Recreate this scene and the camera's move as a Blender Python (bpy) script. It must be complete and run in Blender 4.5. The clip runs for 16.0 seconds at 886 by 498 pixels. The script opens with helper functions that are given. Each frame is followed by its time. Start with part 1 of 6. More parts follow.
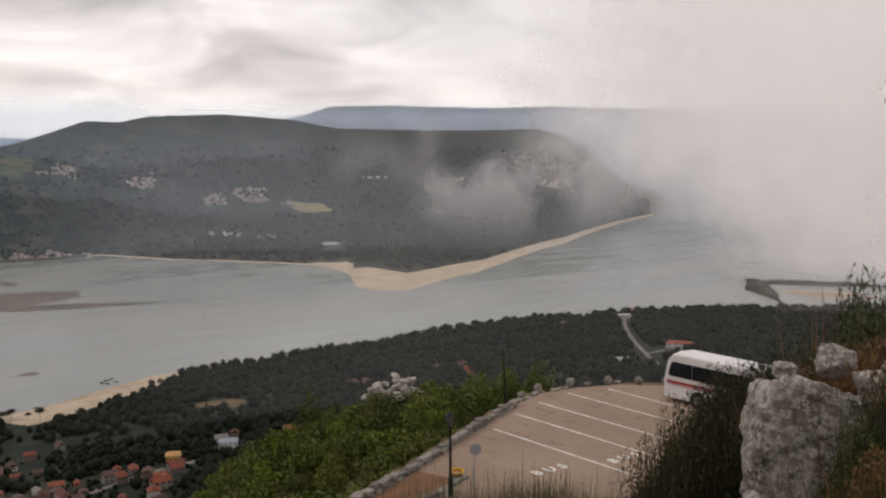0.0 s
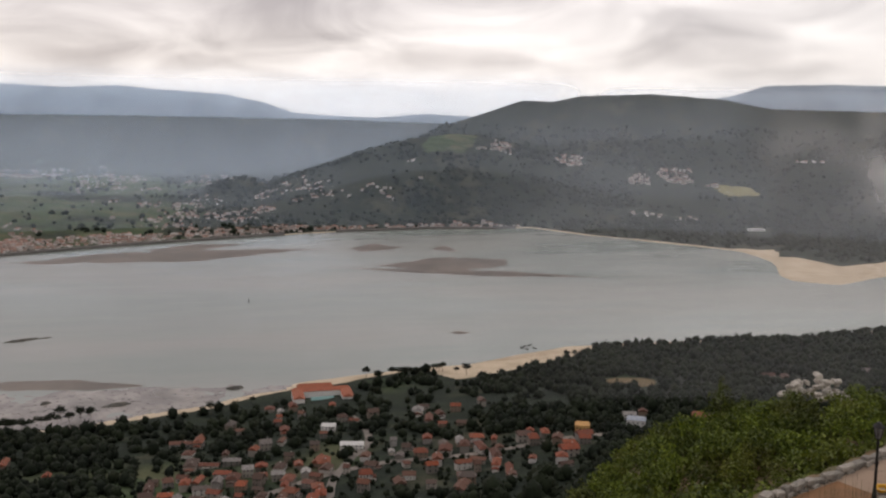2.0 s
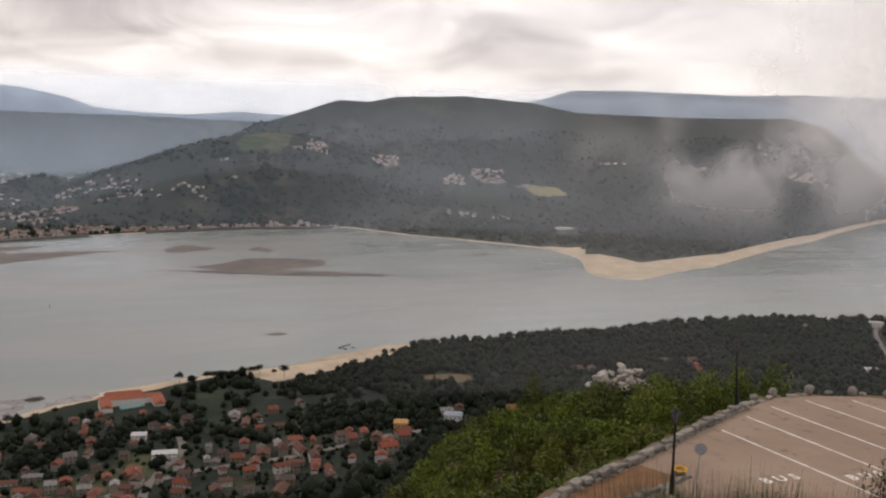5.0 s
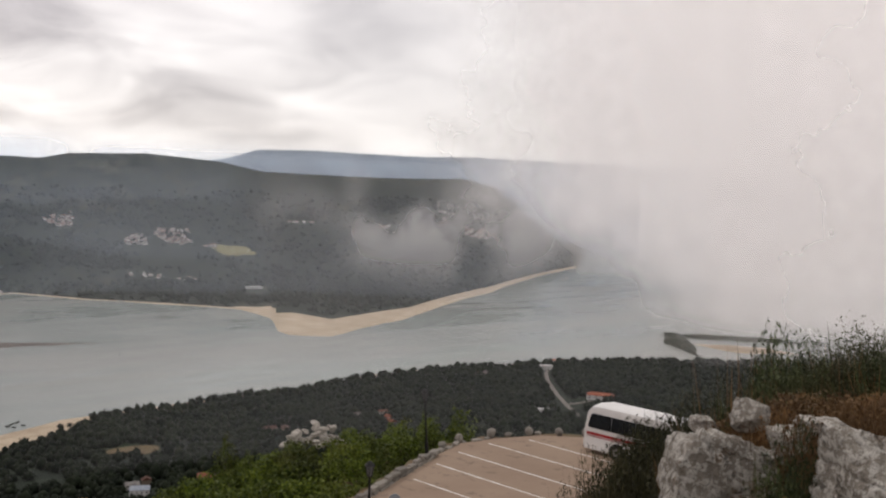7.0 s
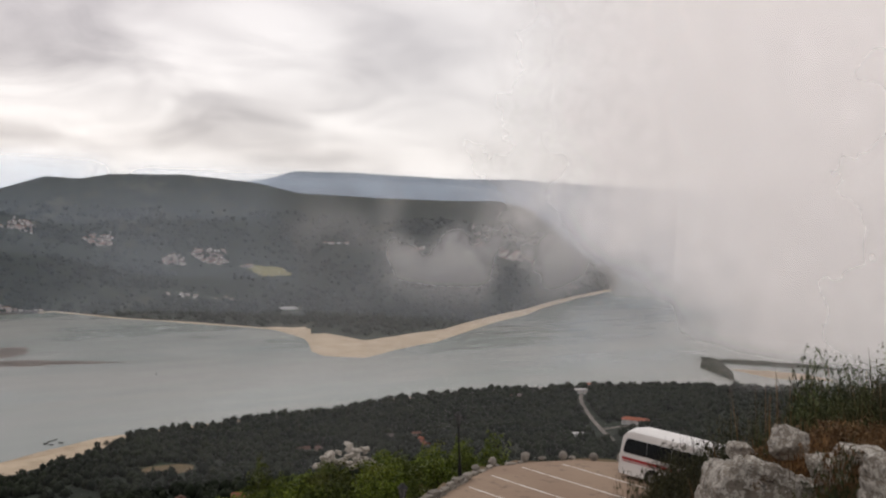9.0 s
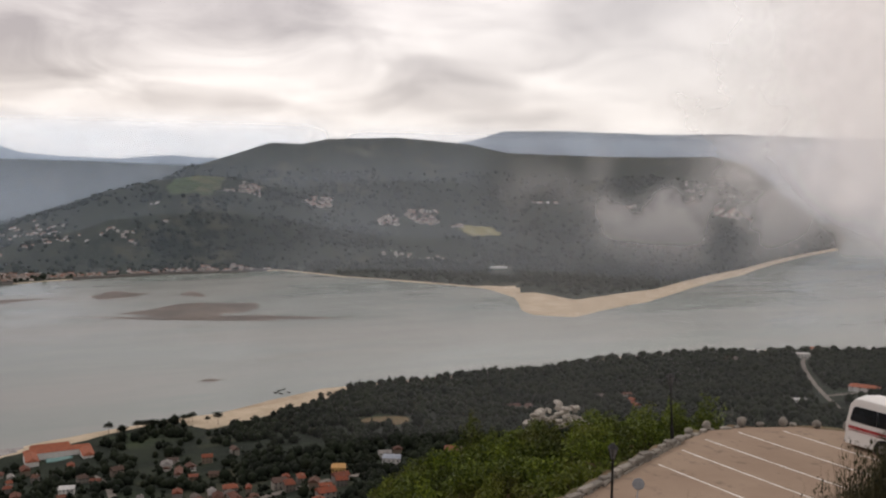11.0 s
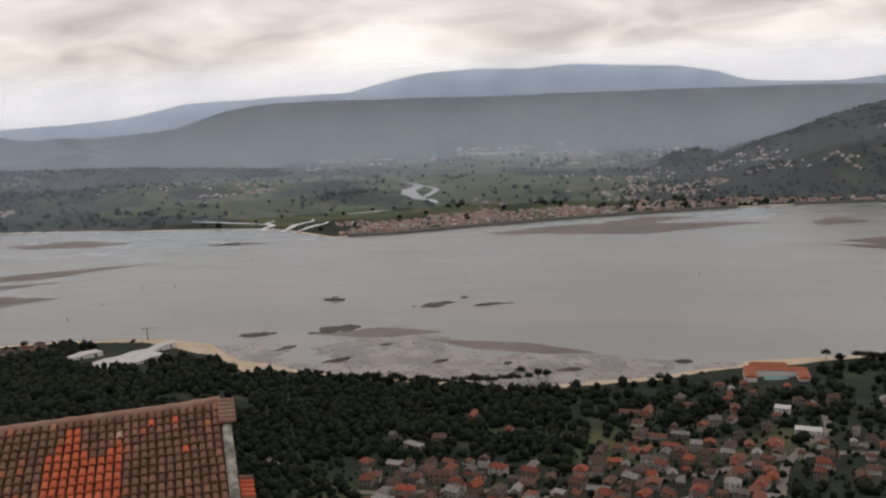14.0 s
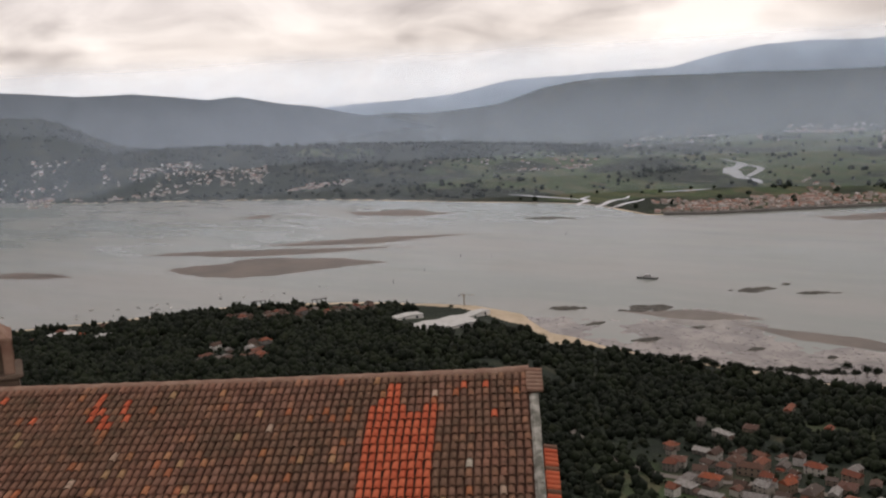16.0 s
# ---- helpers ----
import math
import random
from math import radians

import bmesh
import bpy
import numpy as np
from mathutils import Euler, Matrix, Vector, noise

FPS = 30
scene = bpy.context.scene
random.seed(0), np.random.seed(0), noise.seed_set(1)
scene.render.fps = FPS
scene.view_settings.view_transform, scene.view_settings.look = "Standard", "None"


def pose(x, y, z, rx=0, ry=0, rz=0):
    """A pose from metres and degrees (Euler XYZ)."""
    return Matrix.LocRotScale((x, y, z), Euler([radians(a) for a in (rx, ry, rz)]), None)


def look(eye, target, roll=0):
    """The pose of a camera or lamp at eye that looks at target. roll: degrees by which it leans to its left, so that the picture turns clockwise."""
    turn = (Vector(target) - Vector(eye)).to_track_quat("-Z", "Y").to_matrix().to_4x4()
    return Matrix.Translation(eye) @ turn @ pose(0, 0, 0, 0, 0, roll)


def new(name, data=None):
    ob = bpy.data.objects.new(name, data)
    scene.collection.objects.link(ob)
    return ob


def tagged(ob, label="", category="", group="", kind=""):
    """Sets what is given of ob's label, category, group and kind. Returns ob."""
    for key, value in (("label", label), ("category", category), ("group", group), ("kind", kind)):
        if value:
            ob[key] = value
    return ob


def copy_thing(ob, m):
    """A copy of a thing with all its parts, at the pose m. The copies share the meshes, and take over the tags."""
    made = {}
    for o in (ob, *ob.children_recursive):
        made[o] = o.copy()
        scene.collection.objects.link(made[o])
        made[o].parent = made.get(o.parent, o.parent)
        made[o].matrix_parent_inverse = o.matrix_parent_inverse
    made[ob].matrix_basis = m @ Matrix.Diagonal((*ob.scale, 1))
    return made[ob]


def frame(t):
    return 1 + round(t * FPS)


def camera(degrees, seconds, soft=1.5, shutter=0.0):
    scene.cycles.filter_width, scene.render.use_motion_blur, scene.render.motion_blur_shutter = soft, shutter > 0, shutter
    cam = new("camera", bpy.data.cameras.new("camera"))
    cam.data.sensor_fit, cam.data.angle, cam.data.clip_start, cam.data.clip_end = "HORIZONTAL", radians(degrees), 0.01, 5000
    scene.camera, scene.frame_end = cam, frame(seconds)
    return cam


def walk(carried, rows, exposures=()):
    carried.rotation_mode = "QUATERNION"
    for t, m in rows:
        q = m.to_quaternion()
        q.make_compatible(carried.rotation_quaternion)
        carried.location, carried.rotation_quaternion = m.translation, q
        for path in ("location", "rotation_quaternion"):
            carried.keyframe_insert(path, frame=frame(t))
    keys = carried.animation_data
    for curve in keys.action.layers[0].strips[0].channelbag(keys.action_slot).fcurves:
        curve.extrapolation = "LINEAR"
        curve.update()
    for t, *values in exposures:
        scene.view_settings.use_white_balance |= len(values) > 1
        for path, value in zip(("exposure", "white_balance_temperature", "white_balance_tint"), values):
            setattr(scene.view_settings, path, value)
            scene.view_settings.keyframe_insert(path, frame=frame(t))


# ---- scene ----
EYE = (0.0, 0.0, 330.0)
cam = camera(49.78, 16.0, soft=2.2)

# seconds, pitch + 90, roll, yaw
TURNS = [
    (0, 82.94, -0.34, -0.00),
    (0.5, 81.95, -0.46, 6.61),
    (1, 80.52, -0.65, 14.88),
    (1.5, 79.91, -0.69, 19.84),
    (2, 81.51, -0.77, 25.08),
    (2.5, 82.16, -0.92, 31.06),
    (3, 80.77, 1.41, 38.13),
    (3.5, 80.02, 1.15, 36.28),
    (4, 80.33, -0.35, 29.04),
    (4.5, 80.79, -1.81, 20.36),
    (5, 81.74, -1.84, 14.20),
    (5.2, 82.38, -2.90, 12.15),
    (7.3, 86.40, -2.04, -4.87),
    (7.5, 86.84, -2.04, -4.68),
    (8, 87.74, -2.14, -3.47),
    (8.2, 87.76, -2.31, -3.09),
    (10.3, 84.39, -1.83, 3.84),
    (10.5, 84.05, -1.60, 6.06),
    (11, 84.28, -1.29, 10.21),
    (11.5, 84.05, -0.64, 14.61),
    (12, 82.69, 1.26, 23.19),
    (12.5, 81.57, 2.34, 33.25),
    (13, 81.32, 2.88, 42.41),
    (13.5, 80.60, 3.20, 48.79),
    (14, 80.33, 2.76, 51.43),
    (14.5, 80.60, 2.89, 55.28),
    (15, 79.88, 2.40, 59.98),
    (15.5, 79.76, 3.10, 65.25),
    (16, 79.89, 3.34, 70.26),
]
walk(cam, [(t, pose(*EYE, rx, ry, rz)) for t, rx, ry, rz in TURNS],
     ((0, 0.0, 6650, 11.5), (1.0, 0.2, 6750, 12), (1.5, 0.15, 6750, 12), (2.5, 0.06, 6550, 10.5), (5, 0.12, 6700, 12), (7.5, 0.06, 6550, 10), (8.2, 0.0, 6550, 10), (11.5, 0.03, 6750, 11.5), (13.5, -0.03, 6750, 12), (16, 0.04, 6850, 12.5)))

# ---------------------------------------------------------------- sky and sun
world = bpy.data.worlds.new("world")
scene.world = world
world.use_nodes = True
wn, wl = world.node_tree.nodes, world.node_tree.links
wn.clear()


def wnode(kind, **values):
    n = wn.new(kind)
    for k, v in values.items():
        n.inputs[k].default_value = v
    return n


def wmath(op, a, b=None, clamp=False):
    n = wn.new("ShaderNodeMath")
    n.operation, n.use_clamp = op, clamp
    for i, v in enumerate((a, b)):
        if v is None:
            continue
        if isinstance(v, (int, float)):
            n.inputs[i].default_value = v
        else:
            wl.new(v, n.inputs[i])
    return n.outputs[0]


def wmix(fac, a, b):
    n = wn.new("ShaderNodeMix")
    n.data_type = "RGBA"
    for sock, v in ((n.inputs[0], fac), (n.inputs[6], a), (n.inputs[7], b)):
        if isinstance(v, (int, float, tuple)):
            sock.default_value = v
        else:
            wl.new(v, sock)
    return n.outputs[2]


SUN_AZ, SUN_EL = 62.0, 48.0      # degrees left of +y, above the horizon
sky = wn.new("ShaderNodeTexSky")
sky.sky_type, sky.sun_disc = "NISHITA", False
sky.sun_elevation, sky.sun_rotation = radians(SUN_EL), radians(-SUN_AZ)
tc = wn.new("ShaderNodeTexCoord")
sep = wn.new("ShaderNodeSeparateXYZ")
wl.new(tc.outputs["Generated"], sep.inputs[0])
up = wmath("MAXIMUM", sep.outputs[2], 0.0)
den = wmath("ADD", up, 0.26)
comb = wn.new("ShaderNodeCombineXYZ")
wl.new(wmath("DIVIDE", sep.outputs[0], den), comb.inputs[0])
wl.new(wmath("DIVIDE", sep.outputs[1], den), comb.inputs[1])


def wnoise(scale, detail, rough, dist):
    n = wnode("ShaderNodeTexNoise", Scale=scale, Detail=detail, Roughness=rough, Distortion=dist)
    wl.new(comb.outputs[0], n.inputs["Vector"])
    return n.outputs[0]


big, fine = wnoise(0.85, 3.0, 0.5, 0.5), wnoise(2.3, 6.0, 0.50, 0.6)
cloud = wmath("ADD", wmath("MULTIPLY", big, 0.42), wmath("MULTIPLY", fine, 0.58))
ramp = wn.new("ShaderNodeValToRGB")
wl.new(cloud, ramp.inputs[0])
ramp.color_ramp.elements[0].position, ramp.color_ramp.elements[0].color = 0.385, (0.42, 0.38, 0.385, 1)
ramp.color_ramp.elements[1].position, ramp.color_ramp.elements[1].color = 0.60, (1.0, 0.945, 0.925, 1)
mid = ramp.color_ramp.elements.new(0.49)
mid.color = (0.72, 0.67, 0.66, 1)
# the cloud is darker inland, and one bright even veil over the sea
sea = wmath("ADD", wmath("MULTIPLY", sep.outputs[0], 1.25), 0.62, True)
inland = wmath("MULTIPLY", wmath("MULTIPLY", sep.outputs[0], -1.5, True), wmath("MULTIPLY", up, 4.0, True))
col = wmix(wmath("MULTIPLY", inland, 0.95), ramp.outputs[0], (0.35, 0.29, 0.295, 1))
col = wmix(wmath("POWER", sea, 1.6), col, (0.71, 0.675, 0.665, 1))
low = wmath("SUBTRACT", 1.0, wmath("MULTIPLY", up, 22.0, True), True)
col = wmix(wmath("MULTIPLY", low, 0.72), col, (0.95, 0.925, 0.91, 1))
col = wmix(0.012, col, sky.outputs[0])
bg = wnode("ShaderNodeBackground", Strength=1.08)
wl.new(col, bg.inputs[0])
wl.new(bg.outputs[0], wn.new("ShaderNodeOutputWorld").inputs[0])

sun = new("sun", bpy.data.lights.new("sun", "SUN"))
sun.data.energy, sun.data.angle, sun.data.color = 0.7, radians(25), (1.0, 0.95, 0.88)
sun.matrix_world = look((0, 0, 0), (math.sin(radians(SUN_AZ)) * math.cos(radians(SUN_EL)), -math.cos(radians(SUN_AZ)) * math.cos(radians(SUN_EL)), -math.sin(radians(SUN_EL))))

# ---------------------------------------------------------------- materials


class Nodes:
    """A small writer of node trees for one material."""

    def __init__(self, name):
        self.mat = bpy.data.materials.new(name)
        self.mat.use_nodes = True
        self.n, self.l = self.mat.node_tree.nodes, self.mat.node_tree.links
        self.n.clear()
        self.out = self.n.new("ShaderNodeOutputMaterial")
        self.pos = self.n.new("ShaderNodeNewGeometry").outputs["Position"]
        self.obj = self.n.new("ShaderNodeTexCoord").outputs["Object"]

    def put(self, sock, v):
        if isinstance(v, (int, float, tuple)):
            sock.default_value = v
        else:
            self.l.new(v, sock)

    def math(self, op, a, b=0.0, clamp=False):
        n = self.n.new("ShaderNodeMath")
        n.operation, n.use_clamp = op, clamp
        self.put(n.inputs[0], a), self.put(n.inputs[1], b)
        return n.outputs[0]

    def mix(self, fac, a, b):
        n = self.n.new("ShaderNodeMix")
        n.data_type = "RGBA"
        for i, v in ((0, fac), (6, a), (7, b)):
            self.put(n.inputs[i], (*v, 1) if isinstance(v, tuple) and len(v) == 3 else v)
        return n.outputs[2]

    def noise(self, scale, detail=4.0, rough=0.55, vec=None, stretch=None):
        n = self.n.new("ShaderNodeTexNoise")
        v = self.pos if vec is None else vec
        if stretch:
            m = self.n.new("ShaderNodeMapping")
            m.inputs["Scale"].default_value = stretch
            self.l.new(v, m.inputs["Vector"])
            v = m.outputs[0]
        self.l.new(v, n.inputs["Vector"])
        n.inputs["Scale"].default_value, n.inputs["Detail"].default_value, n.inputs["Roughness"].default_value = scale, detail, rough
        return n.outputs[0]

    def steps(self, v, lo, hi):
        n = self.n.new("ShaderNodeMapRange")
        n.interpolation_type = "SMOOTHSTEP"
        self.put(n.inputs[0], v)
        n.inputs[1].default_value, n.inputs[2].default_value = lo, hi
        return n.outputs[0]

    def attr(self, name):
        n = self.n.new("ShaderNodeAttribute")
        n.attribute_name = name
        return n.outputs["Fac"]

    def random(self, island=False):
        if island:
            return self.n.new("ShaderNodeNewGeometry").outputs["Random Per Island"]
        return self.n.new("ShaderNodeObjectInfo").outputs["Random"]

    def ramp(self, v, stops):
        n = self.n.new("ShaderNodeValToRGB")
        e = n.color_ramp.elements
        while len(e) < len(stops):
            e.new(0.5)
        for el, (p, c) in zip(e, stops):
            el.position, el.color = p, (*c, 1)
        self.put(n.inputs[0], v)
        return n.outputs[0]

    def bump(self, height, strength=0.4, distance=0.05):
        n = self.n.new("ShaderNodeBump")
        self.put(n.inputs["Height"], height)
        n.inputs["Strength"].default_value, n.inputs["Distance"].default_value = strength, distance
        return n.outputs[0]

    def end(self, color, rough=0.8, metal=0.0, normal=None, spec=0.4):
        b = self.n.new("ShaderNodeBsdfPrincipled")
        self.put(b.inputs["Base Color"], (*color, 1) if isinstance(color, tuple) and len(color) == 3 else color)
        self.put(b.inputs["Roughness"], rough)
        b.inputs["Metallic"].default_value = metal
        b.inputs["Specular IOR Level"].default_value = spec
        if normal is not None:
            self.l.new(normal, b.inputs["Normal"])
        self.l.new(b.outputs[0], self.out.inputs[0])
        return self.mat


def plain(name, a, b, scale=3.0, rough=0.75, metal=0.0, bump=0.3, dist=0.02, vary=0.0, fine=9.0, island=False, spec=0.4):
    """Two tones at two scales, fine relief, and a shade of its own for each object or loose piece."""
    k = Nodes(name)
    g, f = k.noise(scale, 4, 0.6, k.obj), k.noise(scale * fine, 3, 0.6, k.obj)
    c = k.mix(k.steps(g, 0.35, 0.68), a, b)
    c = k.mix(k.math("MULTIPLY", f, 0.35), c, tuple(0.55 * x for x in a))
    if vary:
        v = k.math("ADD", k.math("MULTIPLY", k.random(island), 2 * vary), 1.0 - vary)
        n = k.n.new("ShaderNodeHueSaturation")
        k.put(n.inputs["Value"], v), k.put(n.inputs["Color"], c)
        c = n.outputs[0]
    return k.end(c, rough, metal, k.bump(k.math("ADD", g, f), bump, dist), spec)


def ground_material():
    k = Nodes("ground_cover")
    n1, n2, n3, n4 = k.noise(0.005, 5, 0.6), k.noise(0.022, 6, 0.7), k.noise(0.35, 4, 0.65), k.noise(2.5, 3)
    n5 = k.noise(0.09, 4, 0.7)
    wood = k.mix(k.steps(n2, 0.35, 0.7), (0.011, 0.018, 0.012), (0.024, 0.034, 0.019))
    wood = k.mix(k.math("MULTIPLY", k.steps(n5, 0.42, 0.66), 0.6), wood, (0.009, 0.014, 0.010))
    wood = k.mix(k.math("MULTIPLY", k.steps(k.math("ADD", k.math("MULTIPLY", n1, 0.6), k.math("MULTIPLY", n2, 0.4)), 0.52, 0.62), 0.5), wood, (0.075, 0.070, 0.046))
    # parcels of grass, stubble and maize, each with a tone of its own
    cell = k.n.new("ShaderNodeTexVoronoi")
    cell.inputs["Scale"].default_value = 0.012
    m = k.n.new("ShaderNodeMapping")
    m.inputs["Scale"].default_value, m.inputs["Rotation"].default_value = (1.0, 2.4, 1.0), (0, 0, 0.9)
    k.l.new(k.pos, m.inputs["Vector"]), k.l.new(m.outputs[0], cell.inputs["Vector"])
    tone = k.n.new("ShaderNodeSeparateColor")
    k.l.new(cell.outputs["Color"], tone.inputs[0])
    meadow = k.ramp(tone.outputs[0], [(0.0, (0.036, 0.060, 0.026)), (0.3, (0.062, 0.092, 0.038)), (0.55, (0.048, 0.066, 0.034)), (0.8, (0.085, 0.098, 0.046)), (1.0, (0.10, 0.092, 0.055))])
    meadow = k.mix(k.math("MULTIPLY", k.steps(n2, 0.4, 0.65), 0.5), meadow, (0.036, 0.050, 0.026))
    sand = k.mix(k.steps(n2, 0.35, 0.7), (0.52, 0.43, 0.32), (0.38, 0.31, 0.22))
    soil = k.mix(k.steps(n3, 0.35, 0.65), (0.20, 0.13, 0.075), (0.10, 0.095, 0.045))
    soil = k.mix(k.math("MULTIPLY", n4, 0.5), soil, (0.07, 0.055, 0.035))
    c = k.mix(k.steps(k.math("ADD", k.attr("field"), k.math("MULTIPLY", n2, 0.4)), 0.45, 0.75), wood, meadow)
    c = k.mix(k.steps(k.math("ADD", k.attr("straw"), k.math("MULTIPLY", n2, 0.3)), 0.5, 0.8), c, (0.21, 0.19, 0.085))
    c = k.mix(k.steps(k.math("ADD", k.attr("soil"), k.math("MULTIPLY", n3, 0.4)), 0.45, 0.75), c, soil)
    c = k.mix(k.steps(k.math("ADD", k.attr("sand"), k.math("MULTIPLY", n2, 0.25)), 0.5, 0.75), c, sand)
    return k.end(c, 0.9, 0.0, k.bump(k.math("ADD", n2, k.math("MULTIPLY", n3, 0.3)), 0.5, 6.0), 0.2)


def water_material():
    k = Nodes("water_surface")
    along = (1.0, 3.2, 1.0)
    turned = k.n.new("ShaderNodeMapping")
    turned.inputs["Rotation"].default_value = (0, 0, -0.62)
    k.l.new(k.pos, turned.inputs["Vector"])
    s1 = k.noise(0.0011, 4, 0.55, turned.outputs[0], along)
    s2 = k.noise(0.0042, 4, 0.6, turned.outputs[0], along)
    s3 = k.noise(0.05, 3, 0.6, turned.outputs[0], along)
    c = k.mix(k.steps(s1, 0.36, 0.64), (0.192, 0.228, 0.207), (0.240, 0.252, 0.230))
    c = k.mix(k.math("MULTIPLY", k.steps(s2, 0.5, 0.75), 0.18), c, (0.285, 0.270, 0.245))
    slick = k.steps(k.math("ADD", k.math("MULTIPLY", s1, 0.45), k.math("MULTIPLY", s2, 0.55)), 0.40, 0.60)
    r = k.math("ADD", k.math("MULTIPLY", slick, 0.10), 0.17)
    return k.end(c, r, 0.0, k.bump(s3, 0.05, 0.6), 0.5)


def haze_material(name, color, dense, soft_top, ragged, edge=0.30, lean=0.0, patchy=0.0):
    """Thin vapour: it scatters what falls on it from both sides and lets the rest through."""
    k = Nodes(name)
    uv = k.n.new("ShaderNodeUVMap")
    s = k.n.new("ShaderNodeSeparateXYZ")
    k.l.new(uv.outputs[0], s.inputs[0])
    big, small = k.noise(0.0016, 3, 0.5), k.noise(0.0065, 4, 0.5)
    n = k.math("SUBTRACT", k.math("ADD", k.math("MULTIPLY", big, 0.65), k.math("MULTIPLY", small, 0.35)), 0.5)
    u = k.math("ADD", s.outputs[0], k.math("MULTIPLY", n, ragged))
    if lean:
        u = k.math("SUBTRACT", u, k.math("MULTIPLY", k.math("SUBTRACT", 1.0, k.steps(s.outputs[1], 0.02, 0.27)), lean))
    v = k.math("ADD", s.outputs[1], k.math("MULTIPLY", n, ragged * 0.6))
    a = k.math("MULTIPLY", k.steps(u, 0.02, edge), k.math("SUBTRACT", 1.0, k.steps(v, soft_top, 1.0)))
    a = k.math("MULTIPLY", a, k.math("ADD", 0.75, k.math("MULTIPLY", k.steps(small, 0.25, 0.75), 0.25)))
    if patchy:
        a = k.math("MULTIPLY", a, k.steps(k.math("ADD", big, k.math("MULTIPLY", small, 0.6)), patchy, patchy + 0.22))
        a = k.math("MULTIPLY", a, k.math("SUBTRACT", 1.0, k.steps(s.outputs[0], 0.7, 1.0)))
    a = k.math("MULTIPLY", a, k.steps(s.outputs[0], 0.0, 0.05))
    a = k.math("MULTIPLY", k.math("MULTIPLY", a, k.steps(s.outputs[1], 0.0, 0.45 if patchy else 0.06)), dense)
    a = k.math("MULTIPLY", k.math("TANH", k.math("MULTIPLY", a, 1.25)), 0.97)
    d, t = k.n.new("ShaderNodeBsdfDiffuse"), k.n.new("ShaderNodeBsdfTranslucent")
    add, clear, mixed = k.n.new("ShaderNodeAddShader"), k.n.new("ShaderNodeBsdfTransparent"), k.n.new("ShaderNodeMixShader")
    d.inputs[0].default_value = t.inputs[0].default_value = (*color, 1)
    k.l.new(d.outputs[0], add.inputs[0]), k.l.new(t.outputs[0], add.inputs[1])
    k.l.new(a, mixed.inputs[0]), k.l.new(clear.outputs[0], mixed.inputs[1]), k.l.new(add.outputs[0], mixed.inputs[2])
    k.l.new(mixed.outputs[0], k.out.inputs[0])
    return k.mat


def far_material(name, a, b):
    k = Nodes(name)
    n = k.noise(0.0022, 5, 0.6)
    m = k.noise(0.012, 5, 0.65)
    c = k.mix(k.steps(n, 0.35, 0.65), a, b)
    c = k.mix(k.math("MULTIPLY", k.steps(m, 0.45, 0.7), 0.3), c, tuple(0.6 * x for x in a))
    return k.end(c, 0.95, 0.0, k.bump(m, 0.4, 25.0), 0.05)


M_GROUND, M_WATER = ground_material(), water_material()
# aerial haze is put into this colour: pale blue over the slopes' own tone
M_FAR_A = far_material("haze_blue_slopes", (0.36, 0.42, 0.475), (0.42, 0.475, 0.525))
# woods with the blue-grey of haze mixed into the base colour
M_FAR_B = far_material("hazed_wooded_slopes", (0.085, 0.105, 0.125), (0.125, 0.145, 0.165))
M_MUD = plain("wet_sandbank", (0.14, 0.116, 0.096), (0.085, 0.074, 0.063), 0.012, 0.55, bump=0.3, dist=0.3, fine=7)
M_ROCK_SHORE = plain("weedy_shore_rock", (0.05, 0.05, 0.045), (0.10, 0.09, 0.075), 0.2, 0.8, bump=0.8, dist=0.4)

# ---------------------------------------------------------------- small tools


def part(name, bm, material, parent=None, label="", smooth=False, m=None):
    """Links a bmesh as one mesh object, under a thing or a part."""
    me = bpy.data.meshes.new(name)
    bm.to_mesh(me)
    bm.free()
    me.materials.append(material)
    if smooth:
        me.polygons.foreach_set("use_smooth", [True] * len(me.polygons))
    ob = new(name, me)
    ob.parent = parent
    if m is not None:
        ob.matrix_basis = m
    if label:
        ob["label"] = label
    return ob


def from_arrays(name, verts, faces, material, parent=None, smooth=False):
    """One mesh object out of computed arrays (all faces with the same corner count)."""
    me = bpy.data.meshes.new(name)
    verts, faces = np.asarray(verts, np.float32), np.asarray(faces, np.int32)
    k = faces.shape[1]
    me.vertices.add(len(verts)), me.loops.add(faces.size), me.polygons.add(len(faces))
    me.vertices.foreach_set("co", verts.ravel())
    me.loops.foreach_set("vertex_index", faces.ravel())
    me.polygons.foreach_set("loop_start", np.arange(0, faces.size, k, dtype=np.int32))
    me.update(calc_edges=True)
    me.validate()
    me.materials.append(material)
    if smooth:
        me.polygons.foreach_set("use_smooth", np.ones(len(me.polygons), bool))
    ob = new(name, me)
    ob.parent = parent
    return ob


def empty(name, m=None):
    ob = new(name)
    ob.empty_display_size = 0.3
    if m is not None:
        ob.matrix_basis = m
    return ob


def box(bm, x0, y0, z0, x1, y1, z1, bevel=0.0, m=None):
    g = bmesh.ops.create_cube(bm, size=1.0)
    vs = g["verts"]
    bmesh.ops.transform(bm, verts=vs, matrix=Matrix.LocRotScale(((x0 + x1) / 2, (y0 + y1) / 2, (z0 + z1) / 2), None, (x1 - x0, y1 - y0, z1 - z0)))
    if bevel:
        es = list({e for v in vs for e in v.link_edges})
        r = bmesh.ops.bevel(bm, geom=es, offset=bevel, segments=2, affect="EDGES", clamp_overlap=True)
        vs = list({v for f in r["faces"] for v in f.verts} | {v for v in vs if v.is_valid})
    if m is not None:
        bmesh.ops.transform(bm, verts=vs, matrix=m)
    return vs


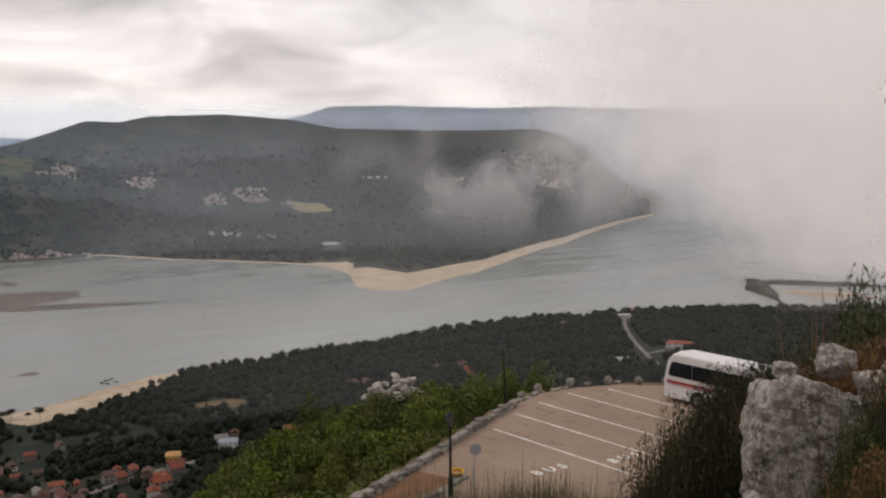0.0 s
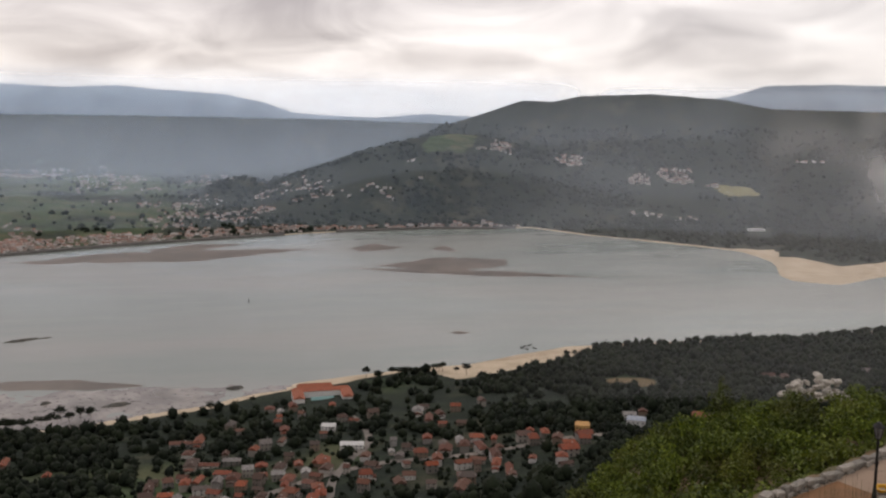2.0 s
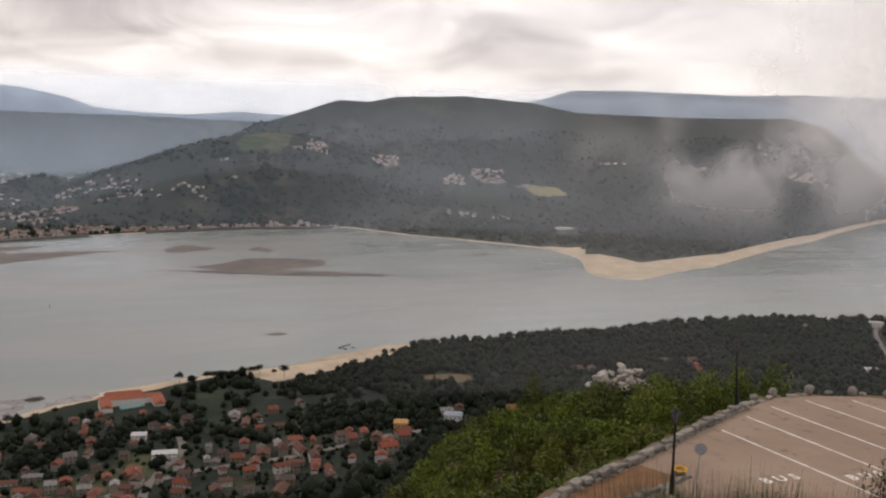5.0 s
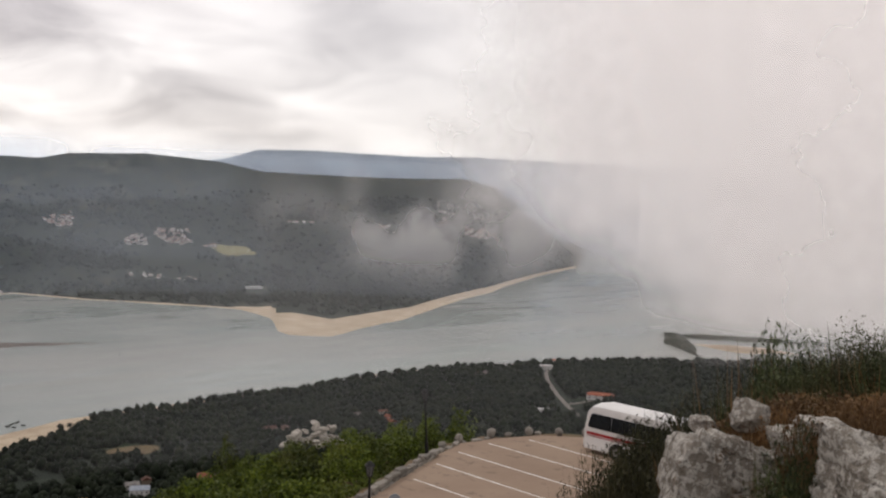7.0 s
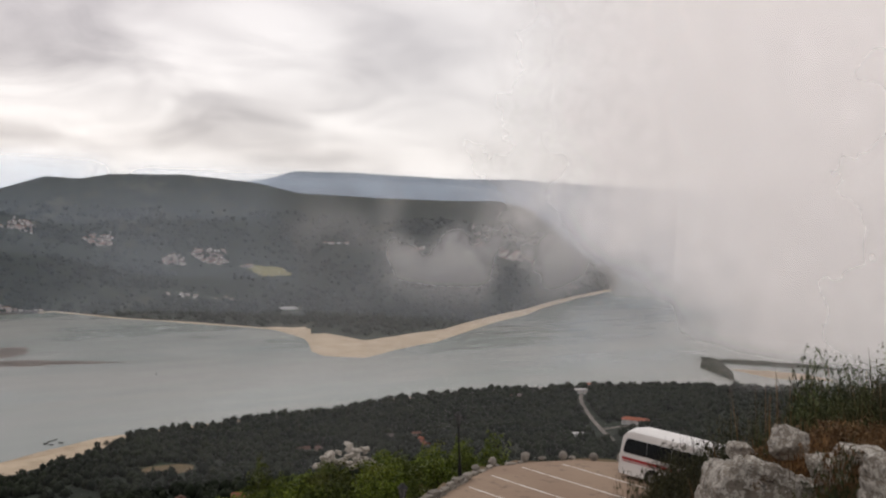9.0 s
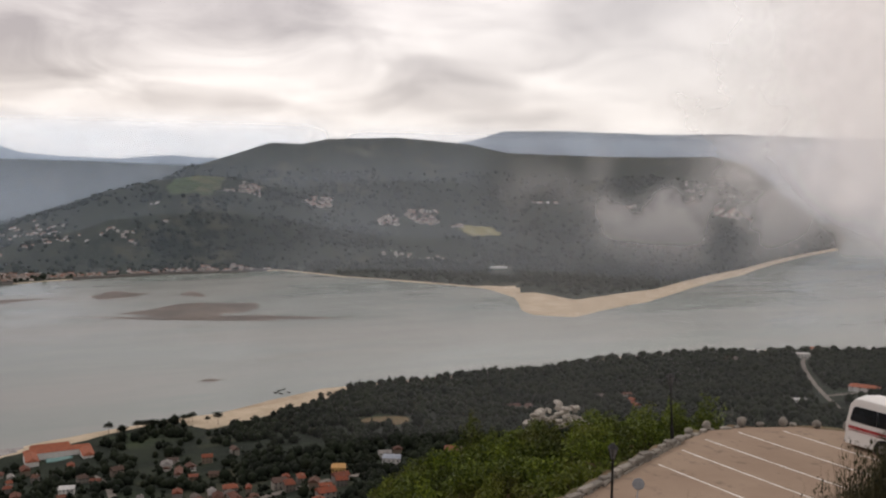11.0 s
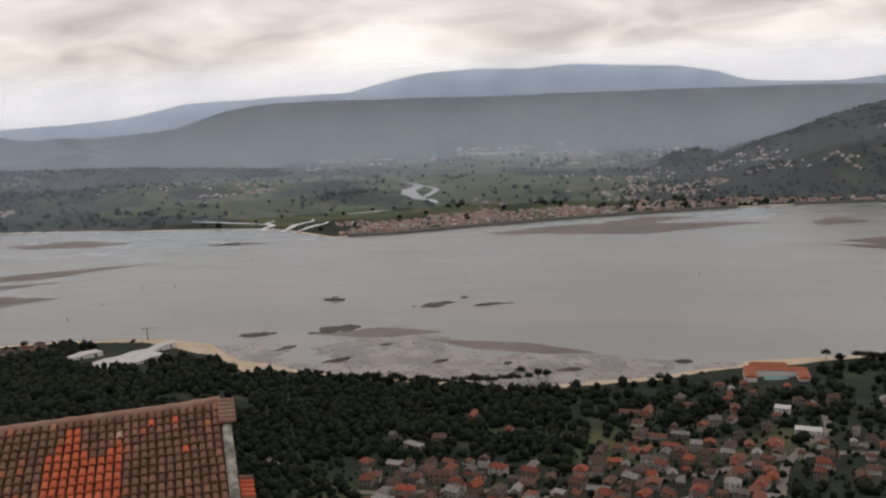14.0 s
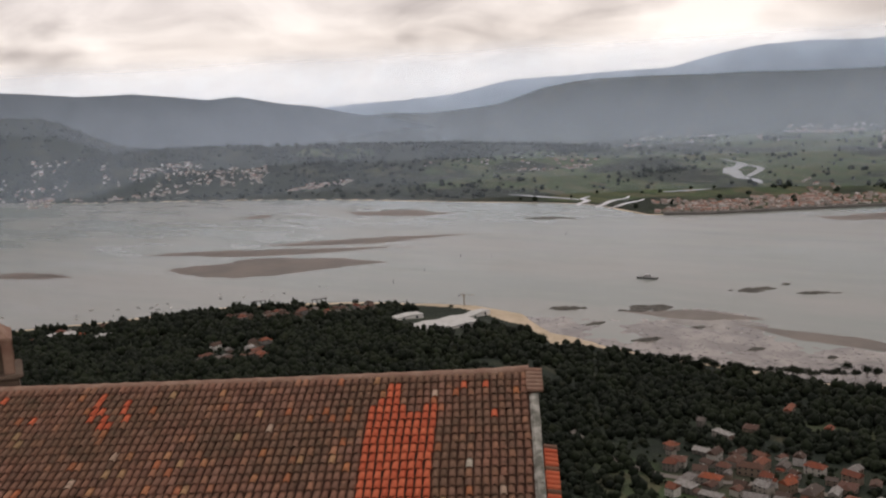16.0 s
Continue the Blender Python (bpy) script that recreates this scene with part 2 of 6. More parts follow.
def tube(bm, p, q, r0, r1=None, n=10, caps=True):
    """A round bar from p to q, tapering from r0 to r1."""
    p, q = Vector(p), Vector(q)
    turn = (q - p).to_track_quat("Z", "Y").to_matrix().to_4x4()
    bmesh.ops.create_cone(bm, cap_ends=caps, segments=n, radius1=r0, radius2=r0 if r1 is None else r1, depth=(q - p).length,
                          matrix=Matrix.Translation((p + q) / 2) @ turn)


def polar(az, r):
    a = math.radians(az)
    return -r * math.sin(a), r * math.cos(a)


def fbm(x, y, scale, octaves=4, seed=0):
    """Smooth value noise in about -1 to 1 for arrays of places."""
    x, y = np.asarray(x, float), np.asarray(y, float)
    total, amp, norm = np.zeros(np.broadcast(x, y).shape), 1.0, 0.0
    for o in range(octaves):
        u, v = x / scale + 17.3 * o + seed, y / scale - 9.1 * o + 3.7 * seed
        i, j = np.floor(u), np.floor(v)
        f, g = u - i, v - j
        f, g = f * f * (3 - 2 * f), g * g * (3 - 2 * g)

        def h(a, b):
            s = np.sin(a * 127.1 + b * 311.7 + seed * 74.7) * 43758.5453
            return (s - np.floor(s)) * 2 - 1
        total += amp * ((h(i, j) * (1 - f) + h(i + 1, j) * f) * (1 - g) + (h(i, j + 1) * (1 - f) + h(i + 1, j + 1) * f) * g)
        norm += amp
        amp, scale = amp * 0.5, scale * 0.5
    return total / norm


def smooth01(v, lo, hi):
    s = np.clip((np.asarray(v, float) - lo) / (hi - lo), 0, 1)
    return s * s * (3 - 2 * s)


# ---------------------------------------------------------------- the lie of the land
# bearings in degrees left of +y; the viewpoint stands at the origin, 330 m above the estuary
NEAR_SHORE = [(-180, 2400), (-40, 2300), (-26, 1990), (-20, 1900), (-10.8, 1768), (-3, 1637), (4.9, 1458), (12, 1369), (17.2, 1316), (20, 1262),
              (23.3, 1205), (29, 1160), (33.6, 1118), (39, 1048), (46.6, 1012), (52, 1040), (57.6, 1090), (61, 1130), (64.5, 1200), (66.2, 1300), (69, 1360),
              (76, 1438), (84, 1488), (90.6, 1490), (96.5, 1526), (112, 1700), (130, 2400), (180, 2400)]
FAR_SHORE = [(-180, 7000), (-13.6, 7000), (-12.95, 5100), (-12.6, 3900), (-7.4, 2857), (-2.6, 2264), (2.1, 1960), (4.6, 1975), (5.3, 2040), (5.6, 2200), (7.6, 2342),
             (16, 2507), (19.8, 2645), (22, 2604), (26, 2580), (32.3, 2490), (39.3, 2374), (49.4, 2240), (54.8, 2182), (58.5, 2188), (60, 2277),
             (62, 2396), (70, 2570), (80, 2884), (89.8, 3219), (96, 3560), (112, 4200), (125, 7000), (180, 7000)]
# ridges: distance, reach of the front slope, and how high the crest stands over the eye's level, in degrees
HILL = (3800, 1050, [(-60, -6), (-14, -5.5), (-9.5, -2.2), (-7.5, -0.3), (-5.5, 0.10), (1.3, 0.09), (6.3, 0.17), (8.7, 0.6), (13, 0.9), (17, 0.75), (18.6, 0.38), (20.4, 0.42),
                     (23.8, -0.75), (25.1, -1.2), (27.1, -2.2), (29.5, -3.2), (33, -4.6), (36, -5.4), (60, -7)])
SPUR = (3300, 800, [(5, -6), (12, -4.6), (17, -3.3), (22, -1.8), (24.5, -1.6), (27.1, -1.95), (29.5, -2.6), (31.5, -3.5), (33.8, -4.2), (35.2, -4.9), (36.5, -5.2), (38.5, -5.6), (60, -7)])
RANGE = (4790, 430, [(10, -2), (20, -1.0), (25.8, -0.95), (34, -0.8), (40, -0.74), (46, -0.72), (52, -0.62), (57, -0.50), (61, -0.45), (62.5, -0.52), (64.4, -0.80), (67.1, -1.66), (69.5, -1.85), (71.5, -1.95),
                     (73.2, -1.82), (75.2, -1.92), (77.9, -2.65), (83, -3.3), (90, -4.2), (112, -5)])
WOODED = (3650, 500, [(55, -6), (61, -4.6), (68, -3.9), (73, -3.65), (80, -3.35), (86.4, -3.08), (92, -3.3), (100, -3.5), (112, -4)])
LEFT_HILL = (4050, 600, [(80, -5), (85, -3.5), (88, -2.95), (89.2, -2.75), (91, -1.8), (92.4, -1.1), (93.4, -0.88), (95, -0.72), (100, -0.5), (112, -1)])
KNOB = (3420, 230, [(34.6, -7), (35.3, -4.8), (36.5, -4.3), (37.6, -4.4), (38.5, -4.65), (39.4, -5.3), (40.5, -7)])

# the paved bus park, its corners in plan
PARK_Z = 311.5
PARK = [(-7.4, 37.5), (-4.2, 45.6), (-1.3, 50.7), (2.8, 59.0), (4.6, 62.4), (7.0, 66.2), (9.5, 67.6), (13.0, 68.7), (18.0, 68.3), (24.0, 66.0), (33.0, 60.0), (30.0, 50.0), (16.0, 38.0), (4.0, 34.0)]


HOUSE_PLOT = [(-26.0, 13.5), (-35.2, -7.5), (-24.0, -12.0), (-15.5, 8.0)]


def table(az, rows):
    return np.interp(az, [a for a, _ in rows], [v for _, v in rows])


def outside(x, y, ring):
    """Distance outside a convex-ish ring of corners (negative inside)."""
    x, y = np.asarray(x, float), np.asarray(y, float)
    best, inside = np.full(np.broadcast(x, y).shape, 1e9), np.zeros(np.broadcast(x, y).shape, bool)
    for (ax, ay), (bx, by) in zip(ring, ring[1:] + ring[:1]):
        ex, ey = bx - ax, by - ay
        s = np.clip(((x - ax) * ex + (y - ay) * ey) / (ex * ex + ey * ey), 0, 1)
        best = np.minimum(best, np.hypot(x - ax - s * ex, y - ay - s * ey))
        hit = ((ay > y) != (by > y)) & (x < (bx - ax) * (y - ay) / (by - ay + 1e-12) + ax)
        inside ^= hit
    return np.where(inside, -best, best)


def ground_height(x, y):
    x, y = np.asarray(x, float), np.asarray(y, float)
    az, r = np.degrees(np.arctan2(-x, y)), np.hypot(x, y)
    wob = 10 * fbm(x, y, 90, 3, 5) * smooth01(r, 900, 1000)
    near, far = table(az, NEAR_SHORE) + wob, table(az, FAR_SHORE) + wob * 1.5
    d = near - r
    plain_z = np.where(d > 0, np.minimum(0.035 * np.minimum(d, 60) + 0.10 * np.maximum(d - 60, 0), 62), np.maximum(0.035 * d, -5))
    hill = plain_z + (330 - 2.0 - 62) * np.exp(-r / 185.0) * smooth01(d, -50, 300)
    hill += smooth01(d, 40, 300) * smooth01(r, 60, 400) * 5 * fbm(x, y, 160, 4, 2)
    # the shoulder below the bus park
    edge = np.interp(az, [-60, -30, -20, -12, -6, 0, 5, 8, 12, 18, 22, 27], [17, 15.6, 15.6, 15.6, 15.7, 15.7, 16.6, 17.6, 19.2, 25, 30, 40])
    steep = edge + (28.5 - edge) * (1 - smooth01(r, 42, 108))
    shoulder = 330 - r * np.tan(np.radians(steep)) - 1.5 + 0.8 * fbm(x, y, 9, 3, 8)
    shoulder -= np.maximum(r - 118, 0) * 0.75
    hill = np.maximum(hill, np.where((az < 35) & (az > -75) & (r > 18), shoulder, -50))
    # the rocky spur beside the viewpoint
    spur = 330 - 1.75 - np.interp(r, [0, 4, 9, 16, 24, 40, 70, 130, 600], [0, 1.6, 3.0, 3.9, 7.5, 15, 32, 70, 400]) + 0.35 * fbm(x, y, 3, 3, 4)
    bank = smooth01(-az, 11, 20) * smooth01(az, -110, -70) * smooth01(r, 6, 11)
    spur = spur + 2.4 * smooth01(-az, 23.6, 26) * smooth01(r, 14.8, 17.3) * smooth01(r, 27, 21)
    hill = hill * (1 - bank) + np.maximum(hill, spur) * bank
    # terrace of the viewpoint and of the tiled house
    hill = np.maximum(hill, np.interp(r, [0, 3, 6, 13, 20, 40, 60, 100], [328.35, 328.3, 325.8, 322.2, 316, 290, 0, -200]) + 0.2 * fbm(x, y, 2.5, 3, 6) * smooth01(r, 3, 5))
    w = smooth01(outside(x, y, HOUSE_PLOT), 7, 1)
    hill = hill * (1 - w) + 314.0 * w
    q = outside(x, y, PARK)
    w = smooth01(q, 5.5, 1.0)
    hill = hill * (1 - w) + (PARK_Z - 0.06) * w
    # across the water
    e = r - far
    low = np.where(e > 0, np.minimum(0.03 * np.minimum(e, 80) + 0.012 * np.maximum(e - 80, 0), 18), np.maximum(0.03 * e, -5))
    top = low
    for k, (dist, reach, rows) in enumerate((HILL, SPUR, RANGE, WOODED, LEFT_HILL, KNOB)):
        crest = 330 + dist * np.tan(np.radians(table(az, rows)))
        crest = crest + 9 * fbm(x, y, 420, 4, 11 + k)
        s = (dist - r) / reach
        g = np.where(s > 0, np.clip(1 - s, 0, 1) ** 1.35, np.clip(1 + s * 0.55, 0, 1))
        body = crest * g * (1 + 0.10 * fbm(x, y, 300, 4, 21 + k) * np.clip(s * 3, 0, 1))
        top = np.maximum(top, np.where(e > 120, body * smooth01(e, 120, 400), -50))
    return np.where(r < 0.5 * (near + np.minimum(far, near + 900)), hill, top)


def height(x, y):
    return float(ground_height(np.array([x]), np.array([y]))[0])


def build_ground():
    az = np.concatenate([np.arange(-180, -46, 6.0), np.arange(-44, 106, 0.25), np.arange(112, 180, 6.0)])
    rr = np.concatenate([[0.02, 0.5, 1.2], 2.0 * (130 / 2.0) ** (np.arange(125) / 125), np.arange(130, 900, 8.0), np.arange(900, 2700, 10.0), np.arange(2700, 4951, 30.0)])
    A, R = np.meshgrid(np.radians(az), rr)
    X, Y = -R * np.sin(A), R * np.cos(A)
    Z = ground_height(X, Y)
    n, m = len(rr), len(az)
    i, j = np.meshgrid(np.arange(n - 1), np.arange(m), indexing="ij")
    jn = (j + 1) % m
    quads = np.stack([i * m + j, i * m + jn, (i + 1) * m + jn, (i + 1) * m + j], -1).reshape(-1, 4)
    verts = np.stack([X, Y, Z], -1).reshape(-1, 3)
    verts = np.vstack([verts, [[0, 0, 330 - 1.65]]])
    ob = from_arrays("ground", verts, quads[:, ::-1], M_GROUND, smooth=True)
    az_d, r = np.degrees(A).ravel(), R.ravel()
    x, y, z = X.ravel(), Y.ravel(), Z.ravel()
    near, far = table(az_d, NEAR_SHORE), table(az_d, FAR_SHORE)
    d, e = near - r, r - far
    sand = np.interp(az_d, [-30, -8, -4, 8, 15, 17, 24, 26, 30, 31, 36, 60, 62, 64, 67, 70, 73], [60, 20, 6, 14, 20, 92, 84, 10, 22, 30, 14, 14, 20, 60, 70, 20, 12])
    s1 = smooth01(sand - d, -6, 6) * (d > -60) * (r > 700)
    beach = np.interp(az_d, [-13, -7, -2.6, 2, 4.5, 6.4, 8, 16, 60, 100], [80, 140, 165, 215, 300, 110, 22, 14, 10, 6])
    s2 = smooth01(beach - e, -12, 12) * (e > -60)
    dune = smooth01(np.hypot((x + 95) / 95, (y - 2290) / 60), 1.1, 0.8)
    s2 = s2 * (1 - 0.85 * dune)
    f1 = np.where((d > 30) & (r > 480), 0.17 + 0.6 * fbm(x, y, 130, 3, 31), 0) * smooth01(az_d, 4, 20)
    f2 = np.where((e > 30) & (z < 45) & (r < 4300), np.interp(az_d, [10, 38, 42, 52, 54, 62, 66, 76, 84, 100], [0.0, 0.1, 0.55, 0.62, 0.5, 0.5, 0.4, 0.25, 0.1, 0.1]) + 0.6 * fbm(x, y, 200, 4, 33) - 0.05, 0)
    f2 = f2 + 0.8 * smooth01(np.hypot((az_d - 76.7) / 2.2, (r - 3560) / 70) + 0.5 * fbm(x, y, 60, 3, 63), 1.1, 0.7)
    clear = 0.75 * smooth01(np.hypot((az_d - 24.6) / 2.0, (r - 3240) / 110) + 0.6 * fbm(x, y, 45, 3, 61), 1.1, 0.7)
    straw = smooth01(np.hypot((az_d - 7.9) / 1.3, (r - 3095) / 42) + 0.7 * fbm(x, y, 40, 3, 62), 1.1, 0.7) + 0.45 * smooth01(np.hypot((az_d - 20.6) / 1.2, (r - 3330) / 90), 1.1, 0.5)
    soil = np.where((r < 130) & (r > 1), 0.55, 0) + smooth01(np.hypot((az_d - 13.5) / 1.6, (r - 1068) / 30), 1.2, 0.7) * 0.8
    soil = soil + np.where((d > 60) & (r > 480) & (az_d > 12), 0.02 + 0.5 * fbm(x, y, 60, 3, 41), 0)
    for name, v in (("sand", np.maximum(s1, s2)), ("field", np.clip(np.maximum(f1, f2) + clear, 0, 1)), ("soil", np.clip(soil, 0, 1)), ("straw", np.clip(straw, 0, 1))):
        at = ob.data.attributes.new(name, "FLOAT", "POINT")
        at.data.foreach_set("value", np.append(v, 0).astype(np.float32))
    tagged(ob, "wooded hillside falling to a sandy estuary with hills beyond", "ground", kind="structure")


def build_water():
    bm = bmesh.new()
    bmesh.ops.create_circle(bm, cap_ends=True, segments=128, radius=4960)
    tagged(part("water", bm, M_WATER), "calm grey tidal estuary under an overcast sky", "water", kind="structure")


def ridge_backdrop(name, dist, rows, material, label, foot=-60):
    """A far range, beyond the modelled land."""
    az = np.arange(rows[0][0], rows[-1][0], 0.12)
    a = np.radians(az)
    el = table(az, rows)
    jag = 0.035 * fbm(az, az * 0, 1.6, 4, dist % 97)
    crest = 330 + dist * np.tan(np.radians(el + jag))
    verts, steps = [], 9
    for k in range(steps):
        s = k / (steps - 1)
        rr = dist - 50 * (1 - s) ** 1.0 + 30 * fbm(az, az * 0 + k, 2.5, 3, 5)
        z = foot + (crest - foot) * s ** 0.9
        verts.append(np.stack([-rr * np.sin(a), rr * np.cos(a), z], -1))
    n = len(az)
    i, j = np.meshgrid(np.arange(steps - 1), np.arange(n - 1), indexing="ij")
    quads = np.stack([i * n + j, (i + 1) * n + j, (i + 1) * n + j + 1, i * n + j + 1], -1).reshape(-1, 4)
    ob = from_arrays(name, np.vstack(verts), quads, material, smooth=True)
    tagged(ob, label, "mountains", kind="structure")


def veil(name, dist, a0, a1, z0, z1, material, label):
    """A curved sheet of vapour standing over the land."""
    n, m = 160, 8
    u, v = np.meshgrid(np.linspace(0, 1, n), np.linspace(0, 1, m))
    a = np.radians(a0 + (a1 - a0) * u)
    rr = dist
    ob_v = np.stack([-rr * np.sin(a), rr * np.cos(a), z0 + (z1 - z0) * v], -1).reshape(-1, 3)
    i, j = np.meshgrid(np.arange(m - 1), np.arange(n - 1), indexing="ij")
    quads = np.stack([i * n + j, i * n + j + 1, (i + 1) * n + j + 1, (i + 1) * n + j], -1).reshape(-1, 4)
    ob = from_arrays(name, ob_v, quads, material, smooth=True)
    uvl = ob.data.uv_layers.new(name="UVMap")
    uv = np.stack([u.ravel(), v.ravel()], -1)[quads.ravel()]
    uvl.data.foreach_set("uv", uv.astype(np.float32).ravel())
    tagged(ob, label, "mist", kind="structure")


build_ground()
build_water()
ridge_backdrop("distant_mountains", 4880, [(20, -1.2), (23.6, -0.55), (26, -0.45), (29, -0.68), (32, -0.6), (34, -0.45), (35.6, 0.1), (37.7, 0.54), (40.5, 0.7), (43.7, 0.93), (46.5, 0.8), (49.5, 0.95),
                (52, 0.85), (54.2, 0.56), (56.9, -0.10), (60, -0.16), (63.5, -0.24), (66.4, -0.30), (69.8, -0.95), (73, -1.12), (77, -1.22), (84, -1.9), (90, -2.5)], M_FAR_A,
               "mountain range pale blue with haze under low cloud")
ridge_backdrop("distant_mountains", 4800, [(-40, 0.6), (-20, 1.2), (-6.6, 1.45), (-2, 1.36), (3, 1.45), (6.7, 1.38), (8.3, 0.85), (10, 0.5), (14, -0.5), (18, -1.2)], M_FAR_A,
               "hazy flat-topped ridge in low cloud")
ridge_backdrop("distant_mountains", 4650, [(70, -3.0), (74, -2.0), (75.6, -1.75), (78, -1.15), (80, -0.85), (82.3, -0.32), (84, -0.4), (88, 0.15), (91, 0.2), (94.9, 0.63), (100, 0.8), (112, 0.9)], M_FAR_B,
               "wooded mountains inland, blue-grey with haze")

# added sheets stand in for aerial haze; its blue is put in their colour
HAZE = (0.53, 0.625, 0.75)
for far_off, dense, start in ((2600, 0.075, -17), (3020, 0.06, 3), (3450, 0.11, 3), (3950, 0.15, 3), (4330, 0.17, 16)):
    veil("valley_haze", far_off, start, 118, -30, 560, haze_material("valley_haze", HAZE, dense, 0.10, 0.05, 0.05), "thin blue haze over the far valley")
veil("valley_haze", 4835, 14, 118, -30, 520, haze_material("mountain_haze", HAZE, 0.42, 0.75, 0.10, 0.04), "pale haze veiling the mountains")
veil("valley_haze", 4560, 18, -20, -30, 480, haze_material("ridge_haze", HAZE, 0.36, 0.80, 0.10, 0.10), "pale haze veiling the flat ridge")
FOG = (0.665, 0.645, 0.638)
veil("sea_fog", 3250, 2, -74, -20, 1500, haze_material("fog_bank_far", FOG, 0.9, 0.97, 0.22, 0.30, 0.09), "white sea fog drifting in front of the far hills")
veil("sea_fog", 2300, -2, -76, -20, 1300, haze_material("fog_bank_near", FOG, 1.3, 0.97, 0.18, 0.26, 0.13), "white sea fog over the river mouth")
veil("sea_fog", 1750, -12, -80, -10, 1100, haze_material("fog_wisp", FOG, 0.26, 0.97, 0.25), "thin fog over the wooded headland")
veil("sea_fog", 1935, 27, -16, -20, 520, haze_material("coast_haze", (0.62, 0.63, 0.655), 0.07, 0.35, 0.15, 0.30), "thin bright haze over the far shore")
veil("sea_fog", 930, 30, -80, -20, 640, haze_material("near_haze", (0.60, 0.61, 0.62), 0.045, 0.15, 0.12, 0.25), "thin bright haze over the coastal woods")
veil("mist_wisp", 2540, 8, -15, 0, 460, haze_material("drifting_wisp", FOG, 0.34, 0.45, 1.5, 0.50, 0.0, 0.60), "torn wisps of mist over the far woods")

# ---------------------------------------------------------------- banks, flats and rocks in the water


def shoal(name, x0, y0, x1, y1, half, material, rise=0.6, rough=0.4, grain=22.0, seed=0, label="", nu=150, nv=40, pad=1.15):
    """A low bank along the line from one end to the other; where it dips the water covers it."""
    ax, ay = x1 - x0, y1 - y0
    length = math.hypot(ax, ay)
    ux, uy = ax / length, ay / length
    s, t = np.meshgrid(np.linspace(-pad, pad, nu), np.linspace(-pad, pad, nv), indexing="ij")
    bend = half * 0.55 * fbm(s * 1.3, s * 0, 1.0, 2, seed + 3)
    X = (x0 + x1) / 2 + ux * s * length / 2 - uy * (t * half + bend)
    Y = (y0 + y1) / 2 + uy * s * length / 2 + ux * (t * half + bend)
    taper = np.clip(1.15 - np.abs(s + 0.25 * np.sin(seed)) ** 1.3, 0.10, 1)
    streak = fbm(s * length / 2, t * half * 3.2, grain * 2.6, 4, seed + 7)
    Z = rise * (1 - s * s - (t / taper) ** 2) + rise * rough * (0.9 * fbm(X, Y, grain, 4, seed) + 1.5 * streak)
    Z = np.where((np.abs(s) > 0.99 * pad) | (np.abs(t) > 0.99 * pad), -1.0, Z)
    i, j = np.meshgrid(np.arange(nu - 1), np.arange(nv - 1), indexing="ij")
    q = np.stack([i * nv + j, (i + 1) * nv + j, (i + 1) * nv + j + 1, i * nv + j + 1], -1).reshape(-1, 4)
    ob = from_arrays(name, np.stack([X, Y, Z], -1).reshape(-1, 3), q, material, smooth=True)
    return tagged(ob, label, "sandbank" if "sand" in name else "rocks", kind="structure")


BANKS = [(-1618, 1394, -1145, 1871, 70), (-1503, 1666, -1356, 1850, 36), (-1131, 1899, -1023, 1978, 50), (-959, 1983, -901, 2014, 36), (-1044, 1649, -523, 1805, 30),
         (-958, 1722, -702, 1907, 80), (-2090, 57, -1791, 587, 34), (-2044, 306, -1861, 764, 34), (-1883, 84, -1663, 474, 85),
         (-2421, 552, -2230, 804, 46), (-2538, 320, -2494, 398, 30), (-2082, -284, -1907, -82, 26), (-571, 1252, -543, 1269, 9)]
for k, b in enumerate(BANKS):
    shoal("sandbank", *b[:4], b[4] * 1.12, M_MUD, seed=k + 1, rough=0.42, grain=40 if b[4] > 40 else 22, label="low brown sandbank bared by the ebb tide")
REEFS = [(-1142, 847, -1128, 912, 17), (-1148, 923, -1139, 943, 8), (-1094, 892, -1055, 956, 6), (-1156, 832, -1149, 849, 4), (-1139, 642, -1111, 726, 20),
         (-1197, 572, -1169, 620, 11), (-2005, 907, -1922, 1013, 10)]
REEFS += [(*polar(45.2, 1072), *polar(43.4, 1078), 7), (*polar(60, 1155), *polar(57.6, 1170), 9), (*polar(38.2, 1105), *polar(37, 1110), 5), (*polar(53, 1120), *polar(51.8, 1135), 5), (*polar(62.5, 1230), *polar(61, 1250), 7),
          (*polar(48.5, 1100), *polar(47.8, 1108), 4), (*polar(56.4, 1215), *polar(54.8, 1222), 5)]
for k, b in enumerate(REEFS):
    shoal("reef", *b, M_ROCK_SHORE, rise=2.2, rough=0.9, grain=9, seed=k + 40, label="dark weed-covered rocks rising from the water", nu=40, nv=14)


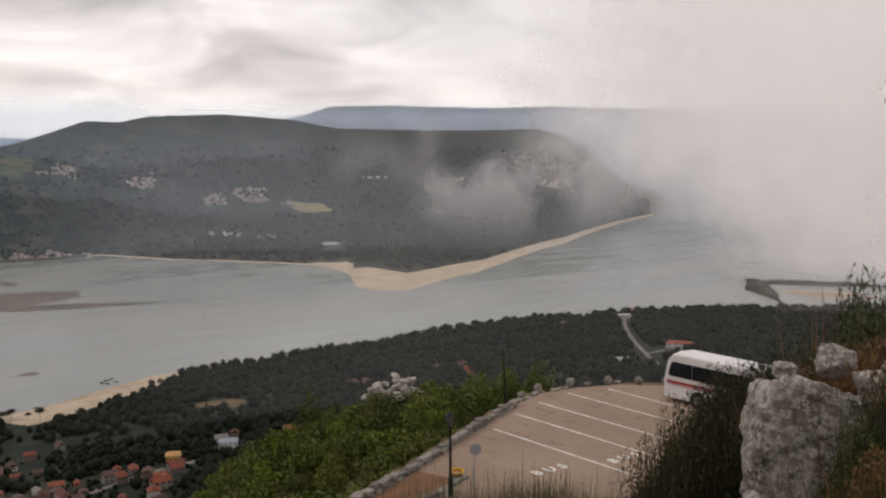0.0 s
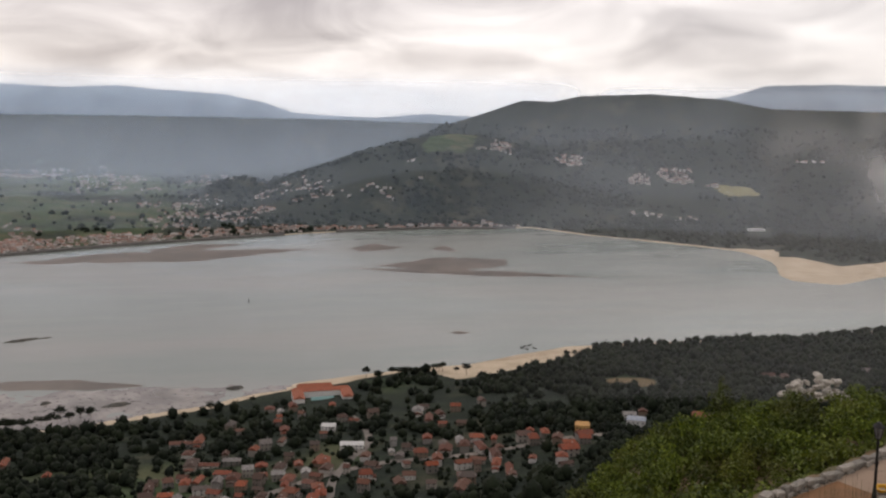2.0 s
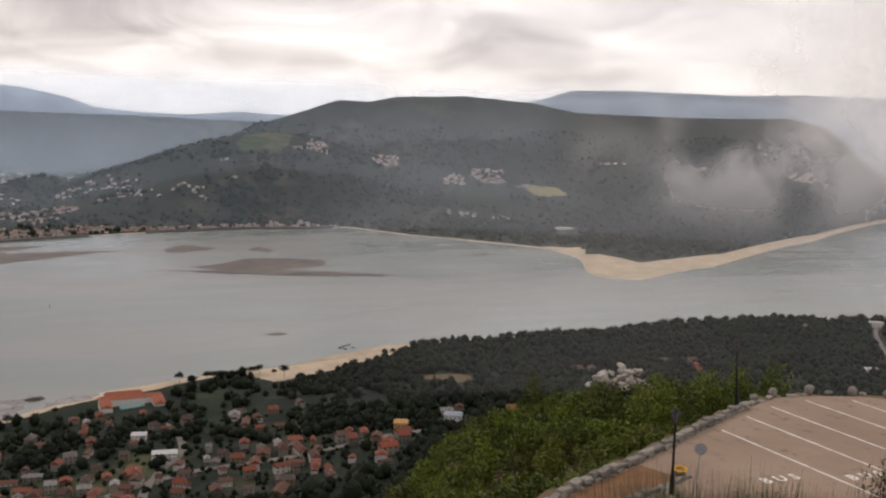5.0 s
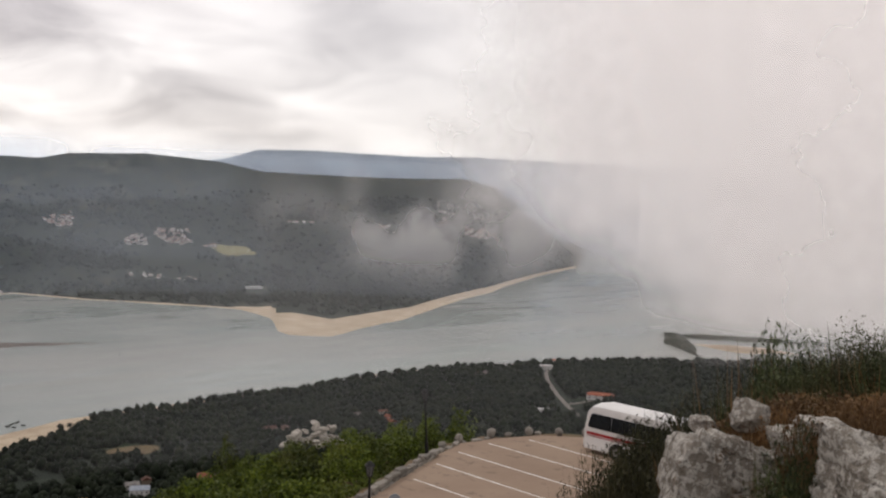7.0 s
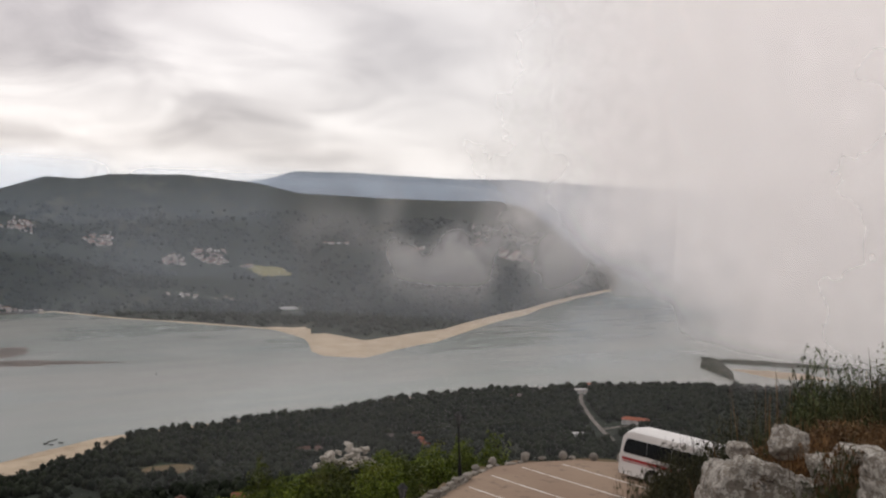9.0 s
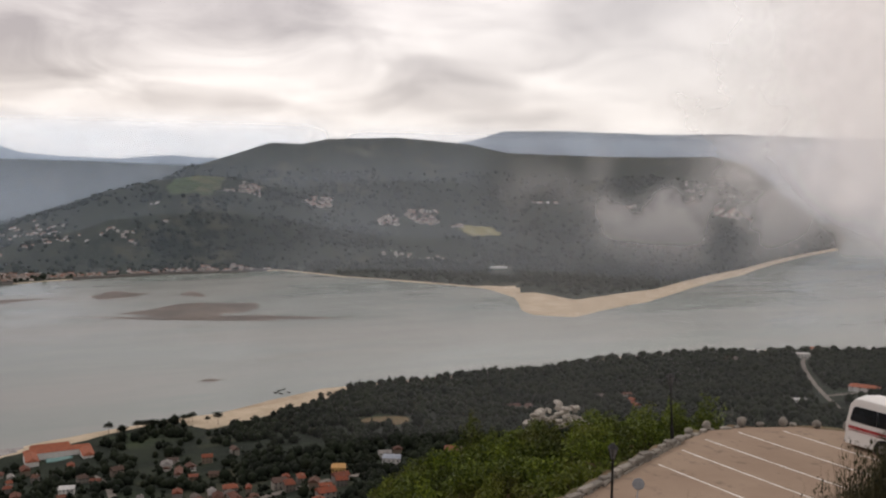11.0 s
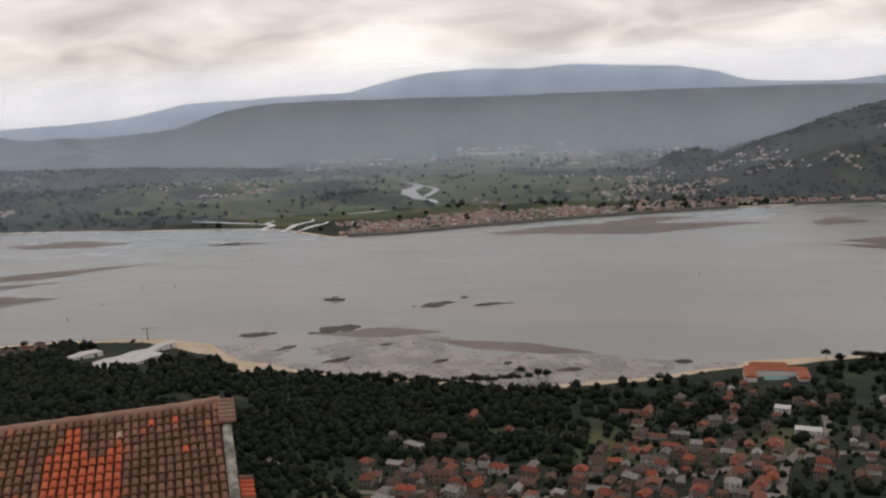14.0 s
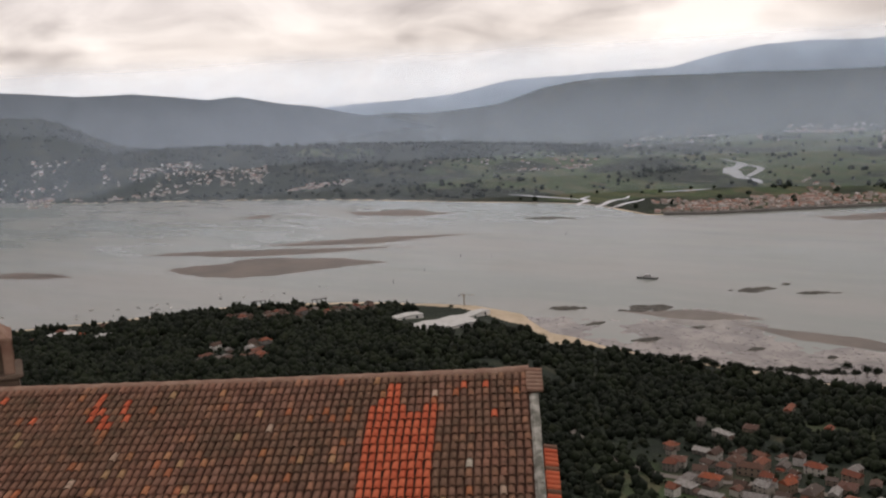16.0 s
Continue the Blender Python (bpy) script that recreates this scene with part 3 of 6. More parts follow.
def mudflat():
    """The wet flat below the near shore, with pools where it dips under water level."""
    az, s = np.meshgrid(np.arange(34, 67.5, 0.12), np.linspace(0, 1, 60), indexing="ij")
    r0 = table(az, NEAR_SHORE) - 25
    r1 = np.interp(az, [34, 37.5, 41, 45.5, 49.8, 52, 55, 57.4, 60, 62.2, 65, 67.5], [1118, 1130, 1132, 1155, 1215, 1285, 1318, 1340, 1325, 1335, 1300, 1290])
    r = r0 + (r1 - r0) * s
    x, y = -r * np.sin(np.radians(az)), r * np.cos(np.radians(az))
    z = 0.26 - 0.50 * s ** 3 + 0.62 * fbm(x, y, 80, 5, 51) + 0.16 * fbm(x, y, 14, 3, 52)
    z = np.where(s > 0.97, -0.6, z)
    n, m = az.shape
    i, j = np.meshgrid(np.arange(n - 1), np.arange(m - 1), indexing="ij")
    q = np.stack([i * m + j, i * m + j + 1, (i + 1) * m + j + 1, (i + 1) * m + j], -1).reshape(-1, 4)
    k = Nodes("wet_mudflat")
    a, b, c = k.noise(0.02, 5, 0.6), k.noise(0.12, 4, 0.65), k.noise(0.006, 3)
    col = k.mix(k.steps(a, 0.4, 0.62), (0.16, 0.15, 0.135), (0.27, 0.25, 0.225))
    col = k.mix(k.steps(b, 0.55, 0.66), col, (0.05, 0.048, 0.040))
    rough = k.math("ADD", k.math("MULTIPLY", k.steps(c, 0.4, 0.6), 0.22), 0.08)
    ob = from_arrays("mudflat", np.stack([x, y, z], -1).reshape(-1, 3), q, k.end(col, rough, 0.0, k.bump(b, 0.3, 0.3), 0.5), smooth=True)
    tagged(ob, "wet grey mudflat with pools at low tide", "mudflat", kind="structure")


mudflat()
for k, b in enumerate([(-1131, 641, -992, 782, 24), (-1022, 725, -775, 830, 22)]):
    shoal("sandbank", *b, M_MUD, rise=0.9, seed=60 + k, grain=30, label="grey-brown sandbank along the mudflat")
M_SAND = plain("pale_beach_sand", (0.46, 0.37, 0.27), (0.36, 0.28, 0.19), 0.05, 0.9, bump=0.2, dist=0.3)
M_HEATH = plain("dark_coastal_scrub", (0.03, 0.04, 0.025), (0.07, 0.065, 0.045), 0.06, 0.95, bump=0.8, dist=2.0)
shoal("reef", 655, 2112, 975, 2035, 30, M_HEATH, rise=5, rough=0.8, grain=26, seed=70, label="dark rocky headland with a breakwater", nu=60, nv=20)
shoal("reef", 690, 2150, 672, 1830, 30, M_HEATH, rise=10, rough=0.25, grain=22, seed=71, label="dark wooded neck joining the headland to the shore")
shoal("sandbank", 705, 1990, 900, 1890, 46, M_SAND, rise=3, rough=0.15, grain=60, seed=72, label="pale sandy beach behind the headland")
shoal("sandbank", -470, 1105, -350, 1262, 16, M_SAND, rise=1.2, rough=0.3, grain=25, seed=73, label="pale sand beach below the pines")
# near-white base colour carries the bright sky mirrored at this low angle
M_GLEAM = plain("sky_glare_water", (0.62, 0.62, 0.61), (0.56, 0.57, 0.56), 0.01, 0.03, bump=0.0, spec=0.7)


def stream(points, label):
    """A reach of smooth water through level ground: x, y and half width of each place along it."""
    p = np.array(points, float)
    u = np.linspace(0, len(p) - 1, 14 * len(p))
    q = np.stack([np.interp(u, np.arange(len(p)), p[:, k]) for k in range(3)], -1)
    for _ in range(14):
        q[1:-1] = (q[:-2] + 2 * q[1:-1] + q[2:]) / 4
    t = np.gradient(q[:, :2], axis=0)
    t /= np.linalg.norm(t, axis=1)[:, None] + 1e-9
    w = q[:, 2] * (1 + 0.35 * fbm(q[:, 0], q[:, 1], 40, 3, 77))
    side = np.stack([-t[:, 1], t[:, 0]], -1) * w[:, None]
    l, r = q[:, :2] + side, q[:, :2] - side
    z = np.max([ground_height(a[:, 0], a[:, 1]) for a in (l, r, q)], axis=0) + 0.8
    v = np.concatenate([np.column_stack([l, z]), np.column_stack([r, z])])
    n = len(q)
    tagged(from_arrays("water", v, np.array([[i, i + n, i + n + 1, i + 1] for i in range(n - 1)]), M_GLEAM, smooth=True), label, "river", kind="structure")


stream([(-2690, 1925, 3), (-2600, 1905, 6), (-2535, 1893, 12), (-2470, 1850, 20), (-2430, 1780, 24), (-2365, 1732, 24), (-2290, 1700, 17), (-2245, 1672, 14), (-2173, 1672, 12), (-2110, 1640, 6)], "bright bend of a small river among fields")
stream([(-2480, 1872, 6), (-2420, 1866, 11), (-2370, 1845, 11), (-2325, 1800, 10), (-2275, 1738, 11), (-2240, 1695, 8)], "second arm of the small river round an islet")
stream([(-2225, 1190, 2), (-2200, 1150, 6), (-2160, 1150, 9), (-2140, 1112, 7), (-2090, 1085, 4)], "tidal channel shining in the marsh")
stream([(-2150, 1262, 2), (-2120, 1240, 5), (-2112, 1190, 8), (-2071, 1141, 8), (-2050, 1100, 4)], "tidal channel shining in the marsh")
stream([(-2075, 1262, 2), (-2056, 1240, 5), (-2048, 1200, 7), (-2027, 1160, 6), (-2010, 1120, 3)], "tidal channel shining in the marsh")
stream([(-2425, 1044, 3), (-2330, 1085, 8), (-2240, 1124, 6), (-2180, 1145, 3)], "narrow creek along the marsh edge")
stream([(-2150, 1365, 4), (-2143, 1371, 7), (-2120, 1430, 8), (-2104, 1482, 4)], "narrow creek behind the town")


def quay(a0, a1, step, label):
    """The sea wall in front of the town, with its walk on top."""
    az = np.arange(a0, a1, step)
    rows = []
    for dr, z in ((-9, -1.0), (-8, 4.0), (-7.2, 4.9), (-6.6, 4.9), (-6.4, 4.1), (14, 4.1), (15, 0.0)):
        r = table(az, FAR_SHORE) + dr
        rows.append(np.stack([-r * np.sin(np.radians(az)), r * np.cos(np.radians(az)), np.full(len(az), z)], -1))
    n = len(az)
    i, j = np.meshgrid(np.arange(len(rows) - 1), np.arange(n - 1), indexing="ij")
    q = np.stack([i * n + j, (i + 1) * n + j, (i + 1) * n + j + 1, i * n + j + 1], -1).reshape(-1, 4)
    tagged(from_arrays("sea_wall", np.vstack(rows), q, plain("dark_quay_stone", (0.085, 0.08, 0.075), (0.13, 0.12, 0.11), 0.05, 0.9, bump=0.5, dist=0.3)), label, "sea wall", kind="structure")


quay(34.5, 57.8, 0.3, "long grey stone sea wall along the town front")
quay(20.6, 31.5, 0.3, "low stone quay below the white apartment blocks")

# ---------------------------------------------------------------- houses
def wall_material():
    k = Nodes("painted_render")
    c = k.ramp(k.random(), [(0.0, (0.62, 0.60, 0.56)), (0.2, (0.34, 0.31, 0.27)), (0.5, (0.13, 0.12, 0.105)), (0.72, (0.21, 0.15, 0.105)), (0.88, (0.17, 0.155, 0.14)), (1.0, (0.58, 0.56, 0.54))])
    g = k.noise(0.6, 4, 0.6, k.obj)
    c = k.mix(k.math("MULTIPLY", k.steps(g, 0.45, 0.75), 0.5), c, (0.13, 0.117, 0.10))
    return k.end(c, 0.85, 0.0, k.bump(k.noise(6, 3, 0.6, k.obj), 0.2, 0.02))


def roof_material(name, island, far=False):
    k = Nodes(name)
    # far_stops holds the tones as seen from afar, paler and less saturated
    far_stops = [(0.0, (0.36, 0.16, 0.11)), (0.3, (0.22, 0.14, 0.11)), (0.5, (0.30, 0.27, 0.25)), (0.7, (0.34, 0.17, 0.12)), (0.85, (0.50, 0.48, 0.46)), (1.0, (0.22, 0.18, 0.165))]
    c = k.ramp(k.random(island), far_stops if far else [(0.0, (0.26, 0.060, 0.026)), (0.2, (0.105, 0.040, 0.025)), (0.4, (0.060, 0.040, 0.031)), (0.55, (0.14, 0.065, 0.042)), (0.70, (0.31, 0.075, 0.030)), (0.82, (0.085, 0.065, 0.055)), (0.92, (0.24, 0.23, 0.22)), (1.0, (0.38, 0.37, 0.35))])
    g = k.noise(0.35, 4, 0.65, k.obj)
    f = k.n.new("ShaderNodeTexWave")
    f.inputs["Scale"].default_value = 1.4
    k.l.new(k.obj, f.inputs["Vector"])
    c = k.mix(k.math("MULTIPLY", k.steps(g, 0.4, 0.7), 0.55), c, (0.07, 0.046, 0.037))
    c = k.mix(k.math("MULTIPLY", f.outputs[1], 0.25), c, (0.045, 0.03, 0.024))
    return k.end(c, 0.85, 0.0, k.bump(f.outputs[1], 0.5, 0.06))


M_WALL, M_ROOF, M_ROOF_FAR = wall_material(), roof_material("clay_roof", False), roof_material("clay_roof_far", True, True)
M_GLASS = plain("dark_window_glass", (0.02, 0.024, 0.03), (0.035, 0.04, 0.045), 0.8, 0.15, bump=0.02, spec=0.6)
M_DOOR = plain("stained_door", (0.10, 0.05, 0.03), (0.15, 0.08, 0.045), 2, 0.6)


def gable_roof(bm, w, d, z, rise, over=0.5, hip=0.0, thick=0.22):
    x, y = w / 2 + over, d / 2 + over
    rx = x * (1 - hip)
    drop = z - over * rise / (d / 2)
    v = [bm.verts.new(p) for p in ((-x, -y, drop), (x, -y, drop), (x, y, drop), (-x, y, drop), (-rx, 0, z + rise), (rx, 0, z + rise))]
    u = [bm.verts.new((p.co.x, p.co.y, p.co.z - thick)) for p in v[:4]]
    for f in ((0, 1, 5, 4), (2, 3, 4, 5), (1, 2, 5), (3, 0, 4)):
        bm.faces.new([v[i] for i in f])
    for i in range(4):
        j = (i + 1) % 4
        bm.faces.new((v[j], v[i], u[i], u[j]))
    bm.faces.new((u[3], u[2], u[1], u[0]))


def house(w, d, h, rise, hip, storeys, wing):
    ob = empty("house")
    bm = bmesh.new()
    box(bm, -w / 2, -d / 2, -4.5, w / 2, d / 2, h)
    # the gables
    if hip < 0.1:
        for sx in (-1, 1):
            vs = [bm.verts.new((sx * (w / 2 - 0.01), -d / 2, h)), bm.verts.new((sx * (w / 2 - 0.01), d / 2, h)), bm.verts.new((sx * (w / 2 - 0.01), 0, h + rise - 0.1))]
            bm.faces.new(vs)
    if wing:
        box(bm, w / 2 - 0.2, -d / 2 + 0.8, -4.5, w / 2 + wing, d / 2 - 1.2, h * 0.6)
    part("wall", bm, M_WALL, ob)
    bm = bmesh.new()
    gable_roof(bm, w, d, h, rise, hip=hip)
    part("roof", bm, M_ROOF, ob)
    if wing:
        bm = bmesh.new()
        gable_roof(bm, wing, d - 2, h * 0.6, rise * 0.5, 0.3)
        part("roof", bm, M_ROOF, ob, m=pose(w / 2 + wing / 2 - 0.2, -0.2, 0))
    n = max(2, int(w // 3.2))
    pane = bmesh.new()
    box(pane, -0.5, -0.05, -0.65, 0.5, 0.05, 0.65)
    first = None
    for s in range(storeys):
        for k in range(n):
            x = -w / 2 + (k + 0.5) * w / n
            for side in (-1, 1):
                m = pose(x, side * (d / 2 + 0.02), 1.6 + 2.8 * s)
                if first is None:
                    first = part("window", pane, M_GLASS, ob, m=m)
                else:
                    o = new("window", first.data)
                    o.parent, o.matrix_basis = ob, m
    bm = bmesh.new()
    box(bm, -0.35, -0.35, 0, 0.35, 0.35, 1.3, 0.05)
    part("chimney", bm, M_WALL, ob, m=pose(w * 0.22, d * 0.12, h + rise * 0.55))
    return ob


PROTOS = [house(11, 8.5, 5.6, 2.2, 0.0, 2, 0), house(9, 8, 3.4, 1.9, 0.0, 1, 3.5), house(12, 10, 6.0, 2.4, 0.55, 2, 0), house(14, 9, 5.8, 2.3, 0.35, 2, 4.0),
          house(8, 7, 5.4, 1.8, 0.0, 2, 0), house(16, 8, 3.6, 1.9, 0.0, 1, 0)]
LABELS = ["two-storey rendered village house under a clay tile roof", "low village house with a side wing and tiled roof", "square detached house with a hipped clay roof",
          "large house with a wing and hipped tile roof", "narrow two-storey house with a gabled tile roof", "long single-storey house with a tiled roof"]
CLUSTERS = [(47, 57.6, 600, 720, 44), (42, 47, 600, 680, 10), (32, 43, 600, 765, 66), (29, 41, 775, 930, 26), (16, 31, 655, 800, 52), (22, 27, 850, 960, 8), (31, 36, 940, 1000, 6),
            (7, 15, 790, 900, 7), (-2, 9, 1060, 1180, 8), (-10, -5, 1350, 1600, 4), (75.5, 84, 1335, 1400, 30), (82, 86, 1020, 1130, 14), (90, 97, 1340, 1450, 8), (48, 58, 720, 900, 5)]
rng = random.Random(5)
house_spots = []
for a0, a1, r0, r1, count in CLUSTERS:
    made = tries = 0
    while made < count and tries < count * 40:
        tries += 1
        az, r = rng.uniform(a0, a1), rng.uniform(r0, r1)
        x, y = polar(az, r)
        if any((x - q[0]) ** 2 + (y - q[1]) ** 2 < 210 for q in house_spots):
            continue
        house_spots.append((x, y))
        made += 1
SPECIAL = [(-461, 740), (-402, 683), (-223, 768), (-185, 804), (-556, 880)]
house_spots = [q for q in house_spots if all((q[0] - s[0]) ** 2 + (q[1] - s[1]) ** 2 > 700 for s in SPECIAL)]
used = set()
for x, y in house_spots:
    k = rng.choice((0, 0, 1, 2, 3, 4, 4, 5))
    turn = rng.choice((20, 110, 35, -60)) + rng.uniform(-14, 14)
    m = pose(x, y, height(x, y) + 0.3, 0, 0, turn)
    if k not in used:
        used.add(k)
        PROTOS[k].matrix_basis = m
        tagged(PROTOS[k], LABELS[k], "house", "village houses")
    else:
        m = m @ Matrix.Diagonal((rng.uniform(0.6, 1.3), rng.uniform(0.65, 1.15), rng.uniform(0.65, 1.3), 1))
        copy_thing(PROTOS[k], m).matrix_basis = m
for k, p in enumerate(PROTOS):
    if k not in used:
        p.matrix_basis = pose(*polar(45, 640), height(*polar(45, 640)))
        tagged(p, LABELS[k], "house", "village houses")

M_WHITE = plain("white_render", (0.72, 0.71, 0.68), (0.60, 0.58, 0.55), 0.5, 0.8)
M_YELLOW_WALL = plain("ochre_render", (0.62, 0.38, 0.14), (0.52, 0.30, 0.11), 0.5, 0.8)
M_CLAY = plain("orange_clay_roof", (0.33, 0.105, 0.055), (0.24, 0.08, 0.046), 0.3, 0.85, bump=0.5, dist=0.05)
M_PALE_ROOF = plain("pale_sheet_roof", (0.50, 0.50, 0.485), (0.40, 0.40, 0.39), 0.15, 0.6, fine=5)
M_TURQ = plain("turquoise_court", (0.08, 0.20, 0.20), (0.16, 0.26, 0.25), 0.2, 0.6)


def block(name, label, x, y, turn, w, d, h, wall, roof, rise=2.0, hip=0.3, floors=2, category="house", bays=4):
    ob = empty(name, pose(x, y, height(x, y) + 0.2, 0, 0, turn))
    bm = bmesh.new()
    box(bm, -w / 2, -d / 2, -4, w / 2, d / 2, h, 0.08)
    part("wall", bm, wall, ob)
    bm = bmesh.new()
    gable_roof(bm, w, d, h, rise, hip=hip)
    part("roof", bm, roof, ob)
    for s in range(floors):
        for k in range(bays):
            for side in (-1, 1):
                bm = bmesh.new()
                box(bm, -0.6, -0.06, -0.7, 0.6, 0.06, 0.7)
                part("window", bm, M_GLASS, ob, m=pose(-w / 2 + (k + 0.5) * w / bays, side * (d / 2 + 0.02), 1.7 + 2.9 * s))
    return tagged(ob, label, category)


block("house", "white two-storey house with a dark flat roof edge", -461, 740, 25, 13, 10, 6.2, M_WHITE, M_PALE_ROOF, 0.6)
block("apartment_house", "white terraced apartment block with balconies", -402, 683, 28, 20, 10, 5.5, M_WHITE, M_PALE_ROOF, 0.5, bays=5)
block("house", "ochre-yellow house with a yellowish tiled roof", -223, 768, 15, 12, 9, 7.5, M_YELLOW_WALL, plain("yellow_tile_roof", (0.55, 0.33, 0.12), (0.45, 0.24, 0.1), 0.4), 2.4)
block("house", "grey-blue house with a pale roof", -185, 804, 10, 16, 11, 7, M_WHITE, plain("slate_blue_roof", (0.25, 0.28, 0.33), (0.34, 0.37, 0.42), 0.3), 2.2)
block("house", "long house with a red tiled roof by the access road", 305, 1197, -20, 34, 14, 6, M_WHITE, M_CLAY, 3)
block("house", "white house at the head of the access road", 318, 1640, 10, 22, 12, 8, M_WHITE, M_PALE_ROOF, 1)
block("house", "red-roofed house near the shore among pines", 360, 1740, 12, 26, 10, 5, M_WHITE, M_CLAY, 2)
block("house", "low pale house in a clearing of the woods", 251, 1687, 5, 30, 9, 4.5, M_WHITE, M_PALE_ROOF, 1)
block("house", "low pale house beside the dirt road", 214, 1112, 8, 20, 10, 4, M_WHITE, M_PALE_ROOF, 1)
block("house", "low white beach house among the pines", -317, 2758 - 60, 20, 46, 16, 5, M_WHITE, M_PALE_ROOF, 1.5)


def school():
    """The orange-roofed building round a court on the shore."""
    ob = empty("school", pose(-556, 880, height(-556, 880) + 0.5, 0, 0, 38))
    for x, y, w, d in ((0, 15, 66, 12), (-27, -4, 12, 28), (27, -4, 12, 28), (-6, 30, 40, 9)):
        bm = bmesh.new()
        box(bm, -w / 2, -d / 2, -5, w / 2, d / 2, 5.5)
        part("wall", bm, M_WHITE, ob, m=pose(x, y, 0))
        bm = bmesh.new()
        if w > d:
            gable_roof(bm, w, d, 5.5, 3.0, hip=0.12)
            part("roof", bm, M_CLAY, ob, m=pose(x, y, 0))
        else:
            gable_roof(bm, d, w, 5.5, 3.0, hip=0.12)
            part("roof", bm, M_CLAY, ob, m=pose(x, y, 0, 0, 0, 90))
    bm = bmesh.new()
    box(bm, -13, -9, -3, 13, 4, 0.3)
    part("court", bm, M_TURQ, ob, "turquoise sports court")
    tagged(ob, "orange-roofed building round a turquoise court by the shore", "building")


school()


def hall(x, y, turn, w, d, h, label):
    ob = empty("industrial_hall", pose(x, y, height(x, y), 0, 0, turn))
    bm = bmesh.new()
    box(bm, -w / 2, -d / 2, -5, w / 2, d / 2, h, 0.1)
    part("wall", bm, M_WHITE, ob)
    bays = 2 if w > 60 else 1
    for k in range(bays):
        bm = bmesh.new()
        gable_roof(bm, d, w / bays, h, 1.6, 0.2)
        part("roof", bm, M_PALE_ROOF, ob, m=pose(-w / 2 + (k + 0.5) * w / bays, 0, 0.02 * k, 0, 0, 90))
    for k in range(bays * 2):
        bm = bmesh.new()
        box(bm, -2, -0.06, 0, 2, 0.06, 3.6)
        part("gate", bm, M_GLASS, ob, m=pose(-w / 2 + (k + 0.5) * w / bays / 2, -d / 2 - 0.03, 0.2))
    tagged(ob, label, "hall", "industrial halls")


hall(-1134, 391, 100, 78, 46, 5, "large industrial hall with a pale white roof")
hall(-1222, 367, 100, 40, 18, 5, "small industrial hall with a pale roof")
hall(-1208, 462, 118, 44, 16, 5, "industrial hall with a pale sheet roof by the quay")
hall(-1390, -85, 95, 42, 18, 6, "low shed with a pale roof by the shore")
hall(-1330, -30, 95, 30, 14, 6, "low shed with a pale roof by the shore")


def town(name, clusters, label, seed):
    """Far streets: walls and roofs of many small houses."""
    g = np.random.RandomState(seed)
    boxes, roofs = [], []
    for a0, a1, e0, e1, count, lift in clusters:
        az = g.uniform(a0, a1, count)
        r = g.uniform(e0, e1, count) + np.where(e1 < 1500, table(az, FAR_SHORE), 0)
        x, y = -r * np.sin(np.radians(az)), r * np.cos(np.radians(az))
        keep = fbm(x, y, 130, 3, seed) > (0.08 if e0 > 1500 or e1 > 400 else -0.22)
        x, y = x[keep], y[keep]
        z = ground_height(x, y)
        n = len(x)
        w, d, h = g.uniform(6, 15, n), g.uniform(5, 8, n), g.uniform(2.6, 5, n) + lift * (g.rand(n) < 0.15)
        th = np.radians(g.choice([10, 40, 100, 130], n) + g.uniform(-10, 10, n))
        c, s = np.cos(th), np.sin(th)

        def at(px, py, pz):
            return np.stack([x + px * c - py * s, y + px * s + py * c, z + pz], -1)
        hw, hd = w / 2, d / 2
        boxes.append(np.stack([at(-hw, -hd, h * 0 - 3), at(hw, -hd, h * 0 - 3), at(hw, hd, h * 0 - 3), at(-hw, hd, h * 0 - 3), at(-hw, -hd, h), at(hw, -hd, h), at(hw, hd, h), at(-hw, hd, h)], 1))
        o = 0.4
        roofs.append(np.stack([at(-hw - o, -hd - o, h), at(hw + o, -hd - o, h), at(hw + o, hd + o, h), at(-hw - o, hd + o, h), at(-hw - o, h * 0, h + 0.3 * d), at(hw + o, h * 0, h + 0.3 * d)], 1))
    ob = empty(name)
    b, rf = np.concatenate(boxes), np.concatenate(roofs)
    n = len(b)
    f = np.array([[0, 1, 5, 4], [1, 2, 6, 5], [2, 3, 7, 6], [3, 0, 4, 7], [4, 5, 6, 7]])
    walls = from_arrays("wall", b.reshape(-1, 3), (np.arange(n)[:, None, None] * 8 + f).reshape(-1, 4), M_WALL_FAR, ob)
    t = np.array([[0, 1, 5], [0, 5, 4], [2, 3, 4], [2, 4, 5], [1, 2, 5], [3, 0, 4]])
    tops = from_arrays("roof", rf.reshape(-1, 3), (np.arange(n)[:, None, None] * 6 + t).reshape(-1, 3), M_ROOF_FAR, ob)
    tagged(walls, kind="stuff"), tagged(tops, kind="stuff")
    tagged(ob, label, "town", kind="stuff")


def far_walls():
    k = Nodes("far_town_walls")
    c = k.ramp(k.random(True), [(0.0, (0.52, 0.50, 0.47)), (0.35, (0.36, 0.33, 0.30)), (0.7, (0.24, 0.215, 0.195)), (0.9, (0.40, 0.36, 0.33)), (1.0, (0.72, 0.70, 0.68))])
    g = k.noise(0.25, 3)
    return k.end(k.mix(k.math("MULTIPLY", k.steps(g, 0.5, 0.62), 0.6), c, (0.12, 0.11, 0.11)), 0.85)


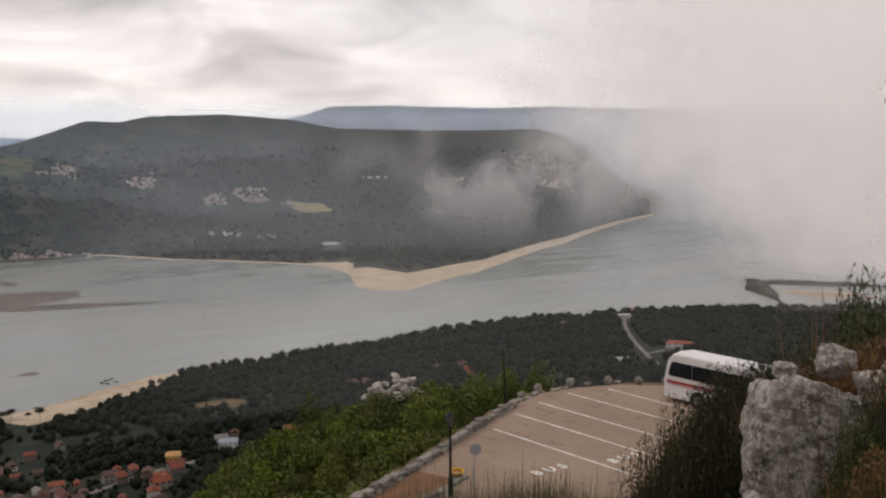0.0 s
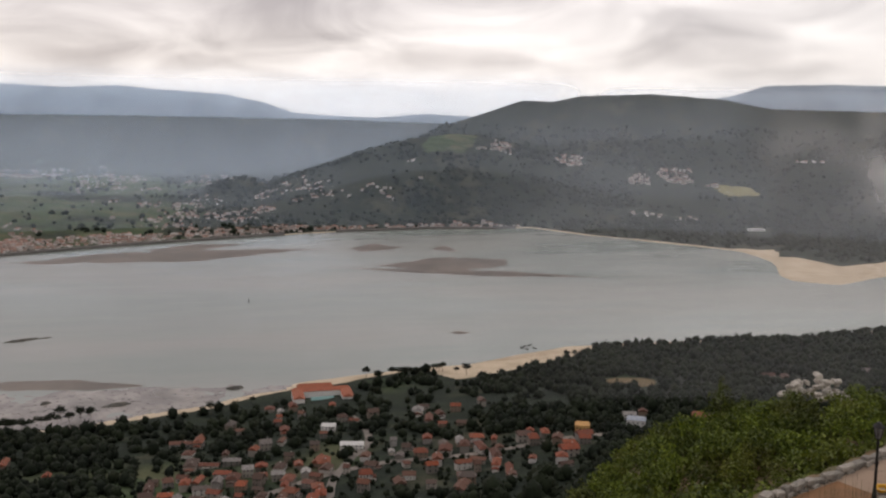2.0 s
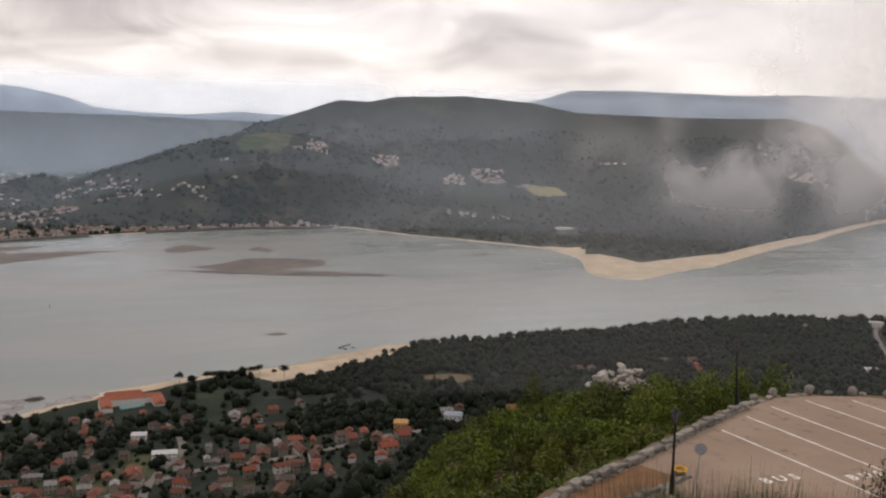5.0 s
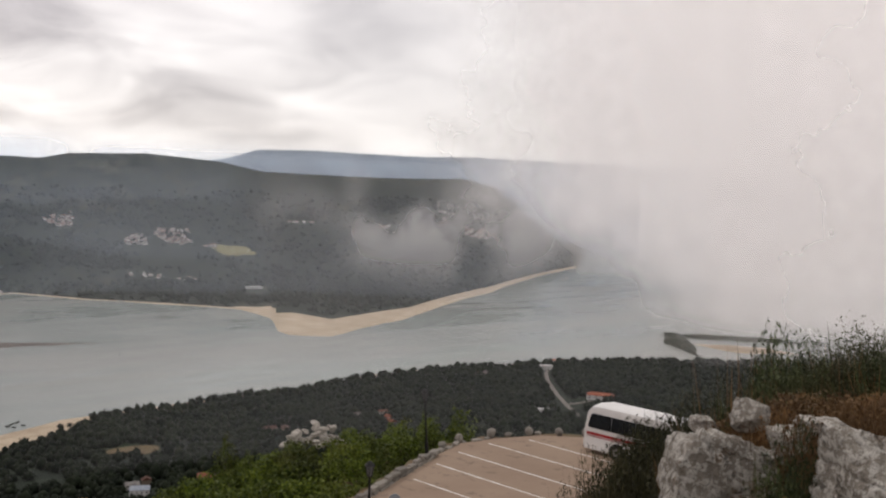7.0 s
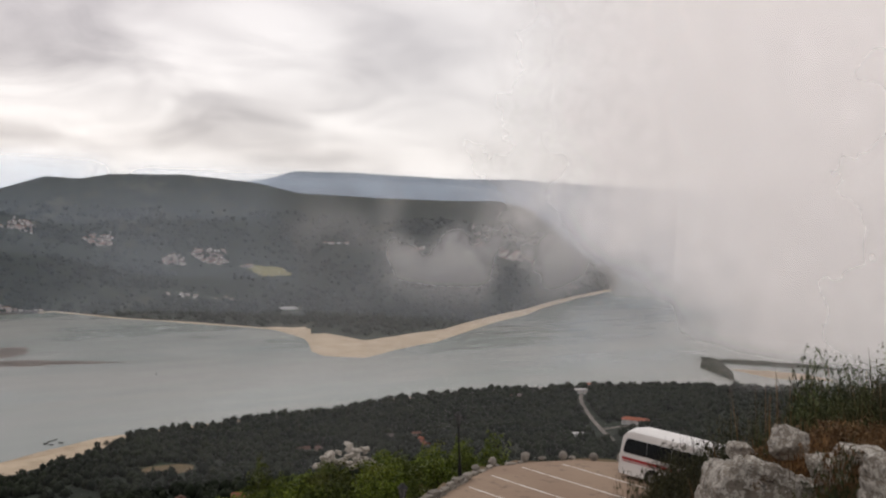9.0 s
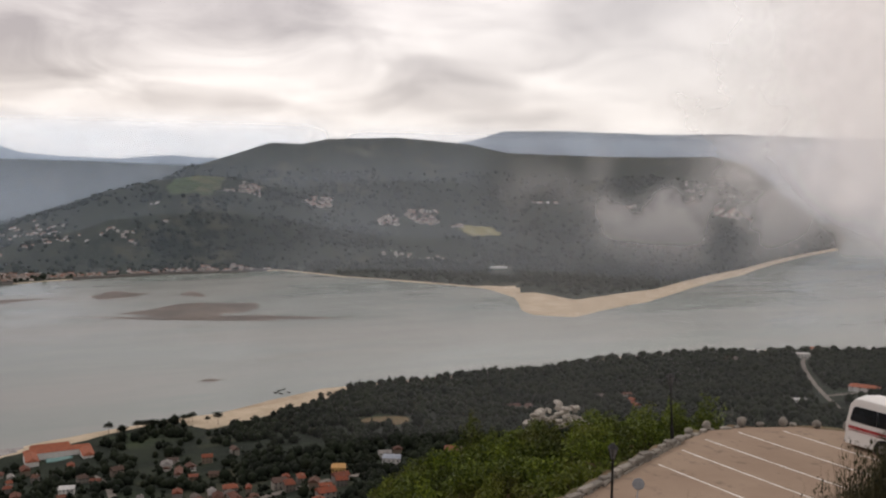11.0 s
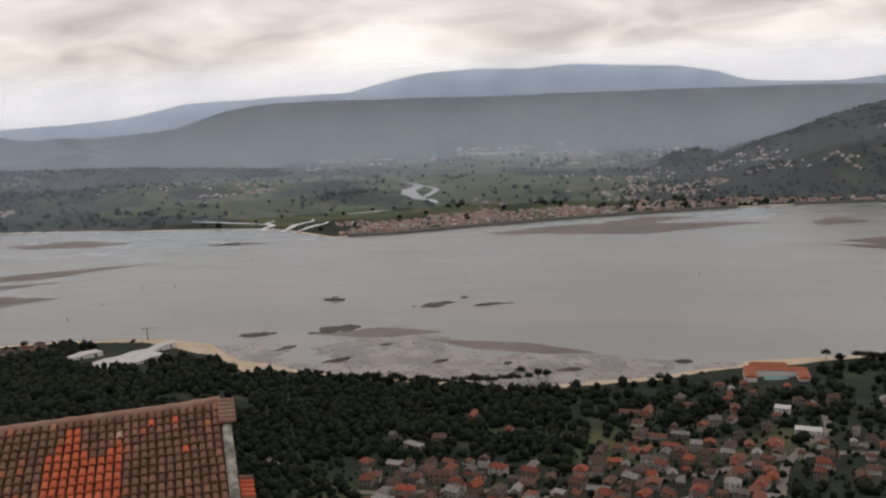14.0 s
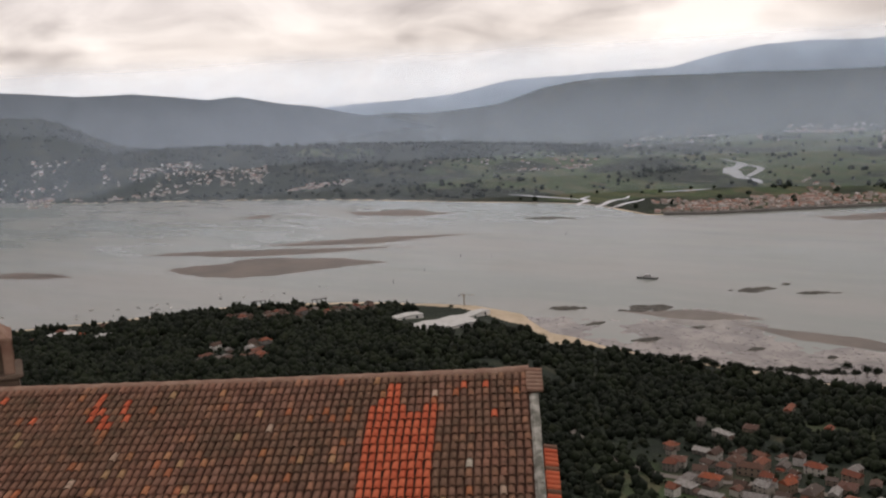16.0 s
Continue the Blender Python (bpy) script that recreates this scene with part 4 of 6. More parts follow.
M_WALL_FAR = far_walls()
town("riverside_town", [(49, 58.2, 22, 210, 420, 3), (43, 51, 22, 170, 210, 3), (33, 45, 22, 130, 200, 4), (22, 33, 22, 70, 90, 4), (36, 50, 120, 560, 300, 2), (33, 41, 250, 800, 220, 0),
                        (20.3, 24.5, 20, 75, 70, 8)], "riverside town with pale walls and clay roofs", 3)
HILL_VILLAGE = [(25.2, 31, 2960, 3120, 190, 0), (28, 36, 2840, 3250, 260, 0), (21, 23.6, 3190, 3280, 120, 0), (16.8, 18.3, 3260, 3350, 90, 0), (13.6, 16.2, 3180, 3240, 90, 0), (9, 14, 3110, 3225, 340, 0),
                (-8, 5, 3300, 3390, 260, 0), (-12, -4, 3320, 3640, 180, 0), (10, 20, 2820, 2860, 50, 0)]
town("hillside_village", HILL_VILLAGE,
     "scattered hillside village of white houses", 4)
town("inland_village", [(44, 51, 4250, 4470, 330, 0), (35, 46, 3420, 4250, 420, 0), (50, 60, 3900, 4450, 150, 0), (38, 46, 2950, 3400, 120, 0)], "distant inland village on low hills", 6)
town("upriver_town", [(81, 95, 3270, 3520, 520, 3), (76, 80.8, 3080, 3240, 90, 0), (61, 73, 3180, 3420, 240, 0), (90, 100, 3480, 3800, 240, 2)], "upriver town of pale houses along the bank", 8)

# ---------------------------------------------------------------- woods


def lumps(count, sprays, seed):
    """A few uneven crowns, as arrays: a small core and ragged sprays of leaves round it."""
    out = []
    for k in range(count):
        bm = bmesh.new()
        bmesh.ops.create_icosphere(bm, subdivisions=1, radius=0.95)
        for v in bm.verts:
            v.co *= 1 + 0.42 * noise.noise(v.co * 1.9 + Vector((seed + 5.1 * k, k, 0)))
        bm.verts.index_update()
        vv, ff = np.array([v.co[:] for v in bm.verts]), np.array([[v.index for v in f.verts] for f in bm.faces])
        bm.free()
        if sprays:
            g = np.random.RandomState(seed + k)
            d = g.normal(size=(sprays, 3))
            d /= np.linalg.norm(d, axis=1)[:, None]
            d[:, 2] = np.abs(d[:, 2]) * 1.2 - 0.35
            p = d * g.uniform(0.55, 1.05, sprays)[:, None]
            a = d * 0.6 + g.normal(size=(sprays, 3)) * 0.6
            c = np.cross(a, g.normal(size=(sprays, 3)))
            c /= np.linalg.norm(c, axis=1)[:, None]
            tri = np.stack([p - c * 0.22, p + c * 0.22, p + a * 0.38], 1).reshape(-1, 3)
            ff = np.concatenate([ff, np.arange(sprays * 3).reshape(-1, 3) + len(vv)])
            vv = np.concatenate([vv, tri])
        out.append((vv, ff))
    return out


def scatter(name, spots, size, protos, material, label, seed, tall=1.0):
    g = np.random.RandomState(seed)
    x, y = spots
    z = ground_height(x, y)
    which = g.randint(0, len(protos), len(x))
    vs, fs, base = [], [], 0
    for k, (pv, pf) in enumerate(protos):
        m = which == k
        n = int(m.sum())
        if not n:
            continue
        s = size[m] * g.uniform(0.55, 1.4, n)
        th = g.uniform(0, 6.28, n)
        hgt = tall * g.uniform(0.75, 1.35, n)
        c, sn = np.cos(th)[:, None], np.sin(th)[:, None]
        px, py, pz = pv[None, :, 0], pv[None, :, 1], pv[None, :, 2]
        X = x[m][:, None] + s[:, None] * (px * c - py * sn)
        Y = y[m][:, None] + s[:, None] * (px * sn + py * c)
        Z = (z[m] + s * hgt * 0.75)[:, None] + s[:, None] * hgt[:, None] * pz
        vs.append(np.stack([X, Y, Z], -1).reshape(-1, 3))
        fs.append((np.arange(n)[:, None, None] * len(pv) + pf[None] + base).reshape(-1, 3))
        base += n * len(pv)
    ob = from_arrays(name, np.concatenate(vs), np.concatenate(fs), material, smooth=True)
    return tagged(ob, label, "woods", kind="stuff")


def foliage_material(name, dark, light, dry=(0.10, 0.085, 0.04), island=True, scale=1.2, spread=0.6):
    k = Nodes(name)
    n = k.noise(scale, 4, 0.65)
    c = k.mix(k.math("MULTIPLY", k.math("ADD", k.random(island), k.steps(k.noise(scale * 0.035, 3), 0.42, 0.6)), 0.5), dark, light)
    c = k.mix(k.math("MULTIPLY", k.steps(n, 0.4, 0.7), spread), c, tuple(0.45 * v for v in dark))
    c = k.mix(k.math("MULTIPLY", k.steps(k.noise(scale * 0.12, 3), 0.55, 0.75), 0.4), c, dry)
    return k.end(c, 0.85, 0.0, k.bump(n, 0.7, 0.5), 0.2)


M_PINE = foliage_material("pine_foliage", (0.005, 0.009, 0.005), (0.015, 0.022, 0.009), (0.026, 0.027, 0.012), scale=0.5, spread=0.4)
M_FARWOOD = foliage_material("far_wood_foliage", (0.010, 0.017, 0.011), (0.020, 0.030, 0.017), (0.030, 0.034, 0.018), scale=0.15)
house_xy = np.array(house_spots + SPECIAL)


def far_from_houses(x, y, dist):
    keep = np.ones(len(x), bool)
    for hx, hy in house_xy:
        keep &= (x - hx) ** 2 + (y - hy) ** 2 > dist * dist
    return keep


WOOD_ROAD = [polar(*p) for p in ((-11.1, 1690), (-11.0, 1600), (-11.1, 1500), (-11.4, 1380), (-11.8, 1270), (-12.5, 1150), (-13.2, 1110))]
SIDE_ROAD = [polar(*p) for p in ((-12.3, 1180), (-13.2, 1190), (-14.0, 1215), (-14.8, 1230))]


def near_woods():
    g = np.random.RandomState(12)
    n = 84000
    az, r = g.uniform(-30, 100, n), np.sqrt(g.uniform(480 ** 2, 1990 ** 2, n))
    x, y = -r * np.sin(np.radians(az)), r * np.cos(np.radians(az))
    d = table(az, NEAR_SHORE) - r
    f = fbm(x, y, 110, 3, 91)
    dense = np.interp(az, [-30, 14, 17, 22, 27, 43, 46, 57, 62, 100], [0.95, 0.9, 0.75, 0.6, 0.35, 0.4, 0.8, 0.85, 0.9, 0.85])
    village = np.zeros(n, bool)
    for a0, a1, r0, r1, count in CLUSTERS:
        village |= (az > a0 - 0.5) & (az < a1 + 0.5) & (r > r0 - 15) & (r < r1 + 15) & (count > 9)
    dense = np.where(village, 0.62, dense)
    dense = np.where((az > 27) & (az < 45) & ~village & (r > 760), 0.34, dense)
    belt = (az > 14) & (az < 34) & (r < 470 + 5.5 * np.abs(az - 34)) 
    dense = np.where(belt, 1.0, dense)
    beach = np.interp(az, [-30, 15, 17, 24, 26, 29, 30, 37, 39, 60, 63, 67, 70, 74], [22, 22, 108, 108, 18, 18, 75, 70, 22, 22, 45, 150, 150, 30])
    keep = (d > beach) & (g.rand(n) < dense * (0.85 + 0.9 * f)) & far_from_houses(x, y, 8.5)
    keep &= ~((np.hypot((az - 13.5) / 1.7, (r - 1068) / 34) < 1) | (np.hypot(x + 1180, y - 405) < 75) | (np.hypot(x + 556, y - 885) < 52))
    for path in (WOOD_ROAD, SIDE_ROAD):
        for (ax, ay), (bx, by) in zip(path, path[1:]):
            u = np.clip(((x - ax) * (bx - ax) + (y - ay) * (by - ay)) / ((bx - ax) ** 2 + (by - ay) ** 2), 0, 1)
            keep &= np.hypot(x - ax - u * (bx - ax), y - ay - u * (by - ay)) > 13
    for hx, hy, clear in ((305, 1197, 34), (318, 1640, 24), (360, 1740, 20), (251, 1687, 22), (214, 1112, 22), (205, 1290, 20)):
        keep &= np.hypot(x - hx, y - hy) > clear
    x, y = x[keep], y[keep]
    size = np.where(far_from_houses(x, y, 20), 4.6, 2.3) * np.interp(np.hypot(x, y), [500, 1000, 1900], [0.75, 1.0, 1.2])
    size = np.where((np.hypot(x, y) < 620) & (np.degrees(np.arctan2(-x, y)) < 34), 6.5, size)
    scatter("wood", (x, y), size, lumps(9, 26, 3), M_PINE, "dark pine woods between the village and the shore", 13, 1.0)


def far_woods():
    g = np.random.RandomState(15)
    n = 60000
    az, r = g.uniform(-13, 101, n), np.sqrt(g.uniform(2150 ** 2, 4200 ** 2, n))
    x, y = -r * np.sin(np.radians(az)), r * np.cos(np.radians(az))
    e = r - table(az, FAR_SHORE)
    beach = np.interp(az, [-13, -7, -2.6, 2, 4.5, 6.4, 8, 16, 100], [80, 140, 165, 250, 380, 130, 22, 20, 40])
    z = ground_height(x, y)
    dense = np.where(az < 20, 1.0, np.where(z > 30, 0.8, np.interp(az, [20, 24, 44, 62, 84, 101], [0.9, 0.4, 0.03, 0.03, 0.25, 0.5])))
    keep = (e > beach) & (z < 260) & (g.rand(n) < dense * (0.75 + 1.3 * fbm(x, y, 160, 4, 95)) + np.where((az > 36) & (z < 30), 2.2 * np.clip(fbm(x, y, 230, 3, 97) - 0.30, 0, 1), 0)) & (z > 0.5)
    keep &= ~(np.hypot((az - 24.6) / 2.0, (r - 3240) / 110) < 1) & ~(np.hypot((az - 7.9) / 1.35, (r - 3095) / 48) < 1)
    keep &= ~((np.abs(az - 6.5) < 0.7) & (r > 2560) & (r < 2740))
    for a0, a1, r0, r1, _, _ in HILL_VILLAGE + [(44, 51, 4250, 4470, 0, 0), (81, 95, 3250, 3520, 0, 0), (61, 73, 3150, 3420, 0, 0)]:
        keep &= ~((az > a0) & (az < a1) & (r > r0 - 40) & (r < r1 + 10)) | (g.rand(n) < 0.22)
    x, y = x[keep], y[keep]
    size = np.where(g.rand(len(x)) < 0.25, 7.2, 5.4)
    scatter("wood", (x, y), size, lumps(8, 4, 8), M_FARWOOD, "dark woods along the far shore and hills", 16, 0.9)


near_woods()
far_woods()

# ---------------------------------------------------------------- the bus park
def asphalt():
    k = Nodes("worn_brown_asphalt")
    a, b, c = k.noise(0.12, 4, 0.6), k.noise(1.1, 5, 0.65), k.noise(14, 3)
    col = k.mix(k.steps(a, 0.35, 0.65), (0.30, 0.215, 0.155), (0.37, 0.275, 0.20))
    col = k.mix(k.math("MULTIPLY", k.steps(b, 0.55, 0.72), 0.55), col, (0.10, 0.08, 0.065))
    col = k.mix(k.math("MULTIPLY", c, 0.4), col, (0.12, 0.10, 0.085))
    return k.end(col, 0.9, 0.0, k.bump(c, 0.3, 0.01), 0.2)


M_ASPHALT = asphalt()
M_PAINT = plain("worn_road_paint", (0.86, 0.84, 0.80), (0.66, 0.61, 0.54), 1.5, 0.8, bump=0.1)
M_STONE = plain("weathered_granite_block", (0.28, 0.255, 0.22), (0.16, 0.15, 0.13), 2.2, 0.9, bump=0.8, dist=0.04, vary=0.3)
M_IRON = plain("black_cast_iron", (0.012, 0.012, 0.013), (0.025, 0.024, 0.023), 4, 0.5, metal=0.5)
M_GALV = plain("galvanised_steel", (0.36, 0.39, 0.43), (0.28, 0.30, 0.33), 5, 0.6, metal=0.1)
M_LAMPGLASS = plain("frosted_lantern_glass", (0.17, 0.175, 0.18), (0.10, 0.105, 0.11), 6, 0.25)
M_YPLAST = plain("faded_yellow_plastic", (0.60, 0.33, 0.02), (0.48, 0.25, 0.02), 3, 0.55)

bm = bmesh.new()
top = [bm.verts.new((x, y, PARK_Z)) for x, y in PARK]
low = [bm.verts.new((x, y, PARK_Z - 0.4)) for x, y in PARK]
bm.faces.new(top)
for i in range(len(PARK)):
    j = (i + 1) % len(PARK)
    bm.faces.new((top[j], top[i], low[i], low[j]))
bmesh.ops.recalc_face_normals(bm, faces=bm.faces)
park = part("pavement", bm, M_ASPHALT)
tagged(park, "worn brown asphalt bus park with painted bays", "pavement", kind="structure")

BAY, ACROSS = Vector((0.67, -0.743, 0)).normalized(), Vector((0.743, 0.67, 0)).normalized()
for x, y, length in ((3.3, 57.9, 11.6), (4.9, 61.2, 11.2), (6.6, 64.0, 11.2), (9.0, 66.3, 10.8), (12.1, 67.4, 10.0)):
    bm = bmesh.new()
    g = np.random.RandomState(int(x * 10))
    for k in range(14):
        a, b = length * k / 14, length * (k + 1) / 14 - (0.05 if g.rand() < 0.3 else 0.0)
        w = 0.07 * g.uniform(0.8, 1.1)
        vs = [Vector((x, y, PARK_Z + 0.006)) + BAY * s + ACROSS * t for s, t in ((a, -w), (b, -w), (b, w), (a, w))]
        bm.faces.new([bm.verts.new(v) for v in vs])
    part("bay_line", bm, M_PAINT, park)


def lettering(text, x, y, size):
    c = bpy.data.curves.new("painted_lettering", "FONT")
    c.body, c.size, c.extrude, c.space_character = text, size, 0.003, 1.75
    c.align_x = "LEFT"
    c.offset = 0.02
    ob = new("painted_lettering", c)
    ob.parent = park
    ob.matrix_basis = pose(x, y, PARK_Z + 0.008, 0, 0, math.degrees(math.atan2(ACROSS.y, ACROSS.x)) - 6)
    c.materials.append(M_PAINT)


lettering("BUS", 5.2, 49.8, 0.95)
lettering("BUS", 9.7, 51.8, 0.95)


def stone_mesh(seed, sx, sy, sz):
    bm = bmesh.new()
    bmesh.ops.create_cube(bm, size=1.0)
    bmesh.ops.subdivide_edges(bm, edges=bm.edges[:], cuts=1, use_grid_fill=True)
    for v in bm.verts:
        v.co = Vector((v.co.x * sx, v.co.y * sy, v.co.z * sz))
        k = 1.0 - 0.16 * (abs(v.co.x) / sx * 2) * (abs(v.co.y) / sy * 2) * (abs(v.co.z) / sz * 2)
        v.co *= k * (1 + 0.16 * noise.noise(v.co * 2.2 + Vector((seed * 3.7, 0, seed))))
        v.co.z += sz / 2
    me = bpy.data.meshes.new("stone")
    bm.to_mesh(me)
    bm.free()
    me.materials.append(M_STONE)
    return me


STONES = [stone_mesh(k, *d) for k, d in enumerate(((0.85, 0.46, 0.34), (0.62, 0.42, 0.30), (1.1, 0.5, 0.36), (0.5, 0.42, 0.42), (0.72, 0.40, 0.28)))]


def stone_wall(points, courses, label, seed, base=PARK_Z, gap=0.02):
    ob = empty("stone_wall", pose(points[0][0], points[0][1], base - 0.1))
    g = random.Random(seed)
    for c in range(courses):
        carry = 0.3 * c
        for (ax, ay), (bx, by) in zip(points, points[1:]):
            L, th = math.hypot(bx - ax, by - ay), math.atan2(by - ay, bx - ax)
            s = carry
            while s < L:
                me = g.choice(STONES)
                w = me.vertices and max(v.co.x for v in me.vertices) * 2
                q = new("stone", me)
                q.parent = ob
                k_s = (g.uniform(0.75, 1.2), g.uniform(0.7, 1.15), g.uniform(0.55, 1.15))
                q.matrix_basis = pose(ax + math.cos(th) * (s + w / 2) - points[0][0], ay + math.sin(th) * (s + w / 2) - points[0][1], 0.27 * c + g.uniform(-0.05, 0.03),
                                      g.uniform(-5, 5), g.uniform(-5, 5), math.degrees(th) + g.uniform(-12, 12)) @ Matrix.Diagonal((*k_s, 1))
                s += w + gap + g.uniform(0, 0.12)
            carry = s - L
    return tagged(ob, label, "wall", "park walls")


stone_wall([(-9.6, 32.0), (-7.4, 37.6), (-4.2, 45.6), (-1.3, 50.7)], 2, "low wall of pale granite blocks beside the bus park", 2)
stone_wall([(-1.3, 50.9), (2.8, 59.0), (4.6, 62.3)], 2, "rough granite wall with leaning stones at the park edge", 3)
stone_wall([(-4.4, 40.6), (-1.3, 45.3), (1.2, 49.2)], 1, "single course of granite kerb stones round a dry bed", 4)
stone_wall([(5.2, 63.8), (7.0, 66.3), (9.3, 67.6)], 1, "short run of rough stones along the park edge", 5, gap=0.3)


def standing_stone(x, y, h, seed):
    bm = bmesh.new()
    bmesh.ops.create_icosphere(bm, subdivisions=2, radius=0.5)
    for v in bm.verts:
        v.co *= 1 + 0.35 * noise.noise(v.co * 2.4 + Vector((seed, seed * 2.1, 0)))
        v.co = Vector((v.co.x * 0.8 * (0.5 + h * 0.5), v.co.y * 0.6, (v.co.z + 0.45) * h))
    tagged(part("edge_stone", bm, M_STONE, m=pose(x, y, PARK_Z - 0.05, 0, 0, seed * 40)), "upright rough granite stone at the park edge", "stone", "edge stones")


for k, (x, y, h) in enumerate(((9.4, 68.0, 0.75), (10.7, 68.4, 0.35), (12.3, 68.8, 0.7), (13.0, 69.0, 0.3), (14.6, 69.0, 0.62), (16.6, 68.9, 0.7), (6.9, 66.6, 0.66), (5.6, 65.2, 0.45), (18.6, 68.8, 0.4))):
    standing_stone(x, y, h, k + 1)

bm = bmesh.new()
ring = [(-7.0, 38.4), (-4.0, 45.4), (-1.2, 50.2), (0.9, 49.0), (-1.5, 45.0), (-4.6, 40.3)]
vs = [bm.verts.new((x, y, PARK_Z + 0.05)) for x, y in ring]
bm.faces.new(vs)
bmesh.ops.recalc_face_normals(bm, faces=bm.faces)
tagged(part("planting_bed", bm, plain("bare_red_soil", (0.22, 0.11, 0.05), (0.14, 0.08, 0.04), 0.8, 0.95, bump=0.8, dist=0.06)), "dry bed of bare reddish soil between two walls", "bed", kind="structure")


def street_lamp(x, y, lean, tall, label):
    ob = empty("street_lamp", pose(x, y, PARK_Z - 0.05, 0, lean, 20) @ Matrix.Diagonal((0.8, 0.8, tall, 1)))
    bm = bmesh.new()
    tube(bm, (0, 0, 0), (0, 0, 0.9), 0.19, 0.15, 12)
    tube(bm, (0, 0, 0.9), (0, 0, 1.05), 0.15, 0.09, 12)
    part("base", bm, M_IRON, ob)
    bm = bmesh.new()
    tube(bm, (0, 0, 0.6), (0, 0, 3.35), 0.095, 0.07, 12)
    for z in (1.1, 2.3, 3.2):
        tube(bm, (0, 0, z), (0, 0, z + 0.06), 0.12, 0.12, 12)
    part("pole", bm, M_IRON, ob)
    lantern = bmesh.new()
    bmesh.ops.create_cone(lantern, cap_ends=True, segments=6, radius1=0.16, radius2=0.30, depth=0.5, matrix=Matrix.Translation((0, 0, 3.7)))
    lan = part("lantern", lantern, M_LAMPGLASS, ob, "frosted glass lantern")
    bm = bmesh.new()
    for k in range(6):
        a = k * math.pi / 3
        tube(bm, (0.165 * math.cos(a), 0.165 * math.sin(a), 3.43), (0.31 * math.cos(a), 0.31 * math.sin(a), 3.96), 0.024, n=6)
    part("frame", bm, M_IRON, lan)
    bm = bmesh.new()
    tube(bm, (0, 0, 3.95), (0, 0, 4.14), 0.36, 0.12, 6)
    tube(bm, (0, 0, 4.12), (0, 0, 4.2), 0.05, 0.02, 8)
    part("hood", bm, M_IRON, lan)
    bm = bmesh.new()
    tube(bm, (0, 0, 3.33), (0, 0, 3.46), 0.05, 0.13, 10)
    part("bracket", bm, M_IRON, ob)
    tagged(ob, label, "street lamp", "park lamps")


street_lamp(4.4, 62.8, -4.5, 1.12, "black iron lamp post with lantern, slightly leaning")
street_lamp(0.5, 46.8, -0.8, 1.08, "black iron lamp post with lantern by the dry bed")


def road_sign():
    ob = empty("road_sign", pose(1.7, 48.4, PARK_Z, 0, 3, 0))
    bm = bmesh.new()
    tube(bm, (0, 0, 0), (0, 0, 2.25), 0.032, n=10)
    part("post", bm, M_GALV, ob)
    bm = bmesh.new()
    tube(bm, (0, -0.02, 1.95), (0, 0.0, 1.95), 0.31, n=28)
    disc = part("disc", bm, M_GALV, ob, "grey back of a round sign", m=pose(0, -0.04, 0, 0, 0, 0))
    bm = bmesh.new()
    for z in (1.8, 2.1):
        box(bm, -0.2, -0.085, z - 0.02, 0.2, -0.062, z + 0.02)
    part("clamp", bm, M_GALV, disc)
    tagged(ob, "round road sign on a grey steel post", "sign")


road_sign()


def yellow_frame():
    """A faded plastic tray lying on the kerb."""
    ob = empty("yellow_tray", pose(0.85, 49.5, PARK_Z + 0.22, 14, 0, 25) @ Matrix.Diagonal((0.78, 0.78, 0.6, 1)))
    bm = bmesh.new()
    n, ins, outs = 6, [], []
    for k in range(n):
        a = k * 2 * math.pi / n
        c = Vector((math.cos(a), 0.75 * math.sin(a), 0))
        ins.append((c * 0.40, c * 0.30)), outs.append((c * 0.58, c * 0.46))
    for k in range(n):
        j = (k + 1) % n
        for p, q, r, s, z0, z1, z2, z3 in ((outs[k][0], outs[j][0], ins[j][0], ins[k][0], 0.28, 0.28, 0.26, 0.26), (outs[j][0], outs[k][0], outs[k][1], outs[j][1], 0.28, 0.28, 0.0, 0.0),
                                           (ins[k][0], ins[j][0], ins[j][1], ins[k][1], 0.26, 0.26, 0.04, 0.04)):
            bm.faces.new([bm.verts.new(Vector((v.x, v.y, z))) for v, z in ((p, z0), (q, z1), (r, z2), (s, z3))])
    bmesh.ops.remove_doubles(bm, verts=bm.verts, dist=0.001)
    part("rim", bm, M_YPLAST, ob)
    bm = bmesh.new()
    box(bm, -0.34, -0.24, -0.33, 0.34, 0.24, 0.03, 0.04)
    part("block", bm, M_STONE, ob, "granite block")
    tagged(ob, "faded yellow plastic tray on a stone block", "tray")


yellow_frame()

# ---------------------------------------------------------------- the coach
M_COACH = plain("white_coach_paint", (0.78, 0.77, 0.75), (0.72, 0.71, 0.69), 0.4, 0.28, bump=0.02, spec=0.5)
M_COACH_GLASS = plain("tinted_coach_glass", (0.008, 0.009, 0.011), (0.014, 0.015, 0.017), 0.6, 0.12, bump=0.01, spec=0.35)
M_RED = plain("dark_red_stripe", (0.36, 0.02, 0.025), (0.30, 0.02, 0.025), 1, 0.35, bump=0.02)
M_RUBBER = plain("tyre_rubber", (0.012, 0.012, 0.012), (0.025, 0.024, 0.023), 5, 0.85)
M_RIM = plain("dull_wheel_rim", (0.32, 0.31, 0.29), (0.18, 0.17, 0.16), 5, 0.45, metal=0.6)
M_TAIL = plain("red_tail_lamp", (0.30, 0.02, 0.015), (0.2, 0.01, 0.01), 3, 0.2)
M_GREYP = plain("grey_plastic", (0.10, 0.10, 0.10), (0.16, 0.155, 0.15), 3, 0.6)


